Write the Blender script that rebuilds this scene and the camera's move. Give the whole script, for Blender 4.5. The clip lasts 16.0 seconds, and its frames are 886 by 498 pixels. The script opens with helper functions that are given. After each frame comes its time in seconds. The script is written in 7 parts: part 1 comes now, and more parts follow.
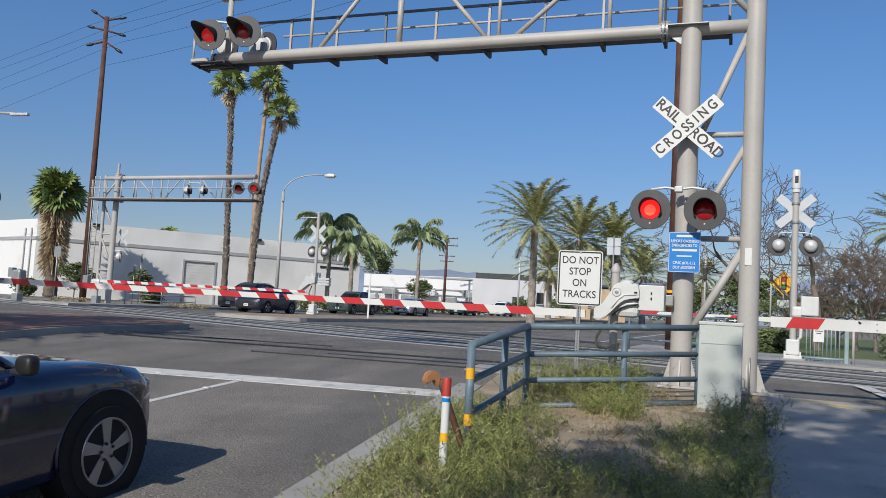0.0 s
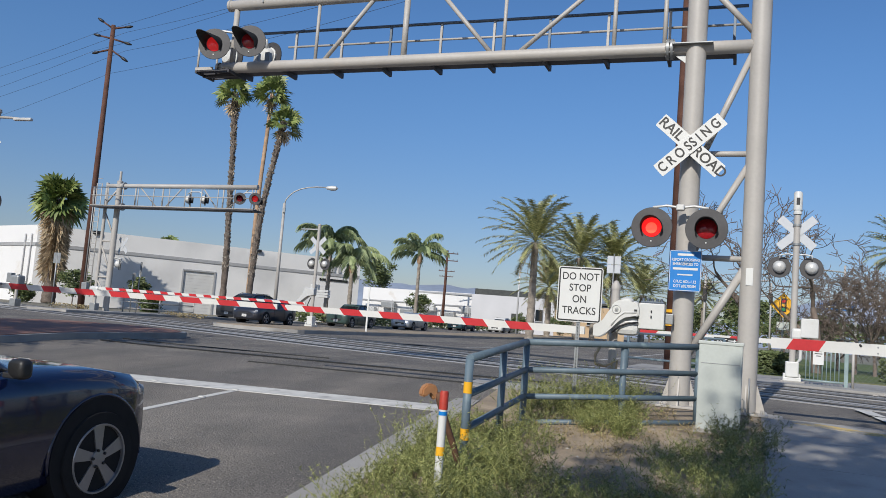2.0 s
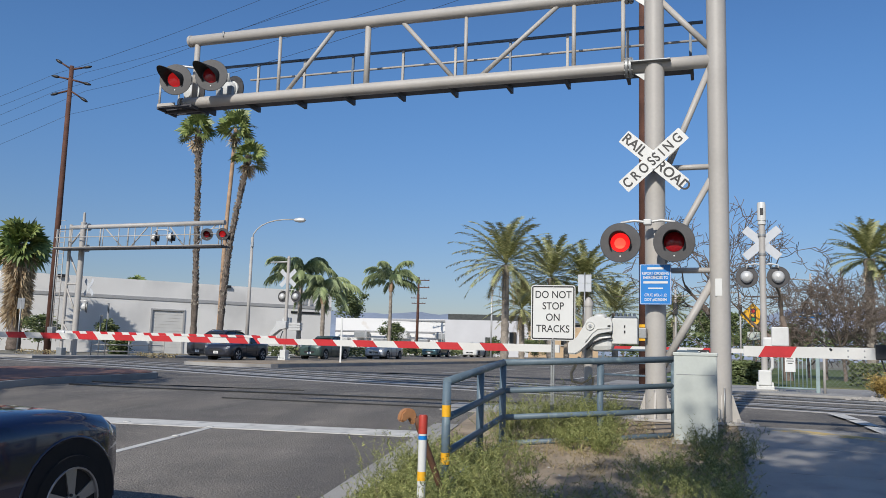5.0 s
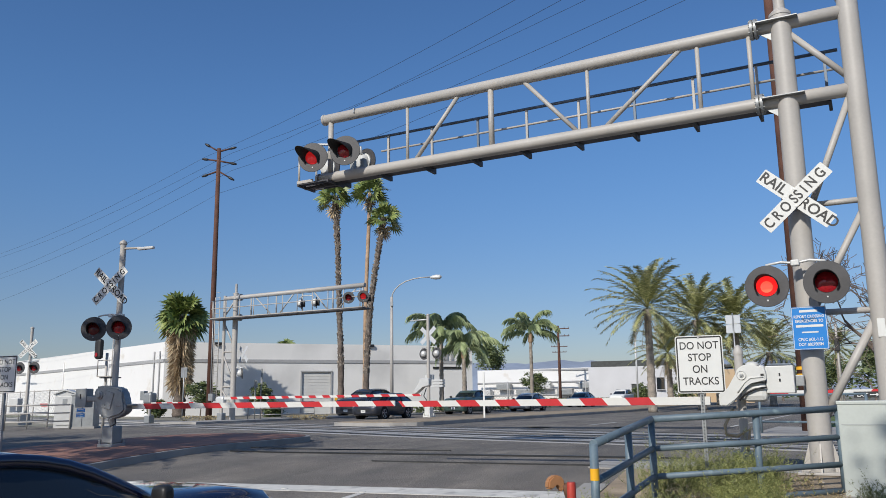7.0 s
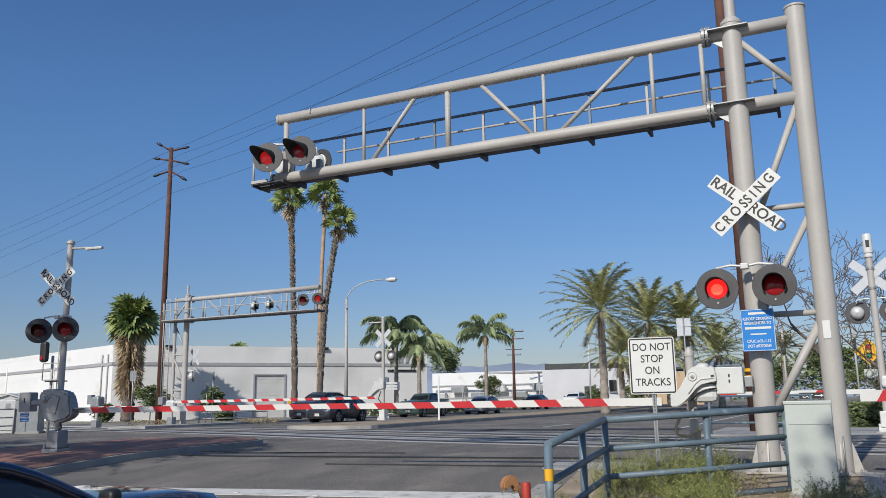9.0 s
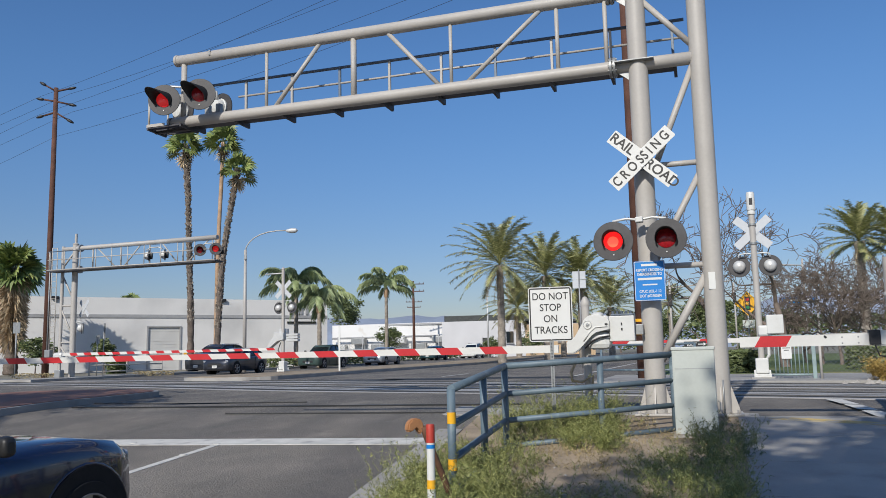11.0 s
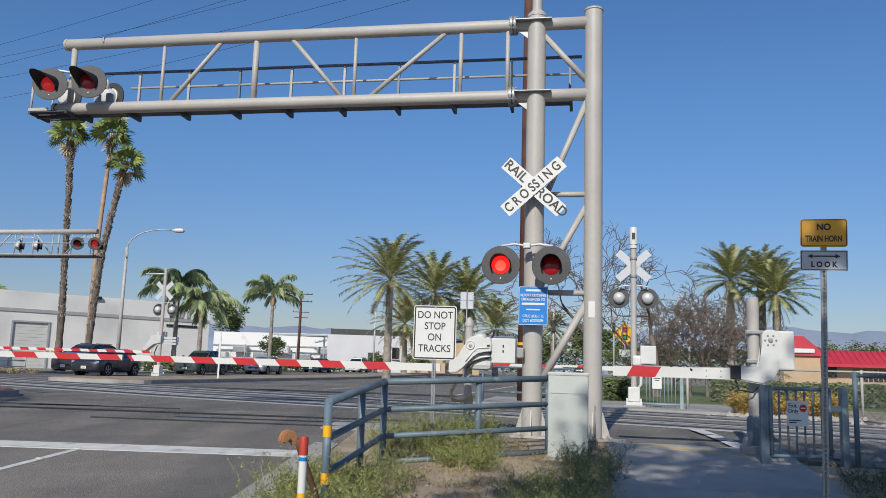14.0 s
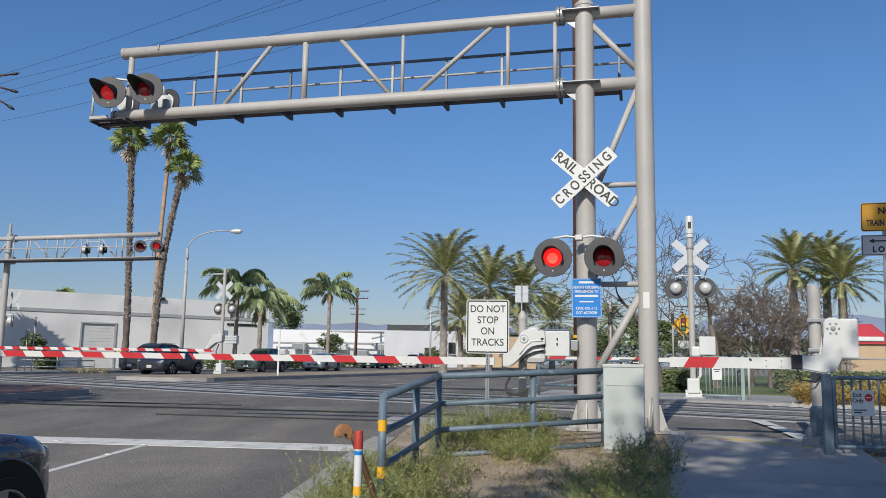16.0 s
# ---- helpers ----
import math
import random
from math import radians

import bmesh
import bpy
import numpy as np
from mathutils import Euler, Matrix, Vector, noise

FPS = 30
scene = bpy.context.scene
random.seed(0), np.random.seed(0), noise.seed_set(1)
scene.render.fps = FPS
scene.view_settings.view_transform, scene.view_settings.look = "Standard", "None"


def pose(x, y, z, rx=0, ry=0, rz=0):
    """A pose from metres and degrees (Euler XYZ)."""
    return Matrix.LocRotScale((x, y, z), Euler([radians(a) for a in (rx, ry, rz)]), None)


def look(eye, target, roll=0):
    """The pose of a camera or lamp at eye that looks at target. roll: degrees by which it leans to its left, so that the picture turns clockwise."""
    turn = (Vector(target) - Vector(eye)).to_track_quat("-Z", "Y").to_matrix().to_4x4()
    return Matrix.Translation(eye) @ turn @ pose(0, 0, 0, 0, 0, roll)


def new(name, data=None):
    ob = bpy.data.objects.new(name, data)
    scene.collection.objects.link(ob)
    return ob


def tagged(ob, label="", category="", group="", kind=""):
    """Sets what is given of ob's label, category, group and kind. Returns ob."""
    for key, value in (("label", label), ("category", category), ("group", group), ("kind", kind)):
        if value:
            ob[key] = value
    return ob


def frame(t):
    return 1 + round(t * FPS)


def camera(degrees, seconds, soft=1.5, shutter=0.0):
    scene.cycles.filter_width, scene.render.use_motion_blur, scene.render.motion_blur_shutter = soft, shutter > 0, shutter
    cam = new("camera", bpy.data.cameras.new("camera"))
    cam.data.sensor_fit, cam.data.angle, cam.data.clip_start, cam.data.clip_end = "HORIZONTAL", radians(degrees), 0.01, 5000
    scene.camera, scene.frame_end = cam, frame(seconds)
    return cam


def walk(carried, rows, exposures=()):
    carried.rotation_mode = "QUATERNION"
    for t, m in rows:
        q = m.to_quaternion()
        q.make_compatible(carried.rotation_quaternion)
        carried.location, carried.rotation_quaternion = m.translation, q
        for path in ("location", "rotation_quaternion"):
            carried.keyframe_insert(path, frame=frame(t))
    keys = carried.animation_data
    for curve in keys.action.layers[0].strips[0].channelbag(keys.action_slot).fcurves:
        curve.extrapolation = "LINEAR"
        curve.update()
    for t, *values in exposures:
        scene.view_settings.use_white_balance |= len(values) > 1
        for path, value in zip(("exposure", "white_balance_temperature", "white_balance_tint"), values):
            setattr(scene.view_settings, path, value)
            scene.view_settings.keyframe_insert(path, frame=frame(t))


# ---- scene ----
cam = camera(57.43, 16.0, soft=0.65)
# seconds, x, y, z, yaw, pitch, roll
PATH = (
    (0.0, 0.000, 0.002, 1.950, 20.69, 4.09, -3.23),
    (0.5, -0.015, 0.021, 1.937, 20.59, 4.34, -3.50),
    (1.0, -0.028, 0.042, 1.935, 21.01, 4.90, -3.46),
    (1.5, -0.022, 0.037, 1.932, 20.92, 5.16, -3.51),
    (2.0, -0.017, 0.048, 1.927, 20.59, 5.17, -4.47),
    (2.5, -0.024, 0.070, 1.926, 20.64, 5.34, -4.58),
    (3.0, -0.011, 0.068, 1.930, 19.57, 6.25, -3.35),
    (5.3, -0.029, 0.047, 1.891, 19.03, 7.38, -1.40),
    (5.5, -0.024, 0.026, 1.915, 19.62, 7.75, -1.03),
    (6.0, -0.010, -0.017, 1.949, 21.75, 8.87, -0.17),
    (6.5, 0.012, -0.006, 2.005, 24.67, 9.78, 0.46),
    (7.0, 0.027, -0.047, 2.025, 28.80, 10.60, 0.74),
    (7.5, 0.016, -0.100, 2.014, 32.00, 11.37, 0.53),
    (8.0, -0.001, -0.085, 2.013, 31.82, 11.19, 0.66),
    (8.5, 0.007, -0.033, 2.009, 27.87, 11.36, 0.60),
    (8.7, 0.008, -0.031, 2.011, 26.67, 11.25, 0.73),
    (10.8, 0.014, -0.073, 1.944, 21.47, 6.80, 1.38),
    (11.0, -0.027, -0.089, 1.953, 18.61, 7.30, 1.28),
    (11.5, -0.063, -0.106, 1.945, 12.65, 7.31, 0.63),
    (12.0, -0.047, -0.086, 1.944, 11.38, 7.54, 0.26),
    (12.5, 0.014, -0.111, 1.952, 10.58, 7.82, -0.73),
    (13.0, 0.013, -0.137, 1.956, 10.80, 7.98, -1.49),
    (13.5, 0.012, -0.135, 1.955, 10.79, 8.19, -1.81),
    (14.0, 0.020, -0.119, 1.950, 10.54, 8.43, -1.77),
    (14.5, 0.031, -0.130, 1.954, 11.31, 8.64, -1.90),
    (15.0, 0.050, -0.145, 1.959, 13.24, 8.80, -1.58),
    (15.5, 0.061, -0.141, 1.950, 14.59, 8.69, -1.40),
    (16.0, 0.072, -0.140, 1.944, 14.54, 7.96, -0.95),
)
walk(cam, [(t, pose(x, y, z, 90 + p, r, w)) for t, x, y, z, w, p, r in PATH])

# ---- sky and sun ----
SUN_DIR = Vector((0.08, 1.0, -0.70)).normalized()      # the way the light travels
world = bpy.data.worlds.new("sky")
scene.world = world
world.use_nodes = True
wn = world.node_tree.nodes
sky = wn.new("ShaderNodeTexSky")
sky.sky_type = "NISHITA"
sky.sun_disc = False
sky.sun_elevation = math.asin(-SUN_DIR.z)
sky.sun_rotation = math.atan2(-SUN_DIR.x, -SUN_DIR.y)
sky.air_density, sky.dust_density, sky.ozone_density = 1.0, 0.7, 5.0
tint = wn.new("ShaderNodeHueSaturation")
tint.inputs["Hue"].default_value, tint.inputs["Saturation"].default_value = 0.507, 1.12
world.node_tree.links.new(sky.outputs[0], tint.inputs["Color"])
# dry hazy air: the sky dulls to a grey blue towards the whole horizon
coord, axes, low = wn.new("ShaderNodeTexCoord"), wn.new("ShaderNodeSeparateXYZ"), wn.new("ShaderNodeMapRange")
haze = wn.new("ShaderNodeMix")
haze.data_type, haze.blend_type = "RGBA", "MULTIPLY"
haze.inputs[0].default_value = 1.0
shade = wn.new("ShaderNodeMix")
shade.data_type = "RGBA"
shade.inputs[6].default_value, shade.inputs[7].default_value = (0.83, 0.74, 0.76, 1), (0.99, 1.09, 1.08, 1)
low.inputs[1].default_value, low.inputs[2].default_value = 0.0, 0.36
low.interpolation_type = "SMOOTHSTEP"
for a, b in ((coord.outputs["Generated"], axes.inputs[0]), (axes.outputs[2], low.inputs[0]), (low.outputs[0], shade.inputs[0]), (tint.outputs[0], haze.inputs[6]), (shade.outputs[2], haze.inputs[7]), (haze.outputs[2], wn["Background"].inputs["Color"])):
    world.node_tree.links.new(a, b)
wn["Background"].inputs["Strength"].default_value = 0.108
sun = new("sun", bpy.data.lights.new("sun", "SUN"))
sun.data.energy, sun.data.angle, sun.data.color = 3.9, radians(0.53), (1.0, 0.95, 0.87)
sun.matrix_world = look((0, -20, 40), Vector((0, -20, 40)) + SUN_DIR)
scene.view_settings.exposure = 0.0


# ---- materials ----
def mat(name, col, rough=0.6, metal=0.0, var=0.15, scale=3.0, fine=40.0, bump=0.0, stain=None, stain_scale=0.8, stain_at=0.55, coat=0.0, per_object=0.0, grit=0.0, streak=None, island=None):
    """A surface with a base colour, broad and fine variation, stains of another colour and fine relief."""
    m = bpy.data.materials.new(name)
    m.use_nodes = True
    nt, nodes = m.node_tree, m.node_tree.nodes
    b = nodes["Principled BSDF"]
    tc = nodes.new("ShaderNodeTexCoord")

    def nz(s, d=4.0):
        n = nodes.new("ShaderNodeTexNoise")
        n.inputs["Scale"].default_value, n.inputs["Detail"].default_value = s, d
        nt.links.new(tc.outputs["Object"], n.inputs["Vector"])
        return n.outputs[0]

    def mix(fac, a, c, blend="MIX"):
        x = nodes.new("ShaderNodeMix")
        x.data_type, x.blend_type = "RGBA", blend
        for sock, v in ((x.inputs[0], fac), (x.inputs[6], a), (x.inputs[7], c)):
            if isinstance(v, (int, float)):
                sock.default_value = v
            elif isinstance(v, (tuple, list)):
                sock.default_value = (*v[:3], 1)
            else:
                nt.links.new(v, sock)
        return x.outputs[2]

    def ramp(v, lo, hi):
        r = nodes.new("ShaderNodeMapRange")
        r.inputs[1].default_value, r.inputs[2].default_value = lo, hi
        nt.links.new(v, r.inputs[0])
        return r.outputs[0]

    dark = tuple(c * (1 - var) for c in col)
    light = tuple(min(1, c * (1 + var)) for c in col)
    c = mix(ramp(nz(scale), 0.3, 0.7), dark, light)
    if fine:
        c = mix(ramp(nz(fine, 2.0), 0.25, 0.75), c, mix(1.0, c, (1 - var * 0.9,) * 3, "MULTIPLY"))
    if stain:
        c = mix(ramp(nz(stain_scale, 6.0), stain_at, stain_at + 0.14), c, stain)
    if streak:
        mp = nodes.new("ShaderNodeMapping")
        mp.inputs["Scale"].default_value = (1.0, 0.12, 1.0)
        nt.links.new(tc.outputs["Object"], mp.inputs["Vector"])
        sn = nodes.new("ShaderNodeTexNoise")
        sn.inputs["Scale"].default_value, sn.inputs["Detail"].default_value = 1.3, 5.0
        nt.links.new(mp.outputs[0], sn.inputs["Vector"])
        c = mix(ramp(sn.outputs[0], 0.45, 0.7), c, streak)
    if grit:
        c = mix(ramp(nz(90.0, 2.0), 0.6, 0.7), c, tuple(min(1, v * (1 + grit)) for v in col))
        c = mix(ramp(nz(60.0, 2.0), 0.6, 0.68), c, tuple(v * (1 - grit * 0.6) for v in col))
    if island:
        gi = nodes.new("ShaderNodeNewGeometry")
        c = mix(ramp(gi.outputs["Random Per Island"], 0.35, 1.0), c, island)
    if per_object:
        oi = nodes.new("ShaderNodeObjectInfo")
        c = mix(ramp(oi.outputs["Random"], 0, 1), c, mix(1.0, c, (1 - per_object,) * 3, "MULTIPLY"))
    nt.links.new(c, b.inputs["Base Color"])
    b.inputs["Roughness"].default_value, b.inputs["Metallic"].default_value = rough, metal
    b.inputs["Coat Weight"].default_value = coat
    b.inputs["Coat Roughness"].default_value = 0.04
    if bump:
        bp = nodes.new("ShaderNodeBump")
        bp.inputs["Strength"].default_value, bp.inputs["Distance"].default_value = min(1, bump), 0.02
        nt.links.new(nz(fine or 30, 3.0), bp.inputs["Height"])
        nt.links.new(bp.outputs[0], b.inputs["Normal"])
    return m


def glow(name, col, strength, base):
    m = mat(name, base, 0.25, var=0.05)
    b = m.node_tree.nodes["Principled BSDF"]
    b.inputs["Emission Color"].default_value, b.inputs["Emission Strength"].default_value = (*col, 1), strength
    return m


M = {
    "asphalt": mat("asphalt", (0.205, 0.184, 0.156), 0.9, var=0.24, scale=0.9, fine=42, bump=0.9, stain=(0.118, 0.108, 0.097), stain_scale=0.35, stain_at=0.5, grit=1.6, streak=(0.108, 0.10, 0.09)),
    "tar": mat("tar", (0.03, 0.03, 0.03), 0.7, var=0.3, scale=4, fine=40),
    "concrete": mat("concrete", (0.36, 0.345, 0.32), 0.85, var=0.13, scale=1.2, fine=60, bump=0.25, stain=(0.27, 0.255, 0.235), stain_scale=1.4),
    "panel": mat("crossing_panel_concrete", (0.40, 0.39, 0.375), 0.85, var=0.15, scale=0.8, fine=40, bump=0.3, stain=(0.29, 0.28, 0.27), stain_scale=1.0),
    "dirt": mat("dry_dirt", (0.36, 0.285, 0.20), 0.95, var=0.25, scale=1.5, fine=30, bump=0.8, stain=(0.2, 0.16, 0.11), stain_scale=0.9),
    "lawn": mat("lawn", (0.11, 0.15, 0.04), 0.9, var=0.35, scale=1.2, fine=25, bump=0.6, stain=(0.2, 0.18, 0.08), stain_scale=0.25),
    "land": mat("distant_land", (0.24, 0.22, 0.17), 0.95, var=0.25, scale=0.05, fine=2, stain=(0.16, 0.17, 0.1), stain_scale=0.03),
    "paver": mat("red_pavers", (0.40, 0.20, 0.14), 0.85, var=0.2, scale=1.0, fine=18, bump=0.4, per_object=0.25),
    "line": mat("road_paint", (0.61, 0.595, 0.55), 0.75, var=0.14, scale=3, fine=45, stain=(0.36, 0.35, 0.33), stain_scale=4.5, stain_at=0.56),
    "yline": mat("yellow_paint", (0.55, 0.40, 0.14), 0.7, var=0.15, scale=2, fine=45, stain=(0.37, 0.345, 0.30), stain_scale=3.0, stain_at=0.47),
    "rail": mat("steel_rail", (0.35, 0.33, 0.31), 0.35, 0.9, var=0.15, scale=5),
    "rust": mat("rusty_steel", (0.17, 0.085, 0.05), 0.85, 0.2, var=0.3, scale=5, fine=60),
    "galv": mat("galvanised_steel", (0.44, 0.415, 0.38), 0.5, 0.0, var=0.07, scale=1.5, fine=25, stain=(0.46, 0.42, 0.37), stain_scale=1.3, stain_at=0.62),
    "steel": mat("grey_steel", (0.33, 0.34, 0.34), 0.5, 0.5, var=0.12, scale=4, fine=40),
    "alu": mat("aluminium_housing", (0.60, 0.60, 0.58), 0.45, 0.2, var=0.06, scale=3, fine=30, stain=(0.5, 0.48, 0.44), stain_scale=4, stain_at=0.66),
    "grating": mat("walkway_grating", (0.09, 0.09, 0.1), 0.6, 0.5, var=0.2),
    "blueblack": mat("walkway_rail_paint", (0.13, 0.16, 0.2), 0.5, 0.3, var=0.15),
    "disc": mat("black_signal_disc", (0.062, 0.06, 0.062), 0.55, var=0.15, scale=5, fine=30),
    "visor": mat("black_visor", (0.02, 0.02, 0.02), 0.6, var=0.2),
    "redlens": mat("red_lens", (0.34, 0.012, 0.018), 0.2, var=0.15, scale=30),
    # red lens again, with tree shade put into its colour
    "shadelens": mat("shaded_red_lens", (0.10, 0.006, 0.009), 0.25, var=0.15, scale=30),
    "redlit": glow("lit_red_lens", (1.0, 0.02, 0.02), 0.95, (0.5, 0.015, 0.015)),
    "hot": glow("glowing_lamp", (1.0, 0.09, 0.05), 1.25, (0.8, 0.1, 0.05)),
    "redglow": glow("dim_red_lens", (1.0, 0.03, 0.03), 0.28, (0.5, 0.015, 0.02)),
    "cast": mat("white_cast_housing", (0.63, 0.63, 0.60), 0.4, 0.0, var=0.05, scale=3, fine=30, stain=(0.52, 0.49, 0.43), stain_scale=4, stain_at=0.64),
    "boot": mat("old_leaf_boots", (0.20, 0.165, 0.135), 0.95, var=0.35, scale=4, fine=14, island=(0.40, 0.35, 0.29)),
    "white": mat("white_sign_sheeting", (0.66, 0.66, 0.63), 0.5, var=0.03, scale=4, fine=0),
    "black": mat("black_paint", (0.018, 0.018, 0.018), 0.5, var=0.15),
    "blue": mat("blue_sign_sheeting", (0.002, 0.19, 0.56), 0.45, var=0.05, scale=5, fine=0),
    "yellow": mat("yellow_sign_sheeting", (0.82, 0.42, 0.02), 0.45, var=0.04, scale=5, fine=0),
    "amber": mat("amber_sign_sheeting", (0.74, 0.36, 0.02), 0.5, var=0.06, scale=5, fine=0),
    "dullwhite": mat("dull_white_sheeting", (0.50, 0.52, 0.54), 0.5, var=0.04, scale=5, fine=0),
    "gatewhite": mat("gate_arm_white", (0.64, 0.63, 0.59), 0.5, var=0.05, scale=2, fine=30),
    "gatered": mat("gate_arm_red", (0.52, 0.02, 0.025), 0.45, var=0.1, scale=3),
    "railblue": mat("grey_blue_railing_paint", (0.125, 0.175, 0.21), 0.5, var=0.15, scale=4, fine=40, stain=(0.27, 0.36, 0.36), stain_scale=5, stain_at=0.6),
    "box": mat("pale_green_cabinet_paint", (0.48, 0.51, 0.47), 0.5, var=0.06, scale=2, fine=30, stain=(0.36, 0.40, 0.37), stain_scale=2.5, stain_at=0.6),
    "stucco": mat("white_stucco", (0.73, 0.715, 0.685), 0.85, var=0.04, scale=0.4, fine=20, bump=0.15, stain=(0.56, 0.55, 0.53), stain_scale=0.12, stain_at=0.58),
    "stuccob": mat("bright_stucco", (0.74, 0.73, 0.71), 0.85, var=0.03, scale=0.3, fine=20, stain=(0.60, 0.55, 0.48), stain_scale=0.5, stain_at=0.6),
    # white office wall, greyed in colour to stand for its shaded side
    "greywall": mat("shade_toned_wall", (0.58, 0.575, 0.58), 0.85, var=0.05, scale=0.4),
    "trim": mat("grey_trim", (0.36, 0.36, 0.36), 0.7, var=0.08),
    "shutter": mat("roller_shutter", (0.62, 0.61, 0.58), 0.6, var=0.05, scale=1),
    "roofdark": mat("dark_roof", (0.07, 0.075, 0.07), 0.8, var=0.2),
    "redroof": mat("red_metal_roof", (0.50, 0.035, 0.055), 0.45, var=0.08, scale=0.5),
    "tan": mat("tan_stucco", (0.50, 0.36, 0.22), 0.85, var=0.06, scale=0.5),
    "wood": mat("creosoted_wood", (0.115, 0.05, 0.032), 0.85, var=0.3, scale=2, fine=25, bump=0.5),
    "trunk": mat("palm_trunk", (0.33, 0.285, 0.235), 0.9, var=0.35, scale=3, fine=14, bump=0.9),
    "trunkdark": mat("shaggy_palm_trunk", (0.17, 0.135, 0.11), 0.95, var=0.4, scale=3, fine=10, bump=1.0),
    "hedge": mat("hedge_leaf", (0.12, 0.15, 0.055), 0.6, var=0.35, scale=1.5, fine=8),
    "trunkpale": mat("pale_palm_trunk", (0.46, 0.31, 0.20), 0.85, var=0.2, scale=2, fine=14, bump=0.5),
    "bark": mat("grey_bark", (0.20, 0.155, 0.125), 0.9, var=0.25, scale=4, fine=25, bump=0.5),
    "fan": mat("fan_palm_leaf", (0.14, 0.20, 0.055), 0.5, var=0.4, scale=0.9, fine=5, island=(0.33, 0.37, 0.12)),
    "date": mat("date_palm_leaf", (0.27, 0.29, 0.115), 0.5, var=0.35, scale=0.7, fine=5, island=(0.52, 0.49, 0.23)),
    "queen": mat("queen_palm_leaf", (0.27, 0.34, 0.16), 0.5, var=0.4, scale=0.7, fine=5, island=(0.44, 0.50, 0.27)),
    "dead": mat("dead_palm_leaf", (0.42, 0.31, 0.19), 0.9, var=0.35, scale=2, fine=8, island=(0.66, 0.54, 0.36)),
    "leaf": mat("green_leaf", (0.085, 0.12, 0.04), 0.55, var=0.4, scale=0.8, fine=6, island=(0.19, 0.22, 0.08)),
    "weed": mat("green_weed", (0.19, 0.22, 0.065), 0.7, var=0.45, scale=1.5, fine=9, island=(0.46, 0.46, 0.17)),
    "hedgelight": mat("light_hedge_leaf", (0.11, 0.14, 0.05), 0.6, var=0.4, scale=2, fine=9, island=(0.22, 0.25, 0.10)),
    "railpale": mat("pale_teal_gate_paint", (0.26, 0.34, 0.34), 0.5, var=0.12),
    "drygrass": mat("dry_grass", (0.30, 0.23, 0.11), 0.8, var=0.35, scale=1.5, fine=9, island=(0.52, 0.43, 0.24)),
    "shrub": mat("orange_dry_grass", (0.36, 0.24, 0.06), 0.8, var=0.3, scale=2, island=(0.62, 0.44, 0.15)),
    # the hills' pale blue is distance haze mixed into the colour
    "hill": mat("haze_tinted_hill", (0.31, 0.36, 0.44), 0.95, var=0.12, scale=0.01, fine=0.1),
    "carblue": mat("dark_blue_car_paint", (0.004, 0.009, 0.042), 0.2, 0.1, var=0.05, coat=1.0),
    "carnavy": mat("navy_car_paint", (0.035, 0.038, 0.052), 0.3, 0.4, var=0.05, coat=1.0),
    "carblack": mat("black_car_paint", (0.03, 0.032, 0.04), 0.3, 0.2, var=0.05, coat=1.0),
    "cargreen": mat("dark_green_car_paint", (0.05, 0.085, 0.075), 0.35, 0.2, var=0.05, coat=0.8),
    "carsilver": mat("silver_car_paint", (0.42, 0.45, 0.5), 0.3, 0.6, var=0.04, coat=1.0),
    "carteal": mat("teal_car_paint", (0.05, 0.12, 0.14), 0.3, 0.4, var=0.04, coat=1.0),
    "glass": mat("dark_car_glass", (0.012, 0.016, 0.019), 0.04, 0.0, var=0.05, coat=0.5),
    "tyre": mat("tyre_rubber", (0.010, 0.010, 0.011), 0.9, var=0.2, scale=8),
    "rim": mat("alloy_rim", (0.36, 0.36, 0.38), 0.32, 0.7, var=0.08),
    "headlamp": mat("headlamp_lens", (0.42, 0.44, 0.47), 0.08, 0.2, var=0.1, scale=20, coat=0.6),
    "plastic": mat("black_plastic", (0.02, 0.02, 0.022), 0.5, var=0.15),
    "orange": mat("orange_cap", (0.44, 0.21, 0.09), 0.55, var=0.15, scale=10, fine=60),
    "capred": mat("red_marker_paint", (0.50, 0.05, 0.03), 0.55, var=0.15, scale=8),
    "green": mat("sign_green", (0.01, 0.2, 0.06), 0.5, var=0.05),
    "rock": mat("pale_rock", (0.42, 0.39, 0.35), 0.9, var=0.25, scale=6, bump=0.4),
}


# ---- mesh helpers ----
def box(bm, c, s, bev=0.0, rot=None):
    """A box of size s about c, its edges rounded by bev."""
    t = bmesh.new()
    bmesh.ops.create_cube(t, size=1, matrix=Matrix.Diagonal((*s, 1)))
    if bev:
        bmesh.ops.bevel(t, geom=t.edges[:], offset=bev, segments=2, affect="EDGES", profile=0.5)
    m = Matrix.Translation(c) @ (rot or Matrix())
    vs = [bm.verts.new(m @ v.co) for v in t.verts]
    for f in t.faces:
        bm.faces.new([vs[v.index] for v in f.verts])
    t.free()


def frame_of(d):
    """Two unit vectors square to d."""
    d = Vector(d).normalized()
    a = Vector((0, 0, 1)) if abs(d.z) < 0.9 else Vector((1, 0, 0))
    u = d.cross(a).normalized()
    return u, d.cross(u).normalized()


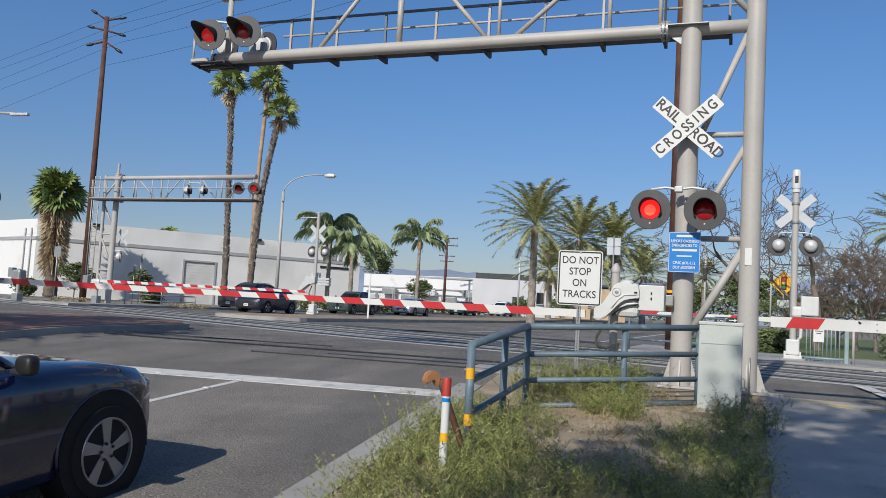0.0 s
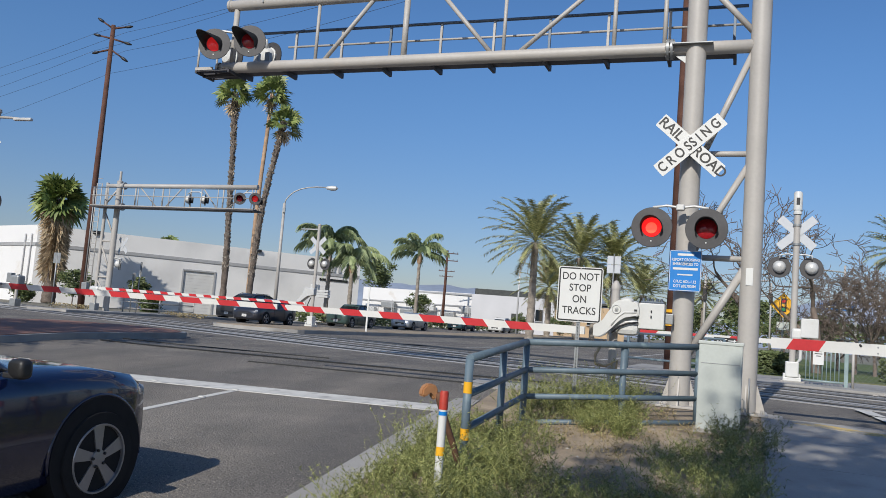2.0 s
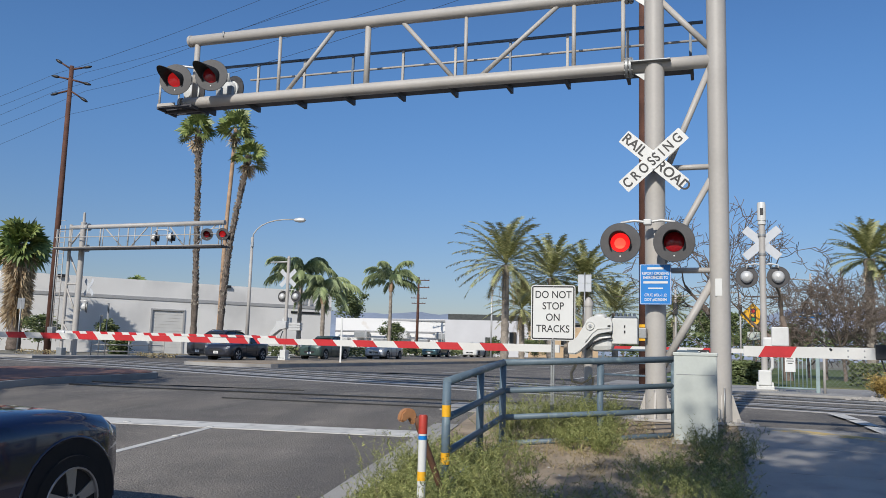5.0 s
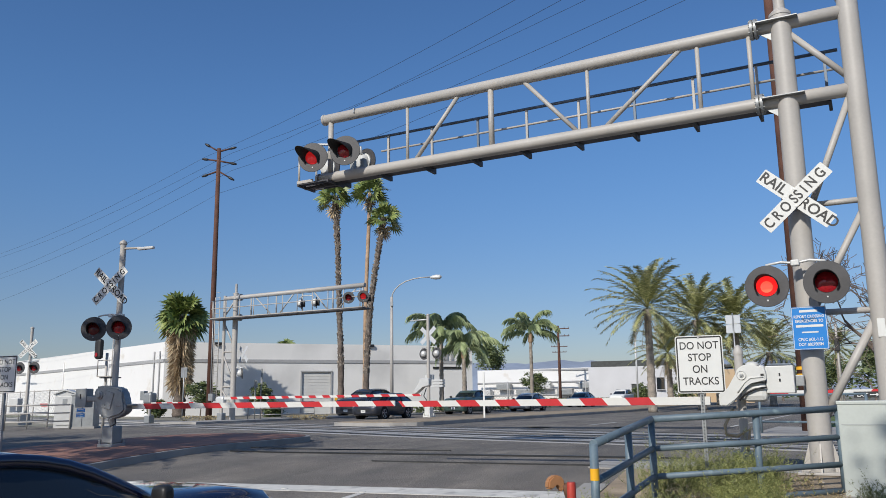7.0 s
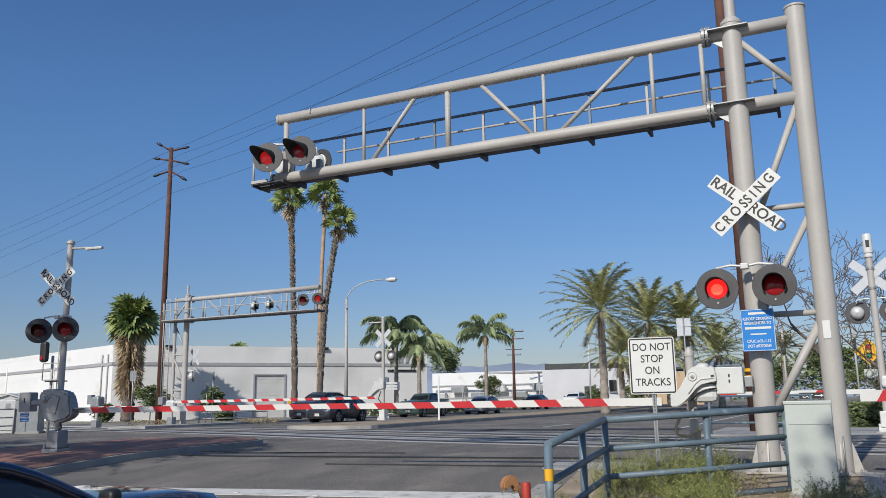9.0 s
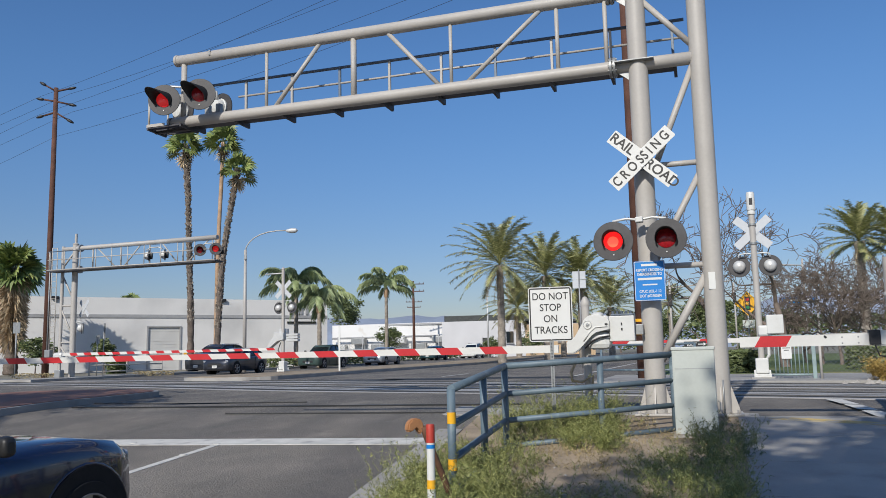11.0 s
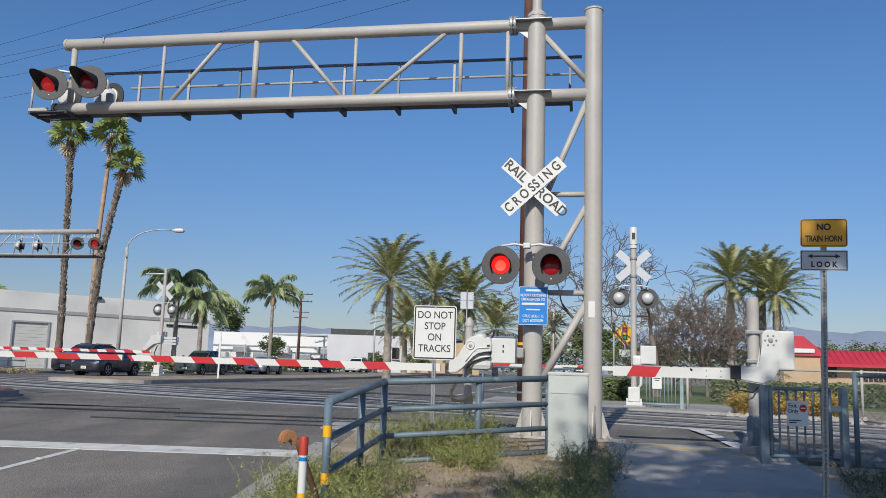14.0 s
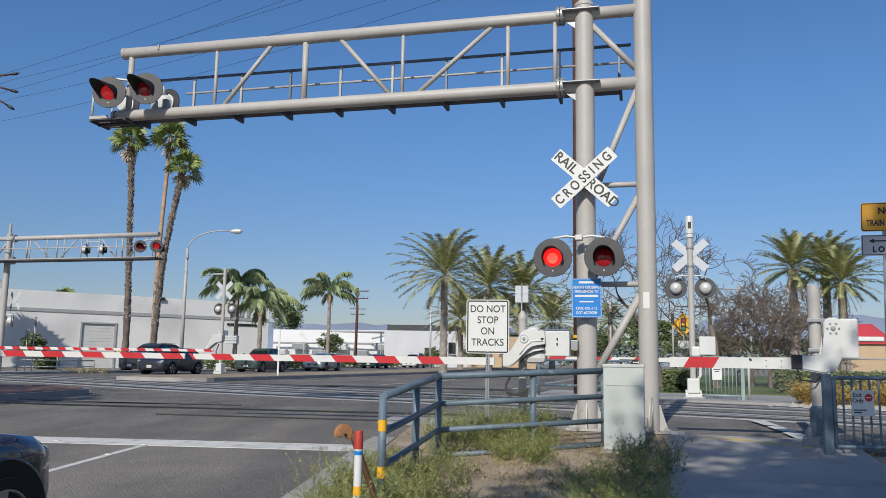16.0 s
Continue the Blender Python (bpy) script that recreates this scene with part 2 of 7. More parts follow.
def tube(bm, pts, rad, n=10, cap=True):
    """A tube through pts, with one radius or one for each point."""
    pts = [Vector(p) for p in pts]
    rings = []
    u = v = None
    for i, p in enumerate(pts):
        d = (pts[min(i + 1, len(pts) - 1)] - pts[max(i - 1, 0)]).normalized()
        if u is None:
            u, v = frame_of(d)
        else:
            u = (u - d * u.dot(d)).normalized()
            v = d.cross(u).normalized()
        r = rad[i] if isinstance(rad, (list, tuple)) else rad
        rings.append([bm.verts.new(p + r * (math.cos(k * math.tau / n) * u + math.sin(k * math.tau / n) * v)) for k in range(n)])
    for a, b in zip(rings, rings[1:]):
        for k in range(n):
            f = bm.faces.new((a[k], a[(k + 1) % n], b[(k + 1) % n], b[k]))
            f.smooth = True
    if cap and n > 2:
        bm.faces.new(rings[0][::-1])
        bm.faces.new(rings[-1])


def prism(bm, poly, depth, m=None):
    """A flat outline (x, z), y from 0 to depth."""
    m = m or Matrix()
    a = [bm.verts.new(m @ Vector((x, 0, z))) for x, z in poly]
    b = [bm.verts.new(m @ Vector((x, depth, z))) for x, z in poly]
    n = len(poly)
    bm.faces.new(a)
    bm.faces.new(b[::-1])
    for k in range(n):
        bm.faces.new((a[k], b[k], b[(k + 1) % n], a[(k + 1) % n]))


def rounded(w, h, r, n=4):
    """Outline of a w x h plate with rounded corners about the origin, in (x, z)."""
    out = []
    for cx, cz, a0 in ((w / 2 - r, h / 2 - r, 0), (-w / 2 + r, h / 2 - r, 90), (-w / 2 + r, -h / 2 + r, 180), (w / 2 - r, -h / 2 + r, 270)):
        for k in range(n + 1):
            a = radians(a0 + 90 * k / n)
            out.append((cx + r * math.cos(a), cz + r * math.sin(a)))
    return out


def lathe(bm, prof, axis=(0, 0, 1), at=(0, 0, 0), n=24):
    """Turns (radius, along) about an axis."""
    d = Vector(axis).normalized()
    u, v = frame_of(d)
    rings = []
    for r, s in prof:
        rings.append([bm.verts.new(Vector(at) + d * s + max(r, 1e-4) * (math.cos(k * math.tau / n) * u + math.sin(k * math.tau / n) * v)) for k in range(n)])
    for a, b in zip(rings, rings[1:]):
        for k in range(n):
            f = bm.faces.new((a[k], a[(k + 1) % n], b[(k + 1) % n], b[k]))
            f.smooth = True
    for i in range(1, len(prof) - 1):
        (r0, s0), (r1, s1), (r2, s2) = prof[i - 1], prof[i], prof[i + 1]
        turn = abs(math.atan2((r1 - r0) * (s2 - s1) - (s1 - s0) * (r2 - r1), (r1 - r0) * (r2 - r1) + (s1 - s0) * (s2 - s1)))
        if turn > 0.6:
            for k in range(n):
                bm.edges.get((rings[i][k], rings[i][(k + 1) % n])).smooth = False


def link(name, bm, material, parent=None, label="", smooth=None):
    bmesh.ops.recalc_face_normals(bm, faces=bm.faces)
    me = bpy.data.meshes.new(name)
    bm.to_mesh(me)
    bm.free()
    me.materials.append(material)
    ob = new(name, me)
    if parent:
        ob.parent = parent
    if label:
        ob["label"] = label
    return ob


def part(name, bm, material, parent, label=""):
    return link(name, bm, M[material], parent, label)


def thing(name, m, label, category, group=""):
    ob = new(name)
    ob.empty_display_size = 0.2
    ob.matrix_basis = m
    return tagged(ob, label, category, group)


def one(fn, *a, **k):
    """A bmesh filled by one helper call."""
    bm = bmesh.new()
    fn(bm, *a, **k)
    return bm


def writing(text, size, parent, m, material="black", name="lettering", bold=0.0, wide=1.0):
    """Lettering in the built-in font, lying in the xz plane and facing -y, centred."""
    cu = bpy.data.curves.new(name, "FONT")
    cu.body, cu.size, cu.align_x, cu.align_y = text, size, "CENTER", "CENTER"
    cu.extrude, cu.offset = 0.001, bold
    tmp = bpy.data.objects.new(name, cu)
    me = bpy.data.meshes.new_from_object(tmp)
    bpy.data.objects.remove(tmp)
    me.transform(m @ Euler((radians(90), 0, 0)).to_matrix().to_4x4() @ Matrix.Diagonal((wide, 1, 1, 1)))
    me.materials.clear()
    me.materials.append(M[material])
    ob = new(name, me)
    ob.parent = parent
    return ob


def bars(parent, m, widths, h, material, name="bar"):
    """Rows of plain bars in place of writing."""
    for k, (x, z, w) in enumerate(widths):
        part(name, one(box, m @ Vector((x, -0.001, z)), (w, 0.002, h)), material, parent)


# ---- the lie of the land ----
def gz(x, y):
    """Height of the ground: it climbs to the tracks and lies nearly level beyond."""
    if y < 2.5:
        z = 0.175 - 0.02 * min(1, (2.5 - y) / 3) * 2
    elif y < 12.5:
        z = 0.07 * y
    elif y < 16:
        s = (y - 12.5) / 3.5
        z = 0.875 + 0.125 * (2 * s - s * s)
    elif y < 42:
        z = 1.0
    else:
        z = 1.0 + 0.2 * min(1, max(0, y - 60) / 25)
    if x < -3.6 and y < 24:
        z += 0.011 * max(-9, x + 3.6) * min(1, (24 - y) / 8)
    return z


def steps(a, b, d):
    n = max(1, round((b - a) / d))
    return [a + (b - a) * k / n for k in range(n + 1)]


def slab(name, xs, ys, off, material, depth=0.2, skew=0.0, parent=None, lean=0.0):
    """A sheet that follows the land, off above it, with a rim of some depth. skew: y gained for each metre to the left.
    lean: how much of the kerb line's slant the sheet's left side takes over; the right side stays put, unless it is all kerb."""
    bm = bmesh.new()
    def across(x, y):
        share = 1 if lean > 1 else lean * (xs[-1] - x) / (xs[-1] - xs[0])
        return x - share * 0.105 * (max(0.0, y) - 5.7)
    g = [[bm.verts.new((across(x, y), y - skew * x, gz(x, y - skew * x) + off)) for x in xs] for y in ys]
    for j in range(len(ys) - 1):
        for i in range(len(xs) - 1):
            bm.faces.new((g[j][i], g[j][i + 1], g[j + 1][i + 1], g[j + 1][i]))
    rim = [e for e in bm.edges if e.is_boundary]
    r = bmesh.ops.extrude_edge_only(bm, edges=rim)
    for v in r["geom"]:
        if isinstance(v, bmesh.types.BMVert):
            v.co.z -= depth
    return link(name, bm, M[material], parent)


# ---- ground, road, tracks ----
TRACK = 0.36          # y gained by the tracks for each metre to the left


def spread(near, far, d):
    """Coordinates close together near the middle and far apart at the ends."""
    a = steps(-near, near, d)
    out, s = [], d
    x = near
    while x < far:
        s *= 1.6
        x += s
        out.append(x)
    return [-v for v in out[::-1]] + a + out


bm = bmesh.new()
gx, gy = spread(48, 1800, 3.0), spread(60, 1800, 2.5)
gv = [[bm.verts.new((x, y, gz(x, y) - 0.07)) for x in gx] for y in gy]
for j in range(len(gy) - 1):
    for i in range(len(gx) - 1):
        bm.faces.new((gv[j][i], gv[j][i + 1], gv[j + 1][i + 1], gv[j + 1][i]))
tagged(link("ground", bm, M["land"]), "dry open ground reaching to the horizon", "ground", kind="structure")
tagged(slab("road", steps(-33, -2.9, 1.0), steps(-30, 160, 0.5), 0, "asphalt"), "worn grey asphalt road climbing to the tracks", "road", kind="structure")
tagged(slab("road", steps(-3.6, 6.5, 0.8), steps(13.2, 23.0, 0.6), -0.004, "asphalt", skew=TRACK), "grey asphalt footway across the railway tracks", "road", kind="structure")
tagged(slab("road", steps(-60, -33, 3), steps(10.0, 22.0, 1.0), -0.004, "asphalt", skew=0.12), "grey asphalt at the far side of the crossing", "road", kind="structure")
tagged(slab("verge", steps(-3.02, 0.2, 0.35), steps(-8, 12.9, 0.4), 0.03, "dirt", lean=1.0), "dry dirt verge between kerb and path", "verge", kind="structure")
tagged(slab("kerb", [-3.38, -3.34, -3.06, -3.02], steps(-25, 11.4, 0.5), 0.045, "concrete", lean=2.0), "pale concrete kerb along the road", "kerb", kind="structure")
tagged(slab("verge", steps(2.72, 9, 1.0), steps(-8, 11.6, 0.5), 0.02, "dirt"), "bare dirt beside the path", "verge", kind="structure")
walkway = tagged(slab("pavement", steps(0.2, 2.72, 0.6), steps(-8, 12.9, 0.5), 0.02, "concrete"), "pale concrete path with scored joints", "pavement", kind="structure")
for k, y in enumerate(steps(-6, 12.6, 1.55)[:-1]):
    slab("paving_slab", steps(0.21, 2.71, 0.62), steps(y + 0.006, y + 1.544, 0.5), 0.05, "concrete", 0.03, parent=walkway)
tagged(slab("pavement", steps(-4.5, 0.5, 0.6), steps(12.2, 13.3, 0.5), 0.02, "concrete", skew=0.2), "concrete pad round the signal mast", "pavement", kind="structure")
tagged(slab("pavement", steps(-3.4, 6.5, 0.8), steps(22.6, 28.4, 0.8), 0.05, "concrete", skew=0.1), "pale concrete landing beyond the tracks", "pavement", kind="structure")
tagged(slab("lawn", steps(-2.6, 60, 4), steps(28.4, 75, 3), 0.06, "lawn"), "mown green lawn beyond the crossing", "lawn", kind="structure")
tagged(slab("verge", steps(6.5, 40, 2), steps(12, 28, 1.5), 0.03, "dirt"), "stony dirt beside the railway", "verge", kind="structure")
tagged(slab("pavement", steps(-33, -30.5, 0.8), steps(30, 60, 2), 0.12, "concrete"), "pale concrete pavement across the road", "pavement", kind="structure")

# tracks: concrete crossing panels with two rails each
for n, y0 in enumerate((17.7, 21.5)):
    crossing = tagged(slab("track", steps(-70, 45, 1.2), [y0 - 1.35, y0, y0 + 1.35], 0.006, "panel", 0.1, TRACK), "grey concrete crossing panels with steel rails", "railway track", kind="structure")
    for dy in (-1.02, 0.0, 1.02):
        slab("panel_joint", steps(-34, 7, 1.5), [y0 + dy - 0.02, y0 + dy + 0.02], 0.011, "tar", 0.02, TRACK, crossing)
    for dy in (-0.76, 0.76):
        slab("rail", steps(-70, 45, 1.5), [y0 + dy - 0.036, y0 + dy + 0.036], 0.03, "rail", 0.1, TRACK, crossing)
    for dy in (-0.62, 0.62, -0.9, 0.9):
        slab("flangeway", steps(-70, 45, 1.5), [y0 + dy - 0.09, y0 + dy + 0.09], 0.012, "tar", 0.02, TRACK, crossing)

# painted lines
tagged(slab("stop_line", steps(-12.6, -3.72, 0.7), [10.56, 10.8, 11.04], 0.008, "line", 0.01, -0.035), "worn white stop line across the lanes", "road marking", kind="structure")
tagged(slab("lane_line", [-7.13, -7.01], steps(-12, 10.45, 0.6), 0.006, "line", 0.01), "white lane line on the asphalt", "road marking", kind="structure")
# one thin black strip, slightly skewed across the lanes
tagged(slab("tar_seam", steps(-14.0, -3.3, 0.3), [14.335, 14.37, 14.405], 0.03, "black", 0.03, 0.04), "thin black line across the road", "road marking", kind="structure")
for k, (x0, x1, y0, w) in enumerate(((-9.0, -3.9, 13.2, 0.022), (-15.5, -8.5, 15.35, 0.03))):
    tagged(slab("tar_seam", steps(x0, x1, 0.3), [y0 - w / 2, y0 + w / 2], 0.024, "tar", 0.024, 0.03 + 0.02 * k), "thin dark crack seal across the worn asphalt", "road marking", "crack seals", "structure")
for k in range(8):
    tagged(slab("lane_line", [-10.6, -10.48], steps(31 + 9 * k, 34.5 + 9 * k, 1.2), 0.006, "line", 0.01), "dashed white lane line beyond the tracks", "road marking", "lane dashes", "structure")
tagged(slab("lane_line", [-5.1, -4.98], steps(30, 120, 2), 0.006, "line", 0.01), "white edge line beyond the tracks", "road marking", kind="structure")
# three staggered dark oblongs laid on the asphalt
for k in range(3):
    tagged(slab("road_patch", steps(-15 + 3.1 * k, -11 + 3.1 * k, 1), steps(25.6 + 0.7 * k, 27.2 + 0.7 * k, 0.8), 0.005, "tar", 0.01, 0.1), "dark oblong on the asphalt beyond the tracks", "road patch", kind="structure")
tagged(slab("path_marking", steps(0.6, 2.1, 0.3), [12.62, 12.86], 0.056, "yline", 0.01, 0.36), "worn yellow stripe across the path", "road marking", kind="structure")
for y0, y1 in ((12.75, 13.5), (13.62, 14.3), (14.4, 15.3)):
    bm = bmesh.new()
    q = [bm.verts.new((x - 0.16 * (y - 12.7) + 0.35, y, gz(x, y) + 0.03)) for x, y in ((1.72, y0), (1.96, y0 - 0.1), (1.96, y1 - 0.1), (1.72, y1))]
    bm.faces.new(q)
    tagged(link("path_marking", bm, M["line"]), "worn white stripe along the path", "road marking", "path dashes", "structure")

for k, (x, y) in enumerate(((-7.07, 9.55), (-7.08, 10.35), (-8.6, 10.4))):
    mk = one(lathe, [(0.055, 0), (0.05, 0.012), (0.0, 0.02)], (0, 0, 1), (x, y, gz(x, y) + 0.006), 12)
    tagged(link("road_stud", mk, M["line"]), "pale round road stud on the lane line", "road stud", "road studs")


def island(name, x0, x1, y0, y1, nose, label, top):
    """A kerbed island with a rounded nose at one end."""
    cx, w = (x0 + x1) / 2, (x1 - x0) / 2
    end = y1 if nose > 0 else y0

    def sheet(inset, up, depth):
        bm = bmesh.new()
        ys = [v for v in steps(y0, y1, 0.8)]
        tipy = [end + nose * (w * 0.55 - inset) * math.sin(radians(a)) for a in (18, 36, 54, 70, 82, 89)]
        ys = ys + tipy if nose > 0 else tipy[::-1] + ys
        rows = []
        for y in ys:
            past = (y - end) * nose
            h = (w - inset) * (math.sqrt(max(0.0, 1 - (past / (w * 0.55 - inset)) ** 2)) if past > 0 else 1)
            rows.append([bm.verts.new((cx + h * k / 4, y, gz(cx + h * k / 4, y) + up)) for k in range(-4, 5)])
        for a, b in zip(rows, rows[1:]):
            for k in range(8):
                bm.faces.new((a[k], a[k + 1], b[k + 1], b[k]))
        r = bmesh.ops.extrude_edge_only(bm, edges=[e for e in bm.edges if e.is_boundary])
        for v in r["geom"]:
            if isinstance(v, bmesh.types.BMVert):
                v.co.z -= depth
        return bm
    base = tagged(link(name, sheet(0, 0.15, 0.3), M["concrete"]), label, "traffic island", kind="structure")
    link("island_top", sheet(0.14, 0.165, 0.05), M[top], base)
    return base


near_island = island("island_1", -19.6, -14.4, 2.0, 18.2, 1, "kerbed median island paved in red brick", "paver")
island("island_2", -21.6, -17.2, 29.6, 130, -1, "kerbed dirt median island beyond the tracks", "dirt")


# ---- railway signals ----
def light_unit(parent, x, y, z, lens="redlens", back="visor", aim=0.0, long=1.0, skew=0.0):
    """A flashing light with its black disc, lens, hood and housing, facing -y, turned by aim degrees."""
    m = pose(x, y, z, 0, 0, aim)
    bm = one(lathe, [(0.0, 0.012), (0.30, 0.012), (0.305, 0.0), (0.30, -0.012), (0.15, -0.014), (0.15, -0.02)], (0, 1, 0), (0, 0, 0), 40)
    bm.transform(m)
    disc = part("signal_disc", bm, "disc", parent)
    bm = one(lathe, [(0.0, -0.045), (0.09, -0.035), (0.148, -0.012)], (0, 1, 0), (0, 0, 0), 28)
    bm.transform(m)
    part("lens", bm, lens, disc, "lit red lens" if lens in ("redlit", "redglow") else "red lens")
    bm = bmesh.new()
    n = 22
    for s in (0, 1):
        r = 0.155 + 0.008 * s
        ring = []
        for k in range(n + 1):
            a = radians(-38 + 256 * k / n)
            reach = 0.10 + 0.22 * max(0.0, math.sin(a)) if math.sin(a) > 0 else 0.10 + 0.09 * math.sin(a)
            ring.append((bm.verts.new((r * math.cos(a), 0, r * math.sin(a))), bm.verts.new((r * 1.02 * math.cos(a) + skew * reach * long, -reach * long, r * 1.02 * math.sin(a) - 0.02))))
        for p, q in zip(ring, ring[1:]):
            f = bm.faces.new((p[0], q[0], q[1], p[1]))
            f.smooth = True
        if s:
            for p, q in ((keep, ring),):
                for k in range(n):
                    bm.faces.new((p[k][1], p[k + 1][1], q[k + 1][1], q[k][1]))
        keep = ring
    bm.transform(m)
    part("hood", bm, "visor", disc, "black hood")
    if lens == "redlit":
        bm = one(lathe, [(0.0, -0.05), (0.05, -0.048), (0.085, -0.042)], (0, 1, 0), (0, 0, -0.015), 20)
        bm.transform(m)
        part("lamp", bm, "hot", disc, "glowing lamp behind the lens")
    bm = one(lathe, [(0.17, 0.012), (0.175, 0.06), (0.15, 0.12), (0.10, 0.17), (0.0, 0.19)], (0, 1, 0), (0, 0, 0), 24)
    bm.transform(m)
    part("housing", bm, back, disc)
    bm = bmesh.new()
    box(bm, (0, -0.016, -0.21), (0.022, 0.01, 0.022), 0.003)
    bm.transform(m)
    part("bolt", bm, "alu", disc)
    return disc


def crossbuck(parent, x, y, z, text=True, turn=0.0, size=1.0, ang=42.0):
    """Two crossed blades, lettered on the face towards -y."""
    m = pose(x, y, z, 0, 0, turn) @ Matrix.Scale(size, 4)
    for s in (1, -1):
        b = m @ pose(0, -0.016 if s < 0 else 0.0, 0, 0, s * ang, 0)
        blade = part("blade", one(prism, rounded(1.22, 0.229, 0.012, 2), 0.006, b), "white" if text else "dullwhite", parent, "white blade lettered in black" if text else "plain white blade back")
        if text:
            for word, off in ((("RAIL", -0.385), ("ROAD", 0.39)) if s > 0 else (("CROS", -0.285), ("SING", 0.285))):
                writing(" ".join(word) if s < 0 else word, 0.215, blade, b @ pose(off, -0.002, 0), "black", bold=0.004, wide=0.80 if s < 0 else 1.0)
    for dz in (0.13, -0.13):
        part("bolt", one(lathe, [(0.02, 0), (0.018, -0.012), (0, -0.014)], (0, 1, 0), m @ Vector((0, -0.012, dz)), 10), "alu", parent)


def light_pair(parent, x, y, z, gap, lens=("redlens", "redlens"), back="visor", r=0.02, aim=0.0):
    """Two lights side by side on a cross pipe."""
    bm = bmesh.new()
    tube(bm, [(x - gap / 2, y + 0.16, z + 0.24), (x - gap / 2, y + 0.14, z + 0.33), (x - gap / 4, y + 0.16, z + 0.36), (x, y + 0.16, z + 0.33), (x + gap / 4, y + 0.16, z + 0.36), (x + gap / 2, y + 0.14, z + 0.33), (x + gap / 2, y + 0.16, z + 0.24)], r, 8)
    box(bm, (x, y + 0.15, z + 0.33), (0.12, 0.12, 0.09), 0.015)
    part("cross_pipe", bm, "alu", parent)
    light_unit(parent, x - gap / 2, y, z, lens[0], back, aim)
    light_unit(parent, x + gap / 2, y, z, lens[1], back, aim)


def gate_arm(parent, x0, x1, y, z, pitch, h0=0.15, h1=0.11, lean=1, off=0.62, duty=0.5):
    """A tapered white arm from x0 to x1 with slanted red stripes a pitch apart."""
    bm = bmesh.new()
    L = x1 - x0
    for a, b in (((x0, h0), (x1, h1)),):
        prism(bm, [(a[0], z - a[1] / 2), (b[0], z - b[1] / 2), (b[0], z + b[1] / 2), (a[0], z + a[1] / 2)], 0.05, pose(0, y, 0))
    arm = part("gate_arm", bm, "gatewhite", parent, "white gate arm with red stripes")
    way = 1 if L > 0 else -1
    for k in range(int(abs(L) / pitch) + 1):
        a = x0 + way * pitch * (k + off)
        w = pitch * duty
        w = way * min(w, abs(x1 - a) - 0.01)
        if (x1 - a) * way < 0.04:
            break
        hh = (h0 + (h1 - h0) * (a - x0) / L) / 2 + 0.001
        s = 0.10 * lean
        part("red_stripe", one(prism, [(a, z - hh), (a + w, z - hh), (a + w - s, z + hh), (a - s, z + hh)], 0.056, pose(0, y - 0.003, 0)), "gatered", arm, "red stripe")
    return arm


def post(parent, x, y, z0, z1, r, material="galv", n=20, name="post"):
    return part(name, one(lathe, [(0, z0), (r, z0), (r, z1), (0.0, z1 + 0.01)], (0, 0, 1), (x, y, 0), n), material, parent)


def sign_plate(parent, w, h, r, m, face="white", border="black", inset=0.014, name="sign_plate", width=0.012, lift=0.003):
    p = part(name, one(prism, rounded(w, h, r), 0.004, m), face, parent)
    if border:
        bm = bmesh.new()
        o, i = rounded(w - 2 * inset, h - 2 * inset, r * 0.8), rounded(w - 2 * inset - 2 * width, h - 2 * inset - 2 * width, max(0.004, r * 0.8 - width))
        a = [bm.verts.new(m @ Vector((x, -lift, z))) for x, z in o]
        b = [bm.verts.new(m @ Vector((x, -lift, z))) for x, z in i]
        for k in range(len(a)):
            bm.faces.new((a[k], a[(k + 1) % len(a)], b[(k + 1) % len(a)], b[k]))
        part("border", bm, border, p)
    return p


def channel_post(parent, x, y, z0, z1, w=0.06, material="steel"):
    """A perforated square sign post: two cheeks and a front web with holes along it."""
    bm = bmesh.new()
    box(bm, (x - w / 2 + 0.003, y, (z0 + z1) / 2), (0.006, w, z1 - z0))
    box(bm, (x + w / 2 - 0.003, y, (z0 + z1) / 2), (0.006, w, z1 - z0))
    box(bm, (x, y + w / 2 - 0.003, (z0 + z1) / 2), (w, 0.006, z1 - z0))
    for s in (-1, 1):
        box(bm, (x + s * w * 0.33, y - w / 2 + 0.002, (z0 + z1) / 2), (w * 0.34, 0.006, z1 - z0))
    k = z0 + 0.02
    while k < z1:
        box(bm, (x, y - w / 2 + 0.002, k), (w * 0.36, 0.006, 0.022))
        k += 0.045
    part("post", bm, material, parent, "perforated square steel post")


# the near cantilever: mast, brace mast, two chords with web members, walkway
GX, GY = -0.97, 13.0
g0 = gz(GX, GY)
gantry = thing("signal_gantry", pose(GX, GY, 0, 0, 0, 0.6), "grey steel cantilever gantry with warning lights over the road", "signal gantry", "gantries")


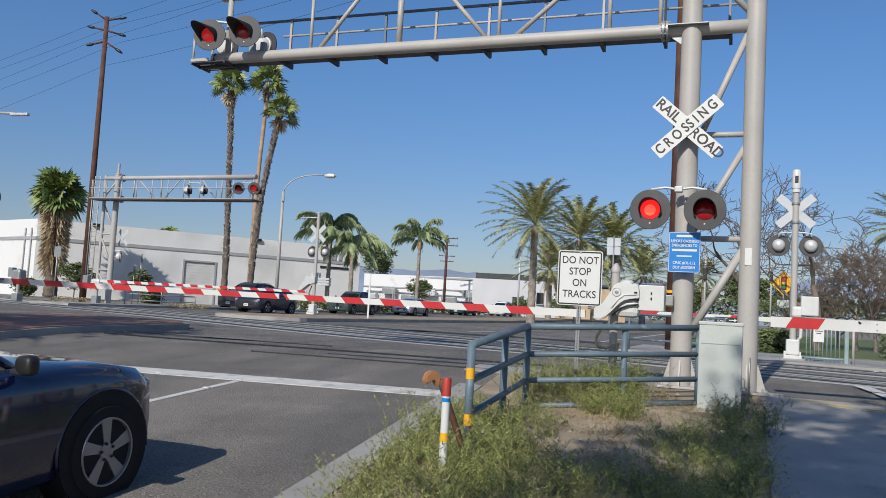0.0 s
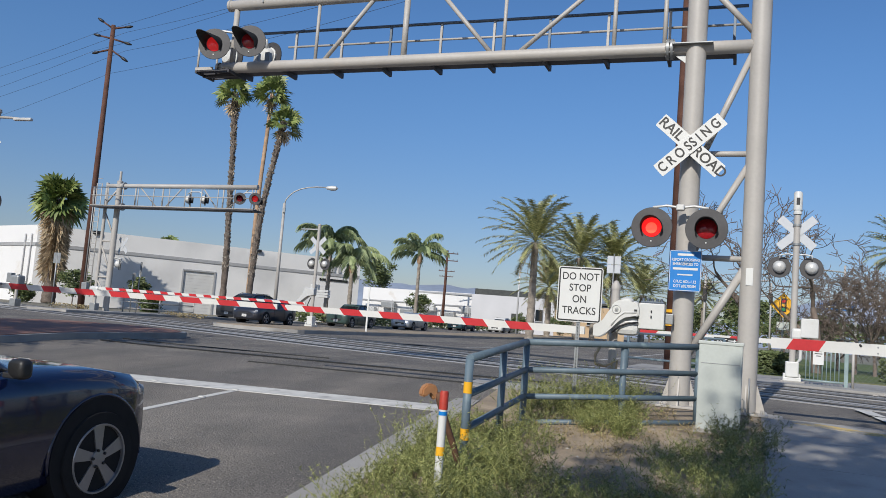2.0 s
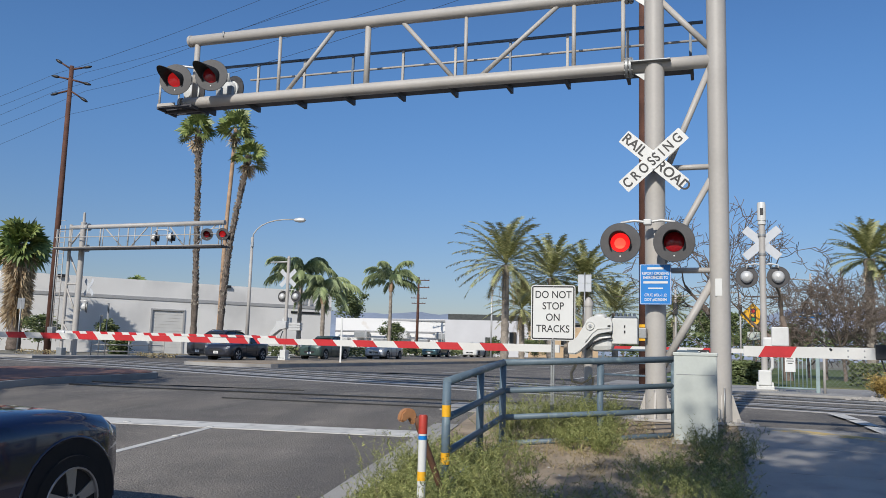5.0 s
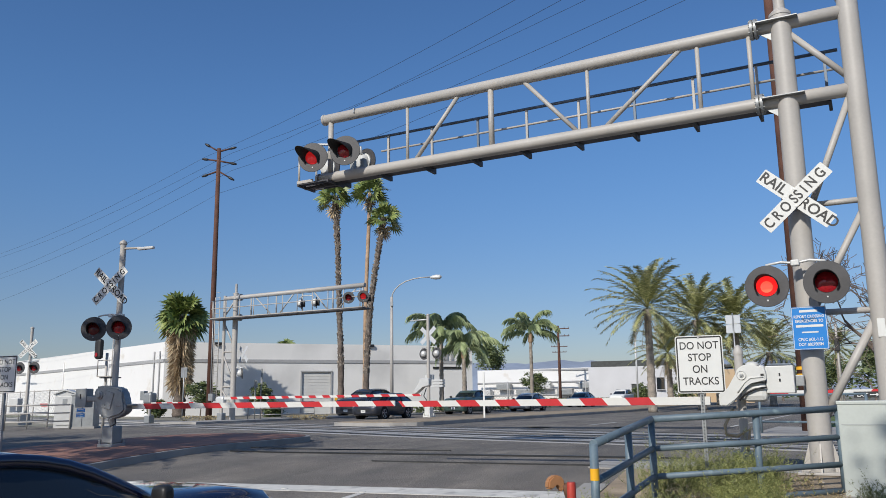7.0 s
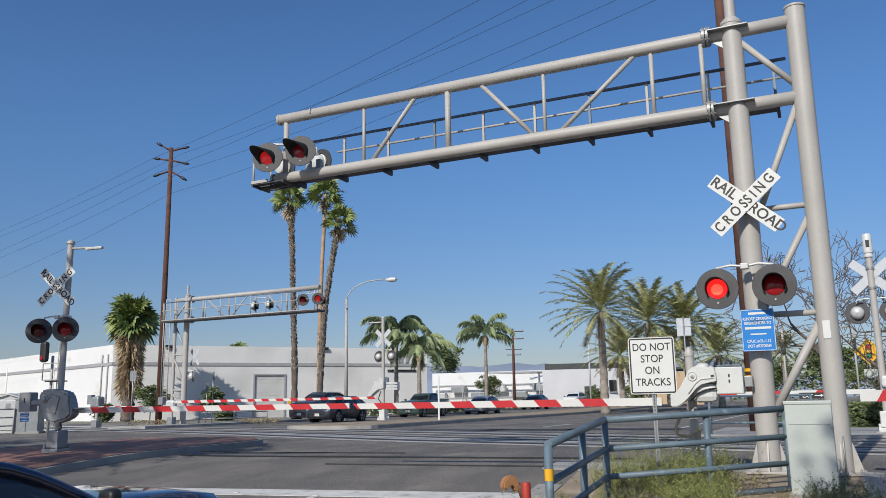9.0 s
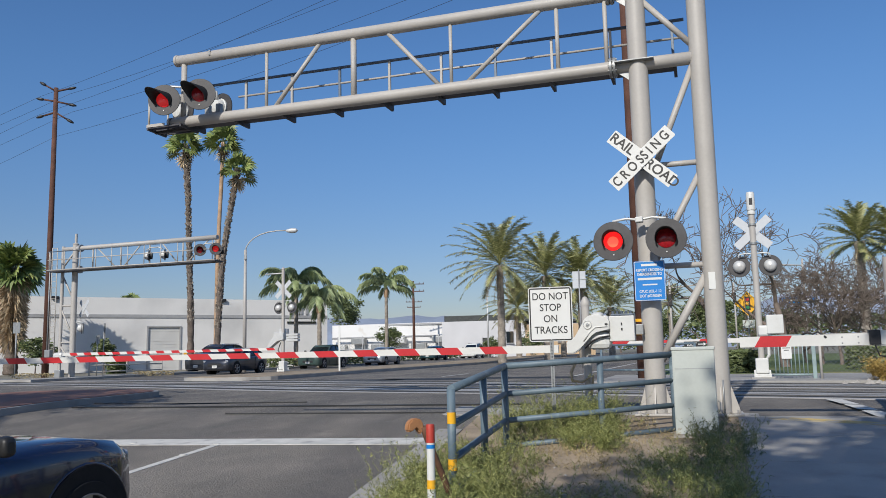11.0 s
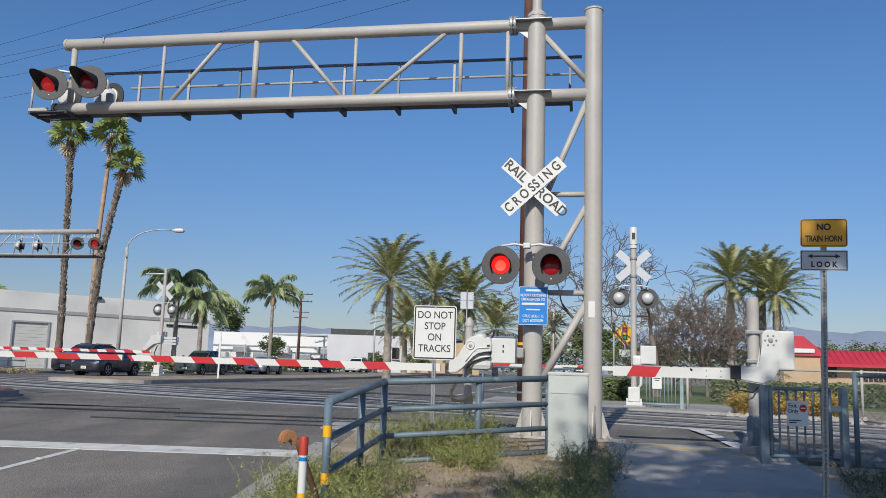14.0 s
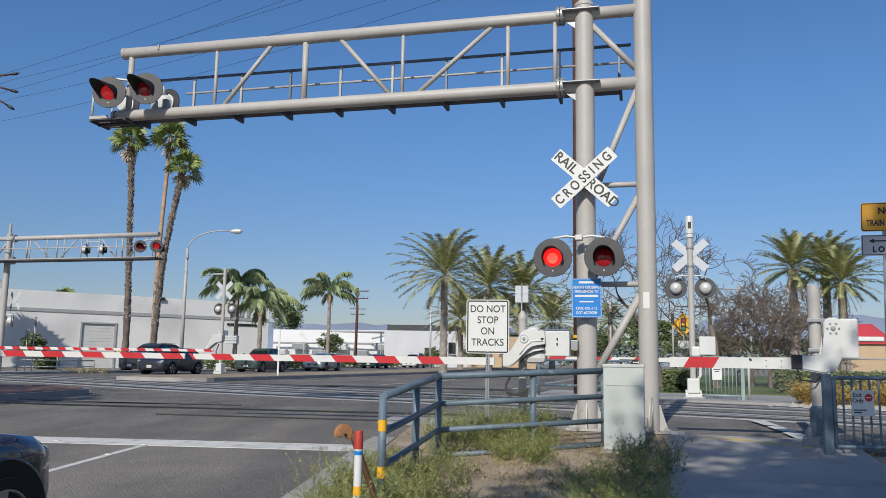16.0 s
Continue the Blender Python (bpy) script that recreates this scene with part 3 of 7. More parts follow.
def truss(parent, L, zl, zu, base, near=True, right=0.95):
    """The cantilever: arm along -x, mast at the origin, brace mast at x = right."""
    part("mast", one(lathe, [(0, base), (0.16, base), (0.155, zu + 0.12), (0.165, zu + 0.125), (0.165, zu + 0.17), (0.085, zu + 0.25), (0.085, zu + 1.6), (0, zu + 1.61)], (0, 0, 1), (0, 0, 0), 28), "galv", parent)
    part("brace_mast", one(lathe, [(0, base), (0.15, base), (0.148, zu + 0.19), (0.16, zu + 0.195), (0.16, zu + 0.225), (0, zu + 0.23)], (0, 0, 1), (right, 0, 0), 28), "galv", parent)
    for x in (0, right):
        bm = bmesh.new()
        box(bm, (x, 0, base + 0.015), (0.62, 0.62, 0.035), 0.006)
        for a in range(4):
            r = Matrix.Translation((x, 0, base)) @ Matrix.Rotation(a * math.pi / 2, 4, "Z")
            prism(bm, [(0.14, 0.03), (0.28, 0.03), (0.16, 0.42), (0.14, 0.42)], 0.02, r @ Matrix.Translation((0, -0.01, 0)))
            for s in (-1, 1):
                tube(bm, [r @ Vector((0.25, 0.22 * s, 0.0)), r @ Vector((0.25, 0.22 * s, 0.09))], 0.016, 6)
        part("base_plate", bm, "galv", parent, "bolted steel base plate with gusset fins")
    for nm, z in (("lower_chord", zl), ("upper_chord", zu)):
        part(nm, one(tube, [(-L + (0.12 if z == zu else 0), 0, z), (-L + 0.14, 0, z), (0, 0, z), (right, 0, z)], [0.085, 0.105, 0.105, 0.105], 20), "galv", parent)
        bm = bmesh.new()
        for xx in (-0.43, -0.37):
            lathe(bm, [(0.1, -0.02), (0.165, -0.02), (0.165, 0.02), (0.1, 0.02)], (1, 0, 0), (xx, 0, z), 24)
        for k in range(10):
            a = k * math.tau / 10
            tube(bm, [(-0.47, 0.14 * math.cos(a), z + 0.14 * math.sin(a)), (-0.33, 0.14 * math.cos(a), z + 0.14 * math.sin(a))], 0.012, 6)
        box(bm, (-0.05, 0, z + 0.03), (0.62, 0.42, 0.022), 0.005)
        prism(bm, [(-0.33, z - 0.10), (-0.15, z - 0.10), (-0.15, z - 0.24)], 0.02, pose(0, -0.01, 0))
        part("flange", bm, "steel", parent, "bolted splice flange")
    # web members, placed along the arm as shares of its length
    members = [("v", 0.031, 0.055), ("v", 0.236, 0.032), ("d", 0.25, 0.368, 0.04), ("v", 0.437, 0.055), ("d2", 0.505, 0.628, 0.04), ("v", 0.645, 0.032), ("d", 0.668, 0.835, 0.04), ("v", 0.855, 0.036), ("v", 0.945, 0.036)]
    for mm in members:
        if mm[0] == "v":
            x = -L * (1 - mm[1])
            part("upright", one(tube, [(x, 0, zl), (x, 0, zu)], mm[2], 12), "galv", parent)
        else:
            a, b = -L * (1 - mm[1]), -L * (1 - mm[2])
            za, zb = (zl, zu) if mm[0] == "d" else (zu, zl)
            part("diagonal", one(tube, [(a, 0, za), (b, 0, zb)], mm[3], 12), "galv", parent)
    for a, b, r in (((0.12, zu - 0.2), (right - 0.1, zl + 0.22), 0.05), ((right - 0.08, zl - 0.05), (0.1, 4.65 + zl - 6.56), 0.05), ((0.1, 4.86 + zl - 6.56), (right, 4.86 + zl - 6.56), 0.045),
                    ((right - 0.08, 4.72 + zl - 6.56), (0.12, 3.35 + zl - 6.56), 0.05), ((0.1, 3.24 + zl - 6.56), (right, 3.24 + zl - 6.56), 0.045), ((right - 0.08, 3.12 + zl - 6.56), (0.1, 1.75 + zl - 6.56), 0.06)):
        part("brace", one(tube, [(a[0], 0, a[1]), (b[0], 0, b[1])], r, 12), "galv", parent)
    # walkway behind the arm
    y0, y1 = 0.12, 0.50
    zf = zl + 0.0
    bm = bmesh.new()
    box(bm, ((-L + 0.65 - 0.2) / 2, (y0 + y1) / 2, zf), (L + 0.65, y1 - y0, 0.035))
    part("walkway", bm, "grating", parent, "dark steel grating walkway")
    n = 10
    for k in range(n):
        x = -L + 0.35 + (L + 0.2) * k / (n - 1)
        bm = bmesh.new()
        prism(bm, [(0.0, 0.0), (0.0, -0.10), (0.05, -0.10), (0.05, 0.0)], y1, pose(x, 0.08, zf))
        part("bracket", bm, "grating", parent)
        zt = zl + 0.84
        if k:
            part("rail_post", one(box, (x, y1, (zf + zt) / 2), (0.045, 0.045, zt - zf), 0.004), "galv" if k % 3 else "blueblack", parent)
    part("guard_rail", one(tube, [(-L + 0.35, y1, zl + 0.86), (right - 0.2, y1, zl + 0.86)], 0.03, 8), "blueblack", parent, "dark upper guard rail")
    part("guard_rail", one(tube, [(-L + 1.2, y1, zl + 0.55), (right - 0.2, y1, zl + 0.55)], 0.022, 8), "galv", parent)


ZL, ZU = 6.54, 7.80
truss(gantry, 8.97, ZL, ZU, g0 + 0.02)
# end platform and its lights
deck = part("end_platform", one(box, (-8.98, 0.06, ZL - 0.135), (0.8, 0.06, 0.04)), "grating", gantry, "dark grating end platform")
for y in (-0.2, -0.1, 0.0, 0.1, 0.2, 0.3):
    part("grating_bar", one(box, (-8.98, y, ZL - 0.105), (0.78, 0.045, 0.03)), "grating", deck)
for x in (-9.35, -8.6):
    part("bearer", one(box, (x, 0.06, ZL - 0.125), (0.04, 0.58, 0.05)), "grating", deck)
bm = bmesh.new()
tube(bm, [(-9.34, -0.2, ZL - 0.1), (-9.34, -0.2, ZL + 0.52), (-9.34, 0.38, ZL + 0.52), (-9.34, 0.38, ZL - 0.1)], 0.022, 8)
part("end_rail", bm, "galv", gantry)
light_unit(gantry, -8.83, -0.42, 6.88, "redglow", "alu", 20, 1.15, -0.55)
light_unit(gantry, -8.04, -0.42, 6.90, "redlens", "alu", 20, 1.15, -0.55)
bm = bmesh.new()
tube(bm, [(-8.89, -0.25, 7.12), (-8.86, -0.2, 7.22), (-8.5, -0.12, 7.18), (-8.2, -0.2, 7.24), (-8.10, -0.25, 7.13)], 0.025, 8)
box(bm, (-8.52, -0.12, 7.18), (0.14, 0.12, 0.1), 0.02)
tube(bm, [(-9.15, 0.5, 7.16), (-9.1, 0.45, 7.26), (-8.7, 0.3, 7.22), (-8.42, 0.44, 7.28), (-8.27, 0.46, 7.24), (-8.25, 0.48, 7.08)], 0.035, 8)
part("cross_pipe", bm, "alu", gantry)
for x in (-9.15, -8.25):
    d = part("signal_disc", one(lathe, [(0, 0.012), (0.305, 0.012), (0.305, -0.01), (0, -0.012)], (0.25, 1, 0), (x, 0.62, 6.95), 32), "disc", gantry)
    part("housing", one(lathe, [(0.185, -0.012), (0.19, -0.05), (0.165, -0.06), (0.16, -0.12), (0.12, -0.18), (0.05, -0.2), (0, -0.2)], (0.25, 1, 0), (x, 0.62, 6.95), 24), "cast", d, "white rear housing of the light")
for x, z in ((-8.85, ZU), (-8.97, ZL)):
    part("chord_cap", one(lathe, [(0, -0.03), (0.112, -0.03), (0.116, -0.015), (0.116, 0.02), (0.105, 0.025)], (1, 0, 0), (x, 0, z), 24), "galv", gantry)
part("platform_edge", one(box, (-9.17, -0.22, ZL - 0.07), (0.4, 0.03, 0.06), 0.004), "galv", gantry)
part("lug", one(box, (-8.05, -0.1, ZU + 0.03), (0.03, 0.05, 0.1), 0.005), "steel", gantry)
for x in (-8.2, -7.95):
    part("cable_box", one(box, (x, 0.1, ZL + 0.2), (0.1, 0.1, 0.22), 0.01), "steel", gantry)

# crossbuck, lights and notice on the mast
crossbuck(gantry, 0.0, -0.34, 4.90)
light_pair(gantry, -0.09, -0.5, 3.60, 0.79, ("redlit", "redlens"))
mb = pose(0.02, -0.30, 2.98)
notice = sign_plate(gantry, 0.465, 0.615, 0.02, mb, "blue", "white", 0.006, "notice_plate", 0.007)
for tx, z, s in (("REPORT CROSSING", 0.165, 0.058), ("EMERGENCIES TO", 0.10, 0.058), ("CPUC #OL-1.12", -0.165, 0.06), ("DOT #027005M", -0.235, 0.06)):
    writing(tx, s, notice, mb @ pose(0, -0.002, z), "white", bold=0.001, wide=0.8)
bars(notice, mb, [(0, 0.245, 0.24), (0, 0.03, 0.36)], 0.034, "white")
bars(notice, mb, [(0, -0.06, 0.22)], 0.02, "white")
part("bracket", one(box, (0.02, -0.2, 3.1), (0.2, 0.2, 0.06)), "steel", gantry)
part("bracket", one(box, (0.0, -0.24, 4.90), (0.08, 0.2, 0.3), 0.01), "steel", gantry)
part("sticker", one(box, (0.93, -0.149, 2.95), (0.10, 0.012, 0.26), 0.003), "white", gantry, "pale reflective sticker")
part("conduit", one(tube, [(0.99, -0.17, g0), (0.99, -0.17, g0 + 0.55)], 0.014, 6), "steel", gantry)


# the gate mechanism beside the mast, with its long arm
def gate_machine(parent, x, y, z):
    """White cast gate mechanism about its pivot: the curved arm casting in front of a rounded housing."""
    bm = one(prism, [(x + a, z + b) for a, b in ((-.34, -.44), (-.23, -.44), (-.15, -.39), (-.09, -.32), (.04, -.16), (.12, -.105), (.33, -.09), (.33, .07), (.27, .11), (.16, .155), (.02, .145), (-.06, .085), (-.10, -.03), (-.19, -.18), (-.24, -.23), (-.34, -.25))], 0.13, pose(0, y - 0.24, 0))
    bmesh.ops.bevel(bm, geom=bm.edges[:], offset=0.014, segments=2, affect="EDGES")
    casting = part("mechanism_casting", bm, "cast", parent, "white cast gate mechanism")
    part("pivot", one(lathe, [(0.0, -0.02), (0.03, -0.02), (0.035, -0.004), (0.055, -0.004), (0.062, -0.016), (0.07, 0.0)], (0, 1, 0), (x, y - 0.245, z), 20), "cast", casting)
    part("pivot_pin", one(lathe, [(0.0, -0.012), (0.02, -0.01), (0.024, 0.0)], (0, 1, 0), (x, y - 0.265, z), 12), "steel", casting)
    part("rib", one(tube, [(x + .30, y - .243, z - .03), (x + .12, y - .243, z - .04), (x + .03, y - .243, z - .11), (x - .07, y - .243, z - .25)], 0.012, 6), "cast", casting)
    part("slot", one(box, (x + .285, y - .243, z + .0), (.045, .01, .03), .004), "black", casting)
    part("housing", one(box, (x + .15, y - .02, z - .24), (.37, .30, .29), .085), "cast", parent, "white rounded motor housing")
    part("housing", one(box, (x + .15, y + .02, z - .0), (.34, .26, .3), .07), "cast", parent)
    part("cap", one(lathe, [(.1, 0), (.095, .03), (.06, .055), (0, .06)], (0, 0, 1), (x + .13, y - .05, z + .14), 18), "cast", parent)
    part("cable", one(tube, [(x - .06, y - .19, z - .36), (x + .06, y - .21, z - .25), (x + .18, y - .21, z - .2), (x + .33, y - .19, z - .18)], 0.014, 8), "plastic", parent)


gate = thing("crossing_gate", pose(-1.98, 12.85, 0), "lowered crossing gate with a white and red striped arm", "crossing gate", "crossing gates")
gg = gz(-1.98, 12.85)
post(gate, 0, 0, gg, 2.66, 0.065)
part("post_cap", one(lathe, [(0.072, 2.64), (0.075, 2.70), (0.03, 2.78), (0, 2.79)], (0, 0, 1), (0, 0, 0), 16), "galv", gate)
part("base", one(box, (0, 0, gg + 0.16), (0.36, 0.34, 0.34), 0.02), "steel", gate, "grey junction base")
part("conduit", one(tube, [(0.17, -0.2, gg), (0.17, -0.2, gg + 0.34)], 0.03, 8), "alu", gate)
part("hose", one(tube, [(-0.12, -0.1, 1.85), (-0.24, -0.16, 1.6), (-0.22, -0.18, 1.48), (-0.08, -0.14, 1.45), (0.1, -0.12, 1.55), (0.06, -0.08, 1.3), (0.02, -0.05, 1.2)], 0.024, 8), "dead", gate, "pale brown cable hose")
gate_machine(gate, 0.07, -0.06, 2.33)
bm = bmesh.new()
box(bm, (0.58, -0.1, 2.26), (0.38, 0.24, 0.39), 0.012)
cbox = part("counter_box", bm, "cast", gate, "white counter box")
for z in (2.33, 2.25):
    part("latch", one(box, (0.58, -0.226, z), (0.022, 0.014, 0.042), 0.006), "plastic", cbox)
part("weight_tray", one(box, (0.58, -0.08, 2.475), (0.34, 0.18, 0.03), 0.006), "blueblack", cbox, "dark blue bolted weight tray")
for k in range(5):
    part("bolt", one(lathe, [(0.022, 0), (0.022, 0.035), (0.012, 0.045), (0, 0.045)], (0, 0, 1), (0.445 + 0.067 * k, -0.12, 2.49), 8), "blueblack", cbox)
part("clamp", one(box, (0.83, -0.02, 2.24), (0.12, 0.14, 0.16), 0.01), "steel", gate)
gate_arm(gate, -0.4, -5.75, -0.3, 1.97, 0.745, 0.12, 0.098, 1, 1.09)


# free-standing signals
def road_signal(name, m, facing, label, lens=("redlens", "redlens"), hi=5.1, text=True, turned=0.0):
    """A signal post with crossbuck, a pair of lights and, where it has one, a gate with its mechanism."""
    t = thing(name, m, label, "crossing signal", "crossing signals")
    post(t, 0, 0, 0, hi, 0.075 if facing > 0 else 0.085)
    part("post_cap", one(lathe, [(0.08, hi - 0.02), (0.1, hi), (0.09, hi + 0.06), (0.0, hi + 0.12)], (0, 0, 1), (0, 0, 0), 14), "galv", t)
    bm = bmesh.new()
    box(bm, (0, 0, 0.33), (0.34, 0.34, 0.42), 0.03)
    box(bm, (0, 0, 0.06), (0.46, 0.46, 0.1), 0.01)
    for a in range(4):
        box(bm, (0.19 * (1 if a % 2 else -1), 0.19 * (1 if a > 1 else -1), 0.12), (0.05, 0.05, 0.18), 0.01)
    part("junction_base", bm, "cast" if facing < 0 else "steel", t)
    crossbuck(t, -0.16 if turned else 0.0, -0.2 if facing > 0 else 0.0, hi - 1.09 if turned else hi - 1.05, text, turned * 0.15)
    light_pair(t, -0.2 if turned else 0, -0.2, hi - 2.02 - 0.004 * turned if facing > 0 else hi - 2.0, 0.83, lens, "alu", aim=turned)
    return t


lg = gz(-16.95, 13.9)
left_signal = road_signal("crossing_signal", pose(-16.95, 13.9, lg + 0.12, 0, 0, 6), 1, "tall crossing signal with crossbuck and lowered gate on the brick median", ("shadelens", "redlens"), turned=36)
bm = bmesh.new()
prism(bm, [(-0.38, 1.36), (-0.3, 1.0), (-0.16, 0.78), (0.14, 0.7), (0.5, 0.78), (0.66, 0.9), (0.62, 1.12), (0.52, 1.38), (0.4, 1.46), (-0.1, 1.52), (-0.3, 1.48)], 0.3, pose(0.05, -0.36, 0))
bmesh.ops.bevel(bm, geom=bm.edges[:], offset=0.05, segments=2, affect="EDGES")
cast = part("mechanism_casting", bm, "steel", left_signal, "grey gate mechanism housing")
part("pivot", one(lathe, [(0.0, -0.06), (0.05, -0.06), (0.07, -0.03), (0.1, -0.02), (0.11, 0.03)], (0, 1, 0), (-0.1, -0.36, 1.28), 18), "steel", cast)
part("cover_plate", one(box, (0.16, -0.37, 1.16), (0.3, 0.03, 0.42), 0.012, Matrix.Rotation(0.25, 4, "Y")), "steel", cast)
part("cover_plate", one(box, (0.5, -0.34, 1.18), (0.18, 0.06, 0.36), 0.02), "steel", cast)
for q in range(4):
    part("bolt", one(box, (0.08 + 0.18 * (q % 2), -0.39, 1.04 + 0.26 * (q // 2)), (0.03, 0.02, 0.03), 0.006), "galv", cast)
part("arm_bracket", one(box, (0.48, -0.2, 0.97), (0.42, 0.26, 0.2), 0.04), "steel", cast)
part("arm_bracket", one(box, (0.62, -0.12, 1.04), (0.5, 0.3, 0.05), 0.015), "steel", cast)
part("counter_lever", one(box, (-0.6, -0.12, 1.2), (0.5, 0.14, 0.14), 0.03), "steel", cast)
part("counter_box", one(box, (-0.88, -0.1, 1.22), (0.36, 0.24, 0.46), 0.02), "steel", left_signal)
part("latch", one(box, (-0.88, -0.225, 1.26), (0.02, 0.015, 0.12), 0.004), "black", left_signal)
for zz in (0.92, 0.8):
    plate = part("notice_plate", one(box, (-0.84, -0.22, zz), (0.27, 0.008, 0.095)), "blue", left_signal, "blue notice with white bars")
    for z in (0.02, -0.02):
        part("bar", one(box, (-0.84, -0.226, zz + z), (0.2, 0.003, 0.014)), "white", plate)
gate_arm(left_signal, 0.55, 7.8, -0.12, 1.0, 0.89, 0.13, 0.11, 1, 0.66, 0.53)
part("lamp_arm", one(tube, [(0, 0, 4.98), (0.5, 0, 4.96), (0.75, 0, 4.93)], 0.03, 8), "galv", left_signal)
part("camera_housing", one(box, (0.75, 0, 4.93), (0.5, 0.1, 0.07), 0.02), "alu", left_signal)
part("hose", one(tube, [(0.15, -0.1, 0.75), (0.25, -0.15, 0.6), (0.1, -0.15, 0.52)], 0.02, 8), "plastic", left_signal)

rs = gz(1.13, 24.4)
right_signal = road_signal("crossing_signal", pose(1.13, 24.4, rs + 0.06, 0, 0, 180), -1, "white crossing signal seen from behind beside the footway", hi=5.15, text=False)
part("bell_housing", one(lathe, [(0.09, 4.62), (0.115, 4.62), (0.115, 4.68), (0.1, 4.69), (0.1, 4.73), (0.118, 4.74), (0.118, 5.2), (0.1, 5.26), (0, 5.27)], (0, 0, 1), (0, 0, 0), 18), "cast", right_signal, "pale bell housing on the post top")
part("bell_grille", one(box, (0, 0.115, 4.98), (0.09, 0.02, 0.2), 0.008), "plastic", right_signal)
for z in (3.78, 4.32):
    part("clamp", one(lathe, [(0.086, -0.03), (0.11, -0.03), (0.11, 0.03), (0.086, 0.03)], (0, 0, 1), (0, 0, z), 16), "steel", right_signal)
part("plinth", one(box, (0, 0, -0.03), (0.62, 0.62, 0.1), 0.012), "concrete", right_signal)
part("conduit", one(tube, [(-0.12, 0.06, 0.5), (-0.2, 0.08, 0.62), (-0.2, 0.08, 0.85), (-0.1, 0.06, 1.05)], 0.045, 8), "cast", right_signal)
bm = bmesh.new()
box(bm, (-0.4, 0.1, 1.47), (0.44, 0.3, 0.52), 0.02)
box(bm, (-0.1, 0.08, 1.3), (0.3, 0.26, 0.3), 0.06)
for q in range(3):
    box(bm, (-0.52 + 0.1 * q, -0.06, 1.6), (0.03, 0.03, 0.03), 0.008)
part("counter_box", bm, "cast", right_signal, "white mechanism box")
gate_arm(right_signal, 0.2, 4.2, 0.1, 1.05, 1.33, 0.13, 0.11)
part("arm_notice", one(box, (1.75, 0.2, 0.97), (0.6, 0.02, 0.16)), "black", right_signal)
writing("EXIT", 0.13, right_signal, pose(1.84, 0.22, 0.96, 0, 0, 180), "white", bold=0.003)
part("arrow", one(prism, [(-0.12, -0.012), (0.03, -0.012), (0.03, -0.045), (0.1, 0), (0.03, 0.045), (0.03, 0.012), (-0.12, 0.012)], 0.006, pose(1.55, 0.214, 0.97, 0, 0, 180)), "white", right_signal)

fs = gz(-21.3, 37.2)
far_signal = road_signal("crossing_signal", pose(-21.3, 37.2, fs + 0.16, 0, 0, 174), -1, "white crossing signal seen from behind on the far median", hi=5.3, text=False)
part("lamp_arm", one(tube, [(0, 0, 5.1), (1.15, 0, 5.1)], 0.035, 8), "alu", far_signal)
bm = bmesh.new()
prism(bm, [(-0.1, 1.62), (-0.1, 2.0), (0.5, 2.02), (0.52, 1.75), (0.95, 1.32), (0.88, 1.2), (0.7, 1.25), (0.3, 1.6)], 0.3, pose(0, -0.15, 0))
bmesh.ops.bevel(bm, geom=bm.edges[:], offset=0.03, segments=1, affect="EDGES")
part("mechanism_casting", bm, "alu", far_signal, "grey gate mechanism")
for z in (1.6, 1.74, 1.88):
    part("counter_weight", one(box, (-0.62, 0, z), (0.7, 0.24, 0.11), 0.01), "alu", far_signal)
part("motor_box", one(box, (0.15, -0.3, 2.0), (0.5, 0.2, 0.42), 0.03), "alu", far_signal)
part("hose", one(tube, [(0.3, -0.2, 1.5), (0.5, -0.25, 1.1), (0.2, -0.2, 0.8), (0.0, -0.15, 0.7)], 0.025, 8), "plastic", far_signal)

s2 = gz(-38.8, 26.5)
side_signal = road_signal("crossing_signal", pose(-38.8, 26.5, s2 + 0.05, 0, 0, 20), 1, "distant crossing signal with crossbuck beside a white cabinet", hi=4.9)
part("counter_box", one(box, (-0.6, 0, 1.0), (0.5, 0.4, 0.7), 0.03), "alu", side_signal)
gate_arm(side_signal, 0.4, 4.6, -0.1, 1.0, 0.84, 0.15, 0.12)


# the far gantry, the same kind turned to face the other way
far_gantry = thing("signal_gantry", pose(-32.35, 34.5, 0), "far grey cantilever gantry with ladder and lights over the road", "signal gantry", "gantries")


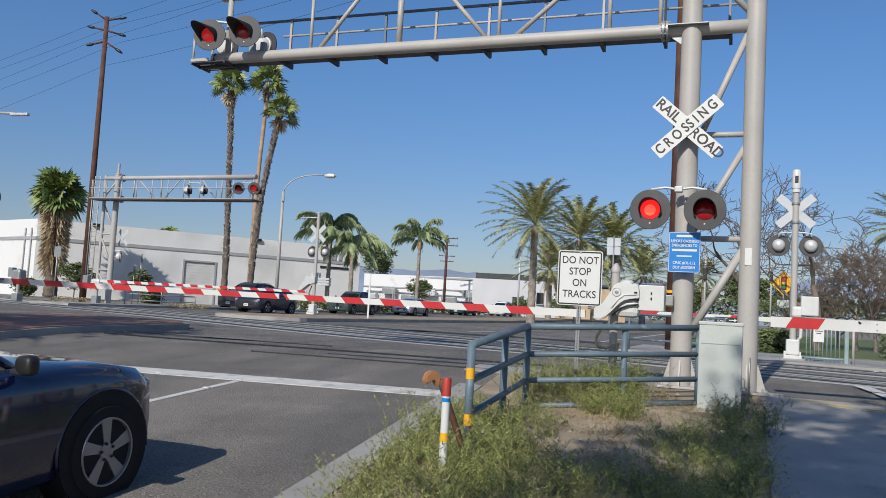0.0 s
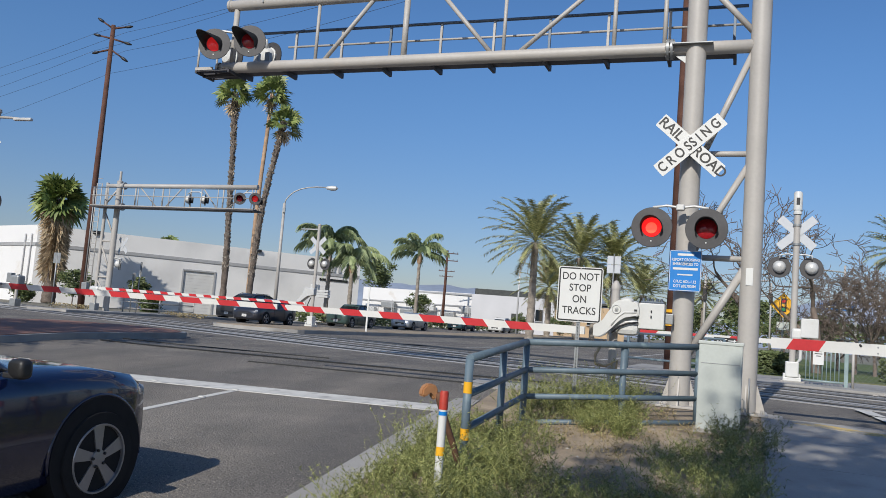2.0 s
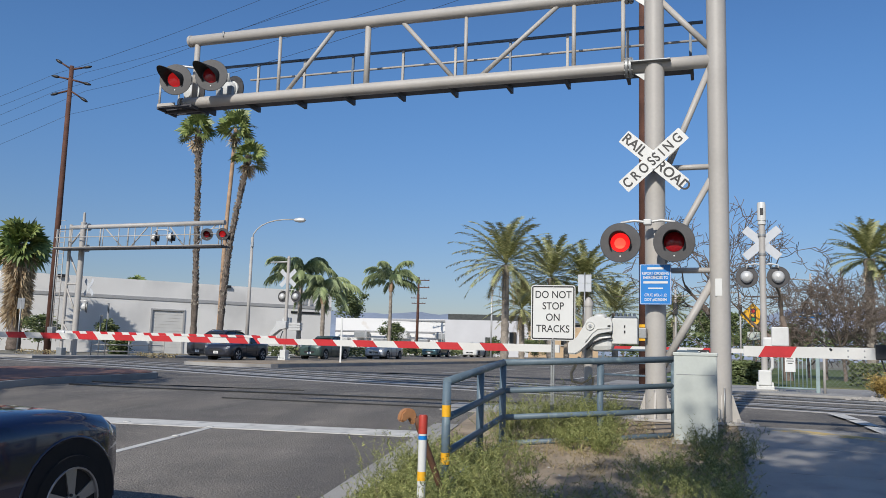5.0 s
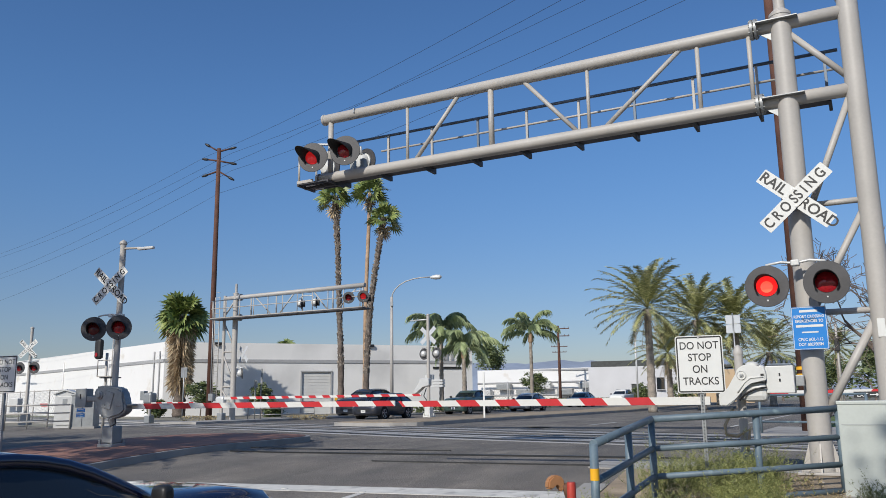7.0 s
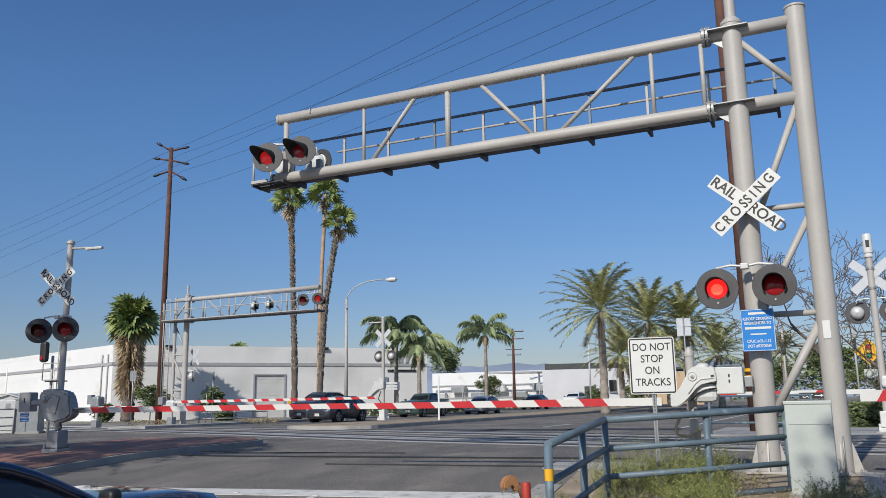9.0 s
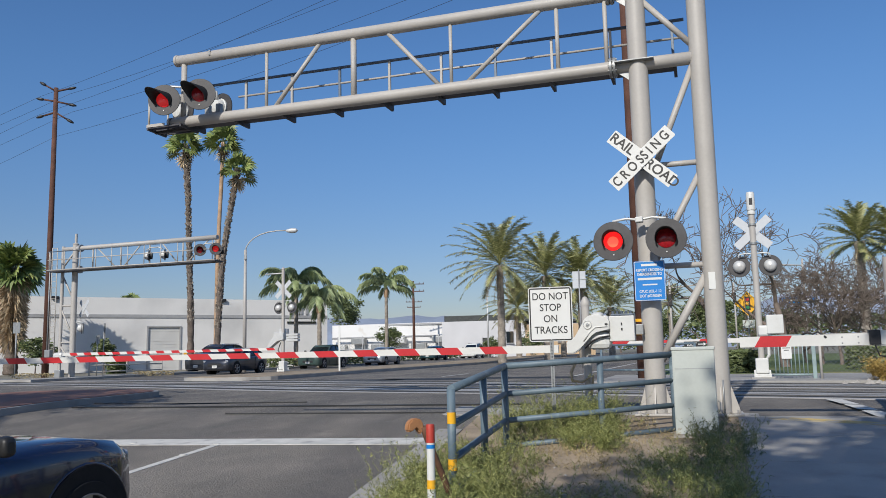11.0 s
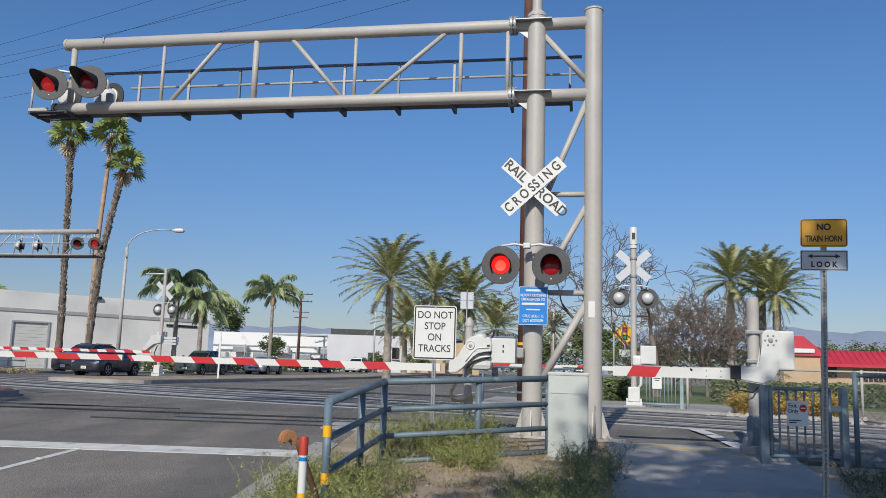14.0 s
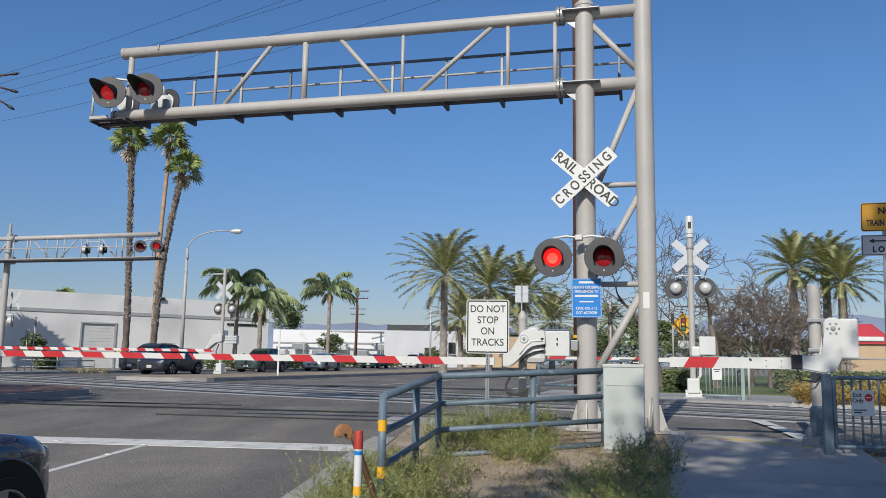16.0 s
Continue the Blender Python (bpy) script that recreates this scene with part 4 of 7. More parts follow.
def far_truss(t):
    zl, zu, b, L, bx = 6.78, 7.93, gz(-32.3, 34.5), 8.85, -0.83
    part("mast", one(lathe, [(0, b), (0.16, b), (0.15, zu + 0.2), (0.16, zu + 0.21), (0.16, zu + 0.26), (0.07, zu + 0.3), (0.065, zu + 0.8), (0, zu + 0.81)], (0, 0, 1), (0, 0, 0), 20), "galv", t)
    part("brace_mast", one(lathe, [(0, b), (0.09, b), (0.09, zu + 0.16), (0, zu + 0.17)], (0, 0, 1), (bx, 0, 0), 16), "galv", t)
    part("upper_chord", one(tube, [(bx, 0, zu), (0, 0, zu), (L, 0, zu + 0.04)], [0.11, 0.12, 0.125], 16), "galv", t)
    part("lower_chord", one(tube, [(bx, 0, zl), (L, 0, zl)], 0.08, 12), "galv", t)
    for z in (zl, zu):
        part("flange", one(lathe, [(0.1, -0.05), (0.2, -0.05), (0.2, 0.05), (0.1, 0.05)], (1, 0, 0), (0.34, 0, z), 16), "steel", t, "bolted splice flange")
    part("walkway", one(box, (L / 2 - 0.3, -0.5, zl - 0.1), (L + 1.5, 0.75, 0.07)), "grating", t, "dark grating walkway")
    part("toe_rail", one(tube, [(-1.05, -0.87, zl - 0.06), (L + 0.45, -0.87, zl - 0.06)], 0.035, 6), "galv", t)
    for k in range(11):
        x = -0.9 + (L + 1.2) * k / 10
        part("rail_post", one(tube, [(x, -0.88, zl - 0.1), (x, -0.88, zl + 0.92)], 0.024, 6), "galv", t)
    for z in (0.92, 0.48):
        part("guard_rail", one(tube, [(-1.0, -0.88, zl + z), (L + 0.4, -0.88, zl + z)], 0.026, 6), "blueblack" if z > 0.9 else "galv", t)
    for x in (0.13, 0.335, 0.54, 0.77, 0.985):
        part("upright", one(tube, [(L * x, 0, zl), (L * x, 0, zu)], 0.04, 8), "galv", t)
    for a, c in ((0.30, 0.155), (0.355, 0.48), (0.735, 0.62), (0.80, 0.95)):
        part("diagonal", one(tube, [(L * a, 0, zl), (L * c, 0, zu)], 0.035, 8), "galv", t)
    for za, zc in ((-0.25, -1.7), (-1.9, -1.9), (-2.05, -3.6), (-3.85, -3.85), (-4.0, -5.0), (zu - zl - 0.1, 0.15)):
        part("brace", one(tube, [(bx, 0, zl + za), (0, 0, zl + zc)] if za < 0 else [(0, 0, zl + za), (bx, 0, zl + zc)], 0.05, 8), "galv", t)
    ladder = bmesh.new()
    for x in (-1.42, -1.08):
        tube(ladder, [(x, -0.15, b + 0.8), (x, -0.15, zu + 0.1)], 0.028, 6)
    for k in range(22):
        tube(ladder, [(-1.42, -0.15, b + 1.0 + 0.3 * k), (-1.08, -0.15, b + 1.0 + 0.3 * k)], 0.014, 5)
    part("ladder", ladder, "galv", t)
    part("conduit", one(tube, [(-1.6, -0.1, b + 1.2), (-1.6, -0.1, zu - 0.1)], 0.035, 6), "steel", t)
    for x, ln in ((8.5, "redlens"), (9.4, "redglow")):
        light_unit(t, x, -0.95, zl + 0.45, ln, "alu", 26)
    part("cross_pipe", one(tube, [(8.5, -0.8, zl + 0.7), (8.7, -0.75, zl + 0.78), (9.2, -0.75, zl + 0.78), (9.4, -0.8, zl + 0.7)], 0.03, 6), "alu", t)
    part("cross_pipe", one(tube, [(4.97, -0.5, zl + 0.7), (5.2, -0.5, zl + 0.82), (5.7, -0.5, zl + 0.82), (5.94, -0.5, zl + 0.72)], 0.03, 6), "alu", t)
    for x in (9.2, 4.97, 5.94):
        d = part("signal_disc", one(lathe, [(0, -0.012), (0.3, -0.012), (0.3, 0.012), (0, 0.012)], (0.85, 0.5, 0), (x + 0.1, -0.42, zl + 0.42), 22), "disc", t)
        part("housing", one(lathe, [(0.21, 0), (0.22, -0.08), (0.16, -0.2), (0.06, -0.26), (0, -0.26)], (0.85, 0.5, 0), (x + 0.1, -0.42, zl + 0.42), 16), "cast", d, "white light housing seen from behind")
        part("hood", one(lathe, [(0.17, 0.02), (0.18, 0.16), (0.17, 0.16), (0.15, 0.02)], (0.85, 0.5, 0), (x + 0.1, -0.42, zl + 0.42), 14), "visor", d)
    crossbuck(t, 0.42, 0.3, 4.72, False, -20)
    for x, y, aim in ((0.62, -0.05, (0.75, 0.65, 0)), (0.3, 0.4, (0.75, 0.65, 0))):
        d = part("signal_disc", one(lathe, [(0, -0.012), (0.3, -0.012), (0.3, 0.012), (0, 0.012)], aim, (x, y, 3.66), 20), "disc", t)
        part("housing", one(lathe, [(0.2, 0), (0.21, -0.06), (0.15, -0.19), (0, -0.23)], aim, (x, y, 3.66), 16), "cast", d)
    part("bracket", one(tube, [(0, 0, 3.95), (0.3, 0.1, 4.0), (0.6, 0.1, 3.95)], 0.035, 6), "alu", t)


far_truss(far_gantry)
far_gate = thing("crossing_gate", pose(-32.3, 33.6, 0), "far crossing gate with a striped arm beside the gantry", "crossing gate", "crossing gates")
fb = gz(-32.3, 33.6)
post(far_gate, 0, 0, fb, fb + 1.5, 0.08)
part("base", one(box, (0, 0, fb + 0.25), (0.36, 0.34, 0.5), 0.03), "steel", far_gate)
part("mechanism_casting", one(box, (0.05, -0.1, fb + 1.15), (0.6, 0.35, 0.5), 0.12), "alu", far_gate, "white gate mechanism")
part("counter_box", one(box, (-0.65, -0.1, fb + 1.35), (0.34, 0.26, 0.4), 0.03), "steel", far_gate)
gate_arm(far_gate, 0.4, 12.8, -0.25, fb + 1.29, 0.88, 0.14, 0.11, 1)
inner_gate = thing("crossing_gate", pose(-36.3, 32.2, 0), "small gate machine with a short arm by the fence", "crossing gate", "crossing gates")
fb = gz(-36.3, 32.2)
post(inner_gate, 0, 0, fb, fb + 1.7, 0.08)
part("mechanism_casting", one(box, (0, 0, fb + 1.35), (0.6, 0.5, 0.6), 0.1), "steel", inner_gate)
part("base", one(box, (0, 0, fb + 0.2), (0.4, 0.4, 0.4), 0.03), "steel", inner_gate)
part("counter_box", one(box, (-0.5, 0, fb + 1.5), (0.3, 0.3, 0.5), 0.03), "steel", inner_gate)
gate_arm(inner_gate, 0.3, 3.6, -0.2, fb + 1.05, 0.82, 0.14, 0.12, 1)


# ---- signs and street furniture on the near side ----
def at_ground(x, y, off=0.03, turn=0.0):
    return pose(x, y, gz(x, y) + off, 0, 0, turn)


def stop_sign(x, y, turn, z0, label):
    """White rectangular sign on a perforated post."""
    t = thing("road_sign", at_ground(x, y, 0.0, turn), label, "road sign", "rectangular signs")
    b = gz(x, y)
    channel_post(t, 0, 0.04, 0, z0 + 0.35 - b, 0.05)
    m = pose(0, 0, z0 - b)
    p = sign_plate(t, 0.61, 0.762, 0.035, m, "white", "black", 0.012, "sign_plate", 0.018)
    for k, w in enumerate(("DO NOT", "STOP", "ON", "TRACKS")):
        writing(w, 0.142, p, m @ pose(0, -0.002, 0.245 - 0.157 * k), "black", bold=0.001, wide=0.88)
    for z in (0.35, -0.35):
        part("bolt", one(lathe, [(0.012, 0), (0.01, -0.008), (0, -0.009)], (0, 1, 0), (0, -0.002, z0 - b + z), 8), "alu", p)
    return t


stop_sign(-2.215, 11.17, 6, 2.455, "white do-not-stop sign with black lettering on a perforated post")
stop_sign(-16.2, 10.5, 12, 2.68, "shaded white do-not-stop sign on the far median")

# railing
railing = thing("railing", pose(0, 0, 0), "grey-blue painted pipe railing with four rails", "railing")
RP = [(-2.55, 7.62), (-2.6, 8.97), (-2.62, 10.05), (-1.52, 10.85), (-0.62, 11.42)]
for k, (x, y) in enumerate(RP):
    g = gz(x, y)
    p = part("post", one(tube, [(x, y, g - 0.05), (x, y, g + 1.06)], 0.042, 14), "railblue", railing)
    if k == 0:
        for z in (0.78, 0.33):
            part("yellow_band", one(lathe, [(0.0425, g + z - 0.055), (0.044, g + z - 0.055), (0.044, g + z + 0.055), (0.0425, g + z + 0.055)], (0, 0, 1), (x, y, 0), 14), "yellow", p, "yellow reflective band")
for (xa, ya), (xb, yb) in ((RP[0], RP[2]), (RP[2], RP[4])):
    ga, gb = gz(xa, ya), gz(xb, yb)
    for h, r in ((1.06, 0.042), (0.71, 0.036), (0.38, 0.036), (0.06, 0.036)):
        part("rail", one(tube, [(xa, ya, ga + h), ((xa + xb) / 2, (ya + yb) / 2, (ga + gb) / 2 + h), (xb, yb, gb + h)], r, 12), "railblue", railing)

# cabinet beside the brace mast
cab = thing("cabinet", at_ground(-0.335, 11.2), "pale green steel cabinet in dappled shade on the verge", "cabinet")
part("body", one(box, (0, 0, 0.55), (0.53, 0.42, 1.12), 0.012), "box", cab)
part("lid", one(box, (0, 0, 1.12), (0.55, 0.44, 0.045), 0.01), "box", cab)
part("seam", one(box, (0, -0.211, 0.86), (0.47, 0.006, 0.008)), "steel", cab)
part("plinth", one(box, (0, 0, 0.0), (0.6, 0.48, 0.06), 0.01), "concrete", cab)
part("handle", one(tube, [(0.275, -0.05, 0.3), (0.3, -0.05, 0.32), (0.3, -0.05, 0.42), (0.275, -0.05, 0.44)], 0.008, 6), "steel", cab)

# pipeline marker and vent
mk = thing("marker_post", at_ground(-2.25, 6.15), "white pipe marker post with red top and yellow band", "marker post")
part("pipe", one(lathe, [(0.033, 0), (0.033, 0.86), (0, 0.86)], (0, 0, 1), (0, 0, 0), 16), "white", mk)
part("top", one(lathe, [(0.035, 0.78), (0.035, 0.91), (0.03, 0.925), (0, 0.925)], (0, 0, 1), (0, 0, 0), 16), "capred", mk, "red painted top")
part("band", one(lathe, [(0.0335, 0.735), (0.0345, 0.735), (0.0345, 0.765), (0.0335, 0.765)], (0, 0, 1), (0, 0, 0), 16), "blue", mk, "blue sticker band")
part("band", one(lathe, [(0.0335, 0.42), (0.0345, 0.42), (0.0345, 0.49), (0.0335, 0.49)], (0, 0, 1), (0, 0, 0), 16), "yellow", mk, "yellow band")
vent = thing("vent_pipe", at_ground(-2.42, 6.42), "rusty bent vent pipe with an orange cap", "vent pipe")
part("pipe", one(tube, [(0.22, 0.35, 0), (0.12, 0.2, 0.4), (0.03, 0.02, 0.78), (0.02, -0.01, 0.86)], 0.028, 10), "rust", vent)
bm = one(prism, [(-0.125, -0.05), (-0.13, 0.03), (-0.09, 0.085), (-0.02, 0.105), (0.04, 0.08), (0.065, 0.02), (0.06, -0.05), (0.02, -0.05), (0.01, 0.01), (-0.04, 0.03), (-0.06, -0.05)], 0.085, pose(-0.01, -0.05, 0.85, 0, 12, 52) @ Matrix.Scale(0.8, 4))
bmesh.ops.bevel(bm, geom=bm.edges[:], offset=0.012, segments=2, affect="EDGES")
part("hood", bm, "orange", vent, "dull orange cap")

# horn notice
hs = thing("road_sign", pose(2.32, 8.93, gz(2.32, 8.93), 0, 1.5, -10), "amber no-train-horn plate over a look plate on a perforated post", "road sign", "rectangular signs")
hb = gz(2.32, 8.93)
channel_post(hs, 0, 0.04, -0.1, 3.5 - hb, 0.058, "steel")
m1, m2 = pose(0, 0, 3.50 - hb), pose(0, 0, 3.205 - hb)
p = sign_plate(hs, 0.455, 0.30, 0.03, m1, "amber", "black", 0.006, "amber_plate", 0.008)
writing("NO", 0.095, p, m1 @ pose(0, -0.002, 0.06), "black", bold=0.0035, wide=0.92)
writing("TRAIN HORN", 0.088, p, m1 @ pose(0, -0.002, -0.065), "black", bold=0.003, wide=0.66)
p = sign_plate(hs, 0.455, 0.215, 0.008, m2, "dullwhite", "black", 0.006, "look_plate", 0.007)
writing("L O O K", 0.08, p, m2 @ pose(0, -0.002, -0.045), "black", bold=0.004, wide=0.86)
bm = one(box, (0, 0, 0), (0.24, 0.002, 0.014))
for s in (-1, 1):
    prism(bm, [(s * 0.11, 0.024), (s * 0.16, 0.0), (s * 0.11, -0.024)], 0.002, pose(0, -0.001, 0))
bm.transform(m2 @ pose(0, -0.002, 0.045))
part("arrow", bm, "black", p, "black two-headed arrow")

# footway gate machine
pg = thing("crossing_gate", pose(2.3, 12.45, 0), "white footway gate machine with a short striped arm", "crossing gate", "crossing gates")
pb = gz(2.3, 12.45)
post(pg, 0, 0, pb, 3.13, 0.085)
part("base_sleeve", one(lathe, [(0.12, pb), (0.12, pb + 0.5), (0.085, pb + 0.55)], (0, 0, 1), (0, 0, 0), 18), "railblue", pg)
part("base", one(box, (0, 0, pb + 0.07), (0.34, 0.34, 0.14), 0.02), "steel", pg)
part("base_block", one(box, (-0.14, -0.2, pb + 0.06), (0.22, 0.14, 0.14), 0.02), "concrete", pg)
part("cable_gland", one(lathe, [(0.05, 0), (0.06, 0.08), (0.03, 0.14), (0, 0.15)], (0, 0, 1), (-0.16, -0.2, pb + 0.12), 10), "steel", pg)
part("sleeve_cover", one(box, (0.03, -0.125, pb + 0.34), (0.2, 0.03, 0.4), 0.012), "railblue", pg)
bm = bmesh.new()
prism(bm, [(-0.33, 1.93), (-0.33, 2.13), (0.02, 2.10), (0.05, 2.2), (0.07, 2.6), (0.12, 2.65), (0.26, 2.65), (0.3, 2.58), (0.3, 2.12), (0.2, 1.92), (0.06, 1.87)], 0.16, pose(0, -0.28, 0))
bmesh.ops.bevel(bm, geom=bm.edges[:], offset=0.02, segments=2, affect="EDGES")
part("mechanism_casting", bm, "cast", pg, "white curved arm casting")
part("housing", one(box, (0.40, -0.05, 2.36), (0.24, 0.34, 0.56), 0.025), "cast", pg)
part("arm_clamp", one(box, (-0.3, -0.22, 2.03), (0.14, 0.14, 0.2), 0.01), "plastic", pg)
for k in range(6):
    a = k * math.tau / 6
    part("bolt", one(lathe, [(0.016, 0), (0.014, -0.014), (0, -0.016)], (0, 1, 0), (0.185 + 0.075 * math.cos(a), -0.28, 2.5 + 0.075 * math.sin(a)), 8), "steel", pg)
part("pivot", one(lathe, [(0.035, 0), (0.03, -0.02), (0, -0.022)], (0, 1, 0), (0.185, -0.28, 2.5), 12), "steel", pg)
bm = bmesh.new()
for z in (2.62, 2.2):
    box(bm, (0.0, -0.1, z), (0.24, 0.03, 0.05), 0.006)
part("bracket", bm, "steel", pg)
part("cable", one(tube, [(-0.3, -0.2, 1.95), (-0.25, -0.2, 1.78), (-0.05, -0.18, 1.75), (0.05, -0.12, 1.85)], 0.012, 6), "plastic", pg)
arm = part("gate_arm", one(prism, [(-2.02, 1.93), (-0.36, 1.925), (-0.36, 2.085), (-2.02, 2.075)], 0.05, pose(0, -0.24, 0)), "gatewhite", pg, "white gate arm with one red stripe")
part("cable_tie", one(tube, [(-1.2, -0.2, 2.085), (-1.13, -0.22, 2.12), (-1.06, -0.2, 2.095), (-1.0, -0.23, 2.125), (-0.94, -0.21, 2.08), (-0.9, -0.25, 2.04)], 0.016, 6), "plastic", arm, "black cable tied on the arm")
part("red_stripe", one(prism, [(-1.83, 1.927), (-1.42, 1.927), (-1.33, 2.079), (-1.74, 2.079)], 0.056, pose(0, -0.243, 0)), "gatered", arm)
for x in (-0.5, -0.7):
    for z in (1.96, 2.04):
        part("bolt", one(lathe, [(0.012, 0), (0, -0.01)], (0, 1, 0), (x, -0.24, z), 6), "steel", arm)

# swing gate and its posts
sg = thing("swing_gate", pose(2.2, 11.42, gz(2.2, 11.42) + 0.03, 0, 0, 14), "grey-blue steel exit gate with upright bars", "gate")
bm = bmesh.new()
for z in (0.12, 1.0):
    tube(bm, [(0.12, 0, z), (0.93, 0, z)], 0.026, 10)
for x in (0.12, 0.93):
    tube(bm, [(x, 0, 0.12), (x, 0, 1.0)], 0.026, 10)
part("gate_frame", bm, "railblue", sg)
for k in range(6):
    x = 0.235 + 0.116 * k
    part("bar", one(tube, [(x, 0, 0.12), (x, 0, 1.0)], 0.014, 8), "railblue", sg)
for x in (0.0, 0.06):
    part("post", one(box, (x, 0.02 if x else 0.0, 0.5), (0.06, 0.06, 1.08), 0.006), "railblue", sg)
part("post", one(box, (1.12, 0, 0.5), (0.09, 0.09, 1.08), 0.008), "railblue", sg)
part("latch", one(box, (1.01, 0, 0.75), (0.14, 0.03, 0.08), 0.006), "railblue", sg)
m = pose(0.47, -0.035, 0.68)
p = sign_plate(sg, 0.29, 0.33, 0.01, m, "white", None, name="exit_plate")
writing("Exit", 0.075, p, m @ pose(-0.07, -0.002, 0.10), "black", bold=0.001)
writing("Only", 0.075, p, m @ pose(-0.065, -0.002, 0.03), "black", bold=0.001)
d = part("no_entry_disc", one(lathe, [(0, -0.003), (0.05, -0.003), (0.05, 0.0)], (0, 1, 0), m @ Vector((0.075, 0, 0.07)), 20), "gatered", p)
part("bar", one(box, m @ Vector((0.075, -0.004, 0.07)), (0.065, 0.003, 0.014)), "white", d)
bars(p, m, [(-0.04, -0.09, 0.17), (-0.07, -0.12, 0.1)], 0.014, "black")


def mesh_fence(name, pts, h, label, step=2.4, cell=0.09, r=0.0025, slats=None):
    """Chain-link fence: posts, top rail and a net of crossing wires."""
    t = thing(name, pose(0, 0, 0), label, "fence", "fences")
    for (xa, ya), (xb, yb) in zip(pts, pts[1:]):
        L = math.hypot(xb - xa, yb - ya)
        n = max(1, round(L / step))
        P = lambda s, z: Vector((xa + (xb - xa) * s / L, ya + (yb - ya) * s / L, gz(xa + (xb - xa) * s / L, ya + (yb - ya) * s / L) + z))
        for k in range(n + 1):
            part("post", one(tube, [P(L * k / n, 0), P(L * k / n, h + 0.05)], 0.035, 8), "galv" if slats is None else "railblue", t)
        part("top_rail", one(tube, [P(0, h), P(L / 2, h), P(L, h)], 0.024, 8), "galv" if slats is None else "railblue", t)
        bm = bmesh.new()
        k = -h
        while k < L:
            for s in (1, -1):
                a, b = (k, 0.03), (k + h, h)
                a2, b2 = max(0, a[0]), min(L, b[0])
                za, zb = a2 - k, b2 - k
                if za < h and b2 > a2:
                    pa, pb = P(a2, za if s > 0 else h - za), P(b2, zb if s > 0 else h - zb)
                    tube(bm, [pa, pb], r, 3, False)
            k += cell
        tagged(part("wire_mesh", bm, "steel", t), kind="stuff")
    return t


mesh_fence("fence", [(3.42, 11.62), (9.5, 9.6), (16, 7.2)], 1.22, "grey-blue chain-link fence along the railway", slats=True)
mesh_fence("fence", [(2.55, 23.6), (4.5, 23.2), (9, 21.9), (30, 14.5)], 1.2, "galvanised chain-link fence beyond the tracks", 2.6, 0.12, 0.003)
mesh_fence("fence", [(-54, 105), (-36, 106)], 2.2, "chain-link fence before the industrial yard", 2.4, 0.45, 0.012)
mesh_fence("fence", [(-62, 38), (-44, 31.5), (-39.5, 30.5)], 1.9, "chain-link fence in front of the warehouse", 3.0, 0.25, 0.004)

# far swing gate, its notice and a small sign
fg = thing("swing_gate", pose(1.45, 23.9, gz(1.5, 23.9) + 0.05, 0, 0, -8), "pale green steel gate by the far signal", "gate")
for k in range(9):
    part("bar", one(tube, [(0.1 * k, 0, 0.1), (0.1 * k, 0, 1.15)], 0.017, 6), "railpale", fg)
for z in (0.1, 1.15):
    part("rail", one(tube, [(-0.05, 0, z), (0.9, 0, z)], 0.028, 8), "railpale", fg)
part("post", one(box, (0.97, 0, 0.6), (0.1, 0.1, 1.25), 0.01), "railpale", fg)
m = pose(0.3, -0.05, 0.74)
p = sign_plate(fg, 0.26, 0.42, 0.01, m, "white", None, name="notice_plate")
bars(p, m, [(0, 0.14, 0.15), (0, 0.08, 0.19), (0, 0.02, 0.12)], 0.022, "black")

# far bar gate beside the side signal, a pale box and a small notice
bg = thing("swing_gate", pose(-36.0, 20.2, gz(-36, 20.2), 0, 0, 38), "pale steel bar gate with a small white notice", "gate")
for k in range(13):
    part("bar", one(tube, [(0.17 * k, 0, 0.12), (0.17 * k, 0, 1.15)], 0.02, 6), "galv", bg)
for z in (0.12, 1.15):
    part("rail", one(tube, [(-0.05, 0, z), (2.1, 0, z)], 0.03, 8), "galv", bg)
for x in (-0.1, 2.15):
    part("post", one(box, (x, 0, 0.6), (0.09, 0.09, 1.25), 0.01), "galv", bg)
part("notice_plate", one(box, (1.0, -0.03, 0.8), (0.5, 0.01, 0.42), 0.004), "white", bg)
jb = thing("cabinet", pose(-38.9, 24.4, gz(-38.9, 24.4), 0, 0, 40), "pale grey signal box on two legs", "cabinet")
part("body", one(box, (0, 0, 1.55), (0.75, 0.45, 0.95), 0.02), "alu", jb)
part("door", one(box, (0, -0.235, 1.55), (0.66, 0.02, 0.84), 0.006), "alu", jb)
for x in (-0.28, 0.28):
    part("leg", one(tube, [(x, 0, 0), (x, 0, 1.1)], 0.035, 8), "galv", jb)

# far-side railings
def pipe_rail(pts, label, h=1.05, rails=(1.05, 0.7, 0.35), step=1.8, mate="galv", name="railing"):
    t = thing(name, pose(0, 0, 0), label, "railing", "far railings")
    for (xa, ya), (xb, yb) in zip(pts, pts[1:]):
        L = math.hypot(xb - xa, yb - ya)
        n = max(1, round(L / step))
        for k in range(n + 1):
            x, y = xa + (xb - xa) * k / n, ya + (yb - ya) * k / n
            part("post", one(tube, [(x, y, gz(x, y)), (x, y, gz(x, y) + h)], 0.035, 8), mate, t)
        for z in rails:
            part("rail", one(tube, [(xa, ya, gz(xa, ya) + z), (xb, yb, gz(xb, yb) + z)], 0.03, 8), mate, t)
    return t


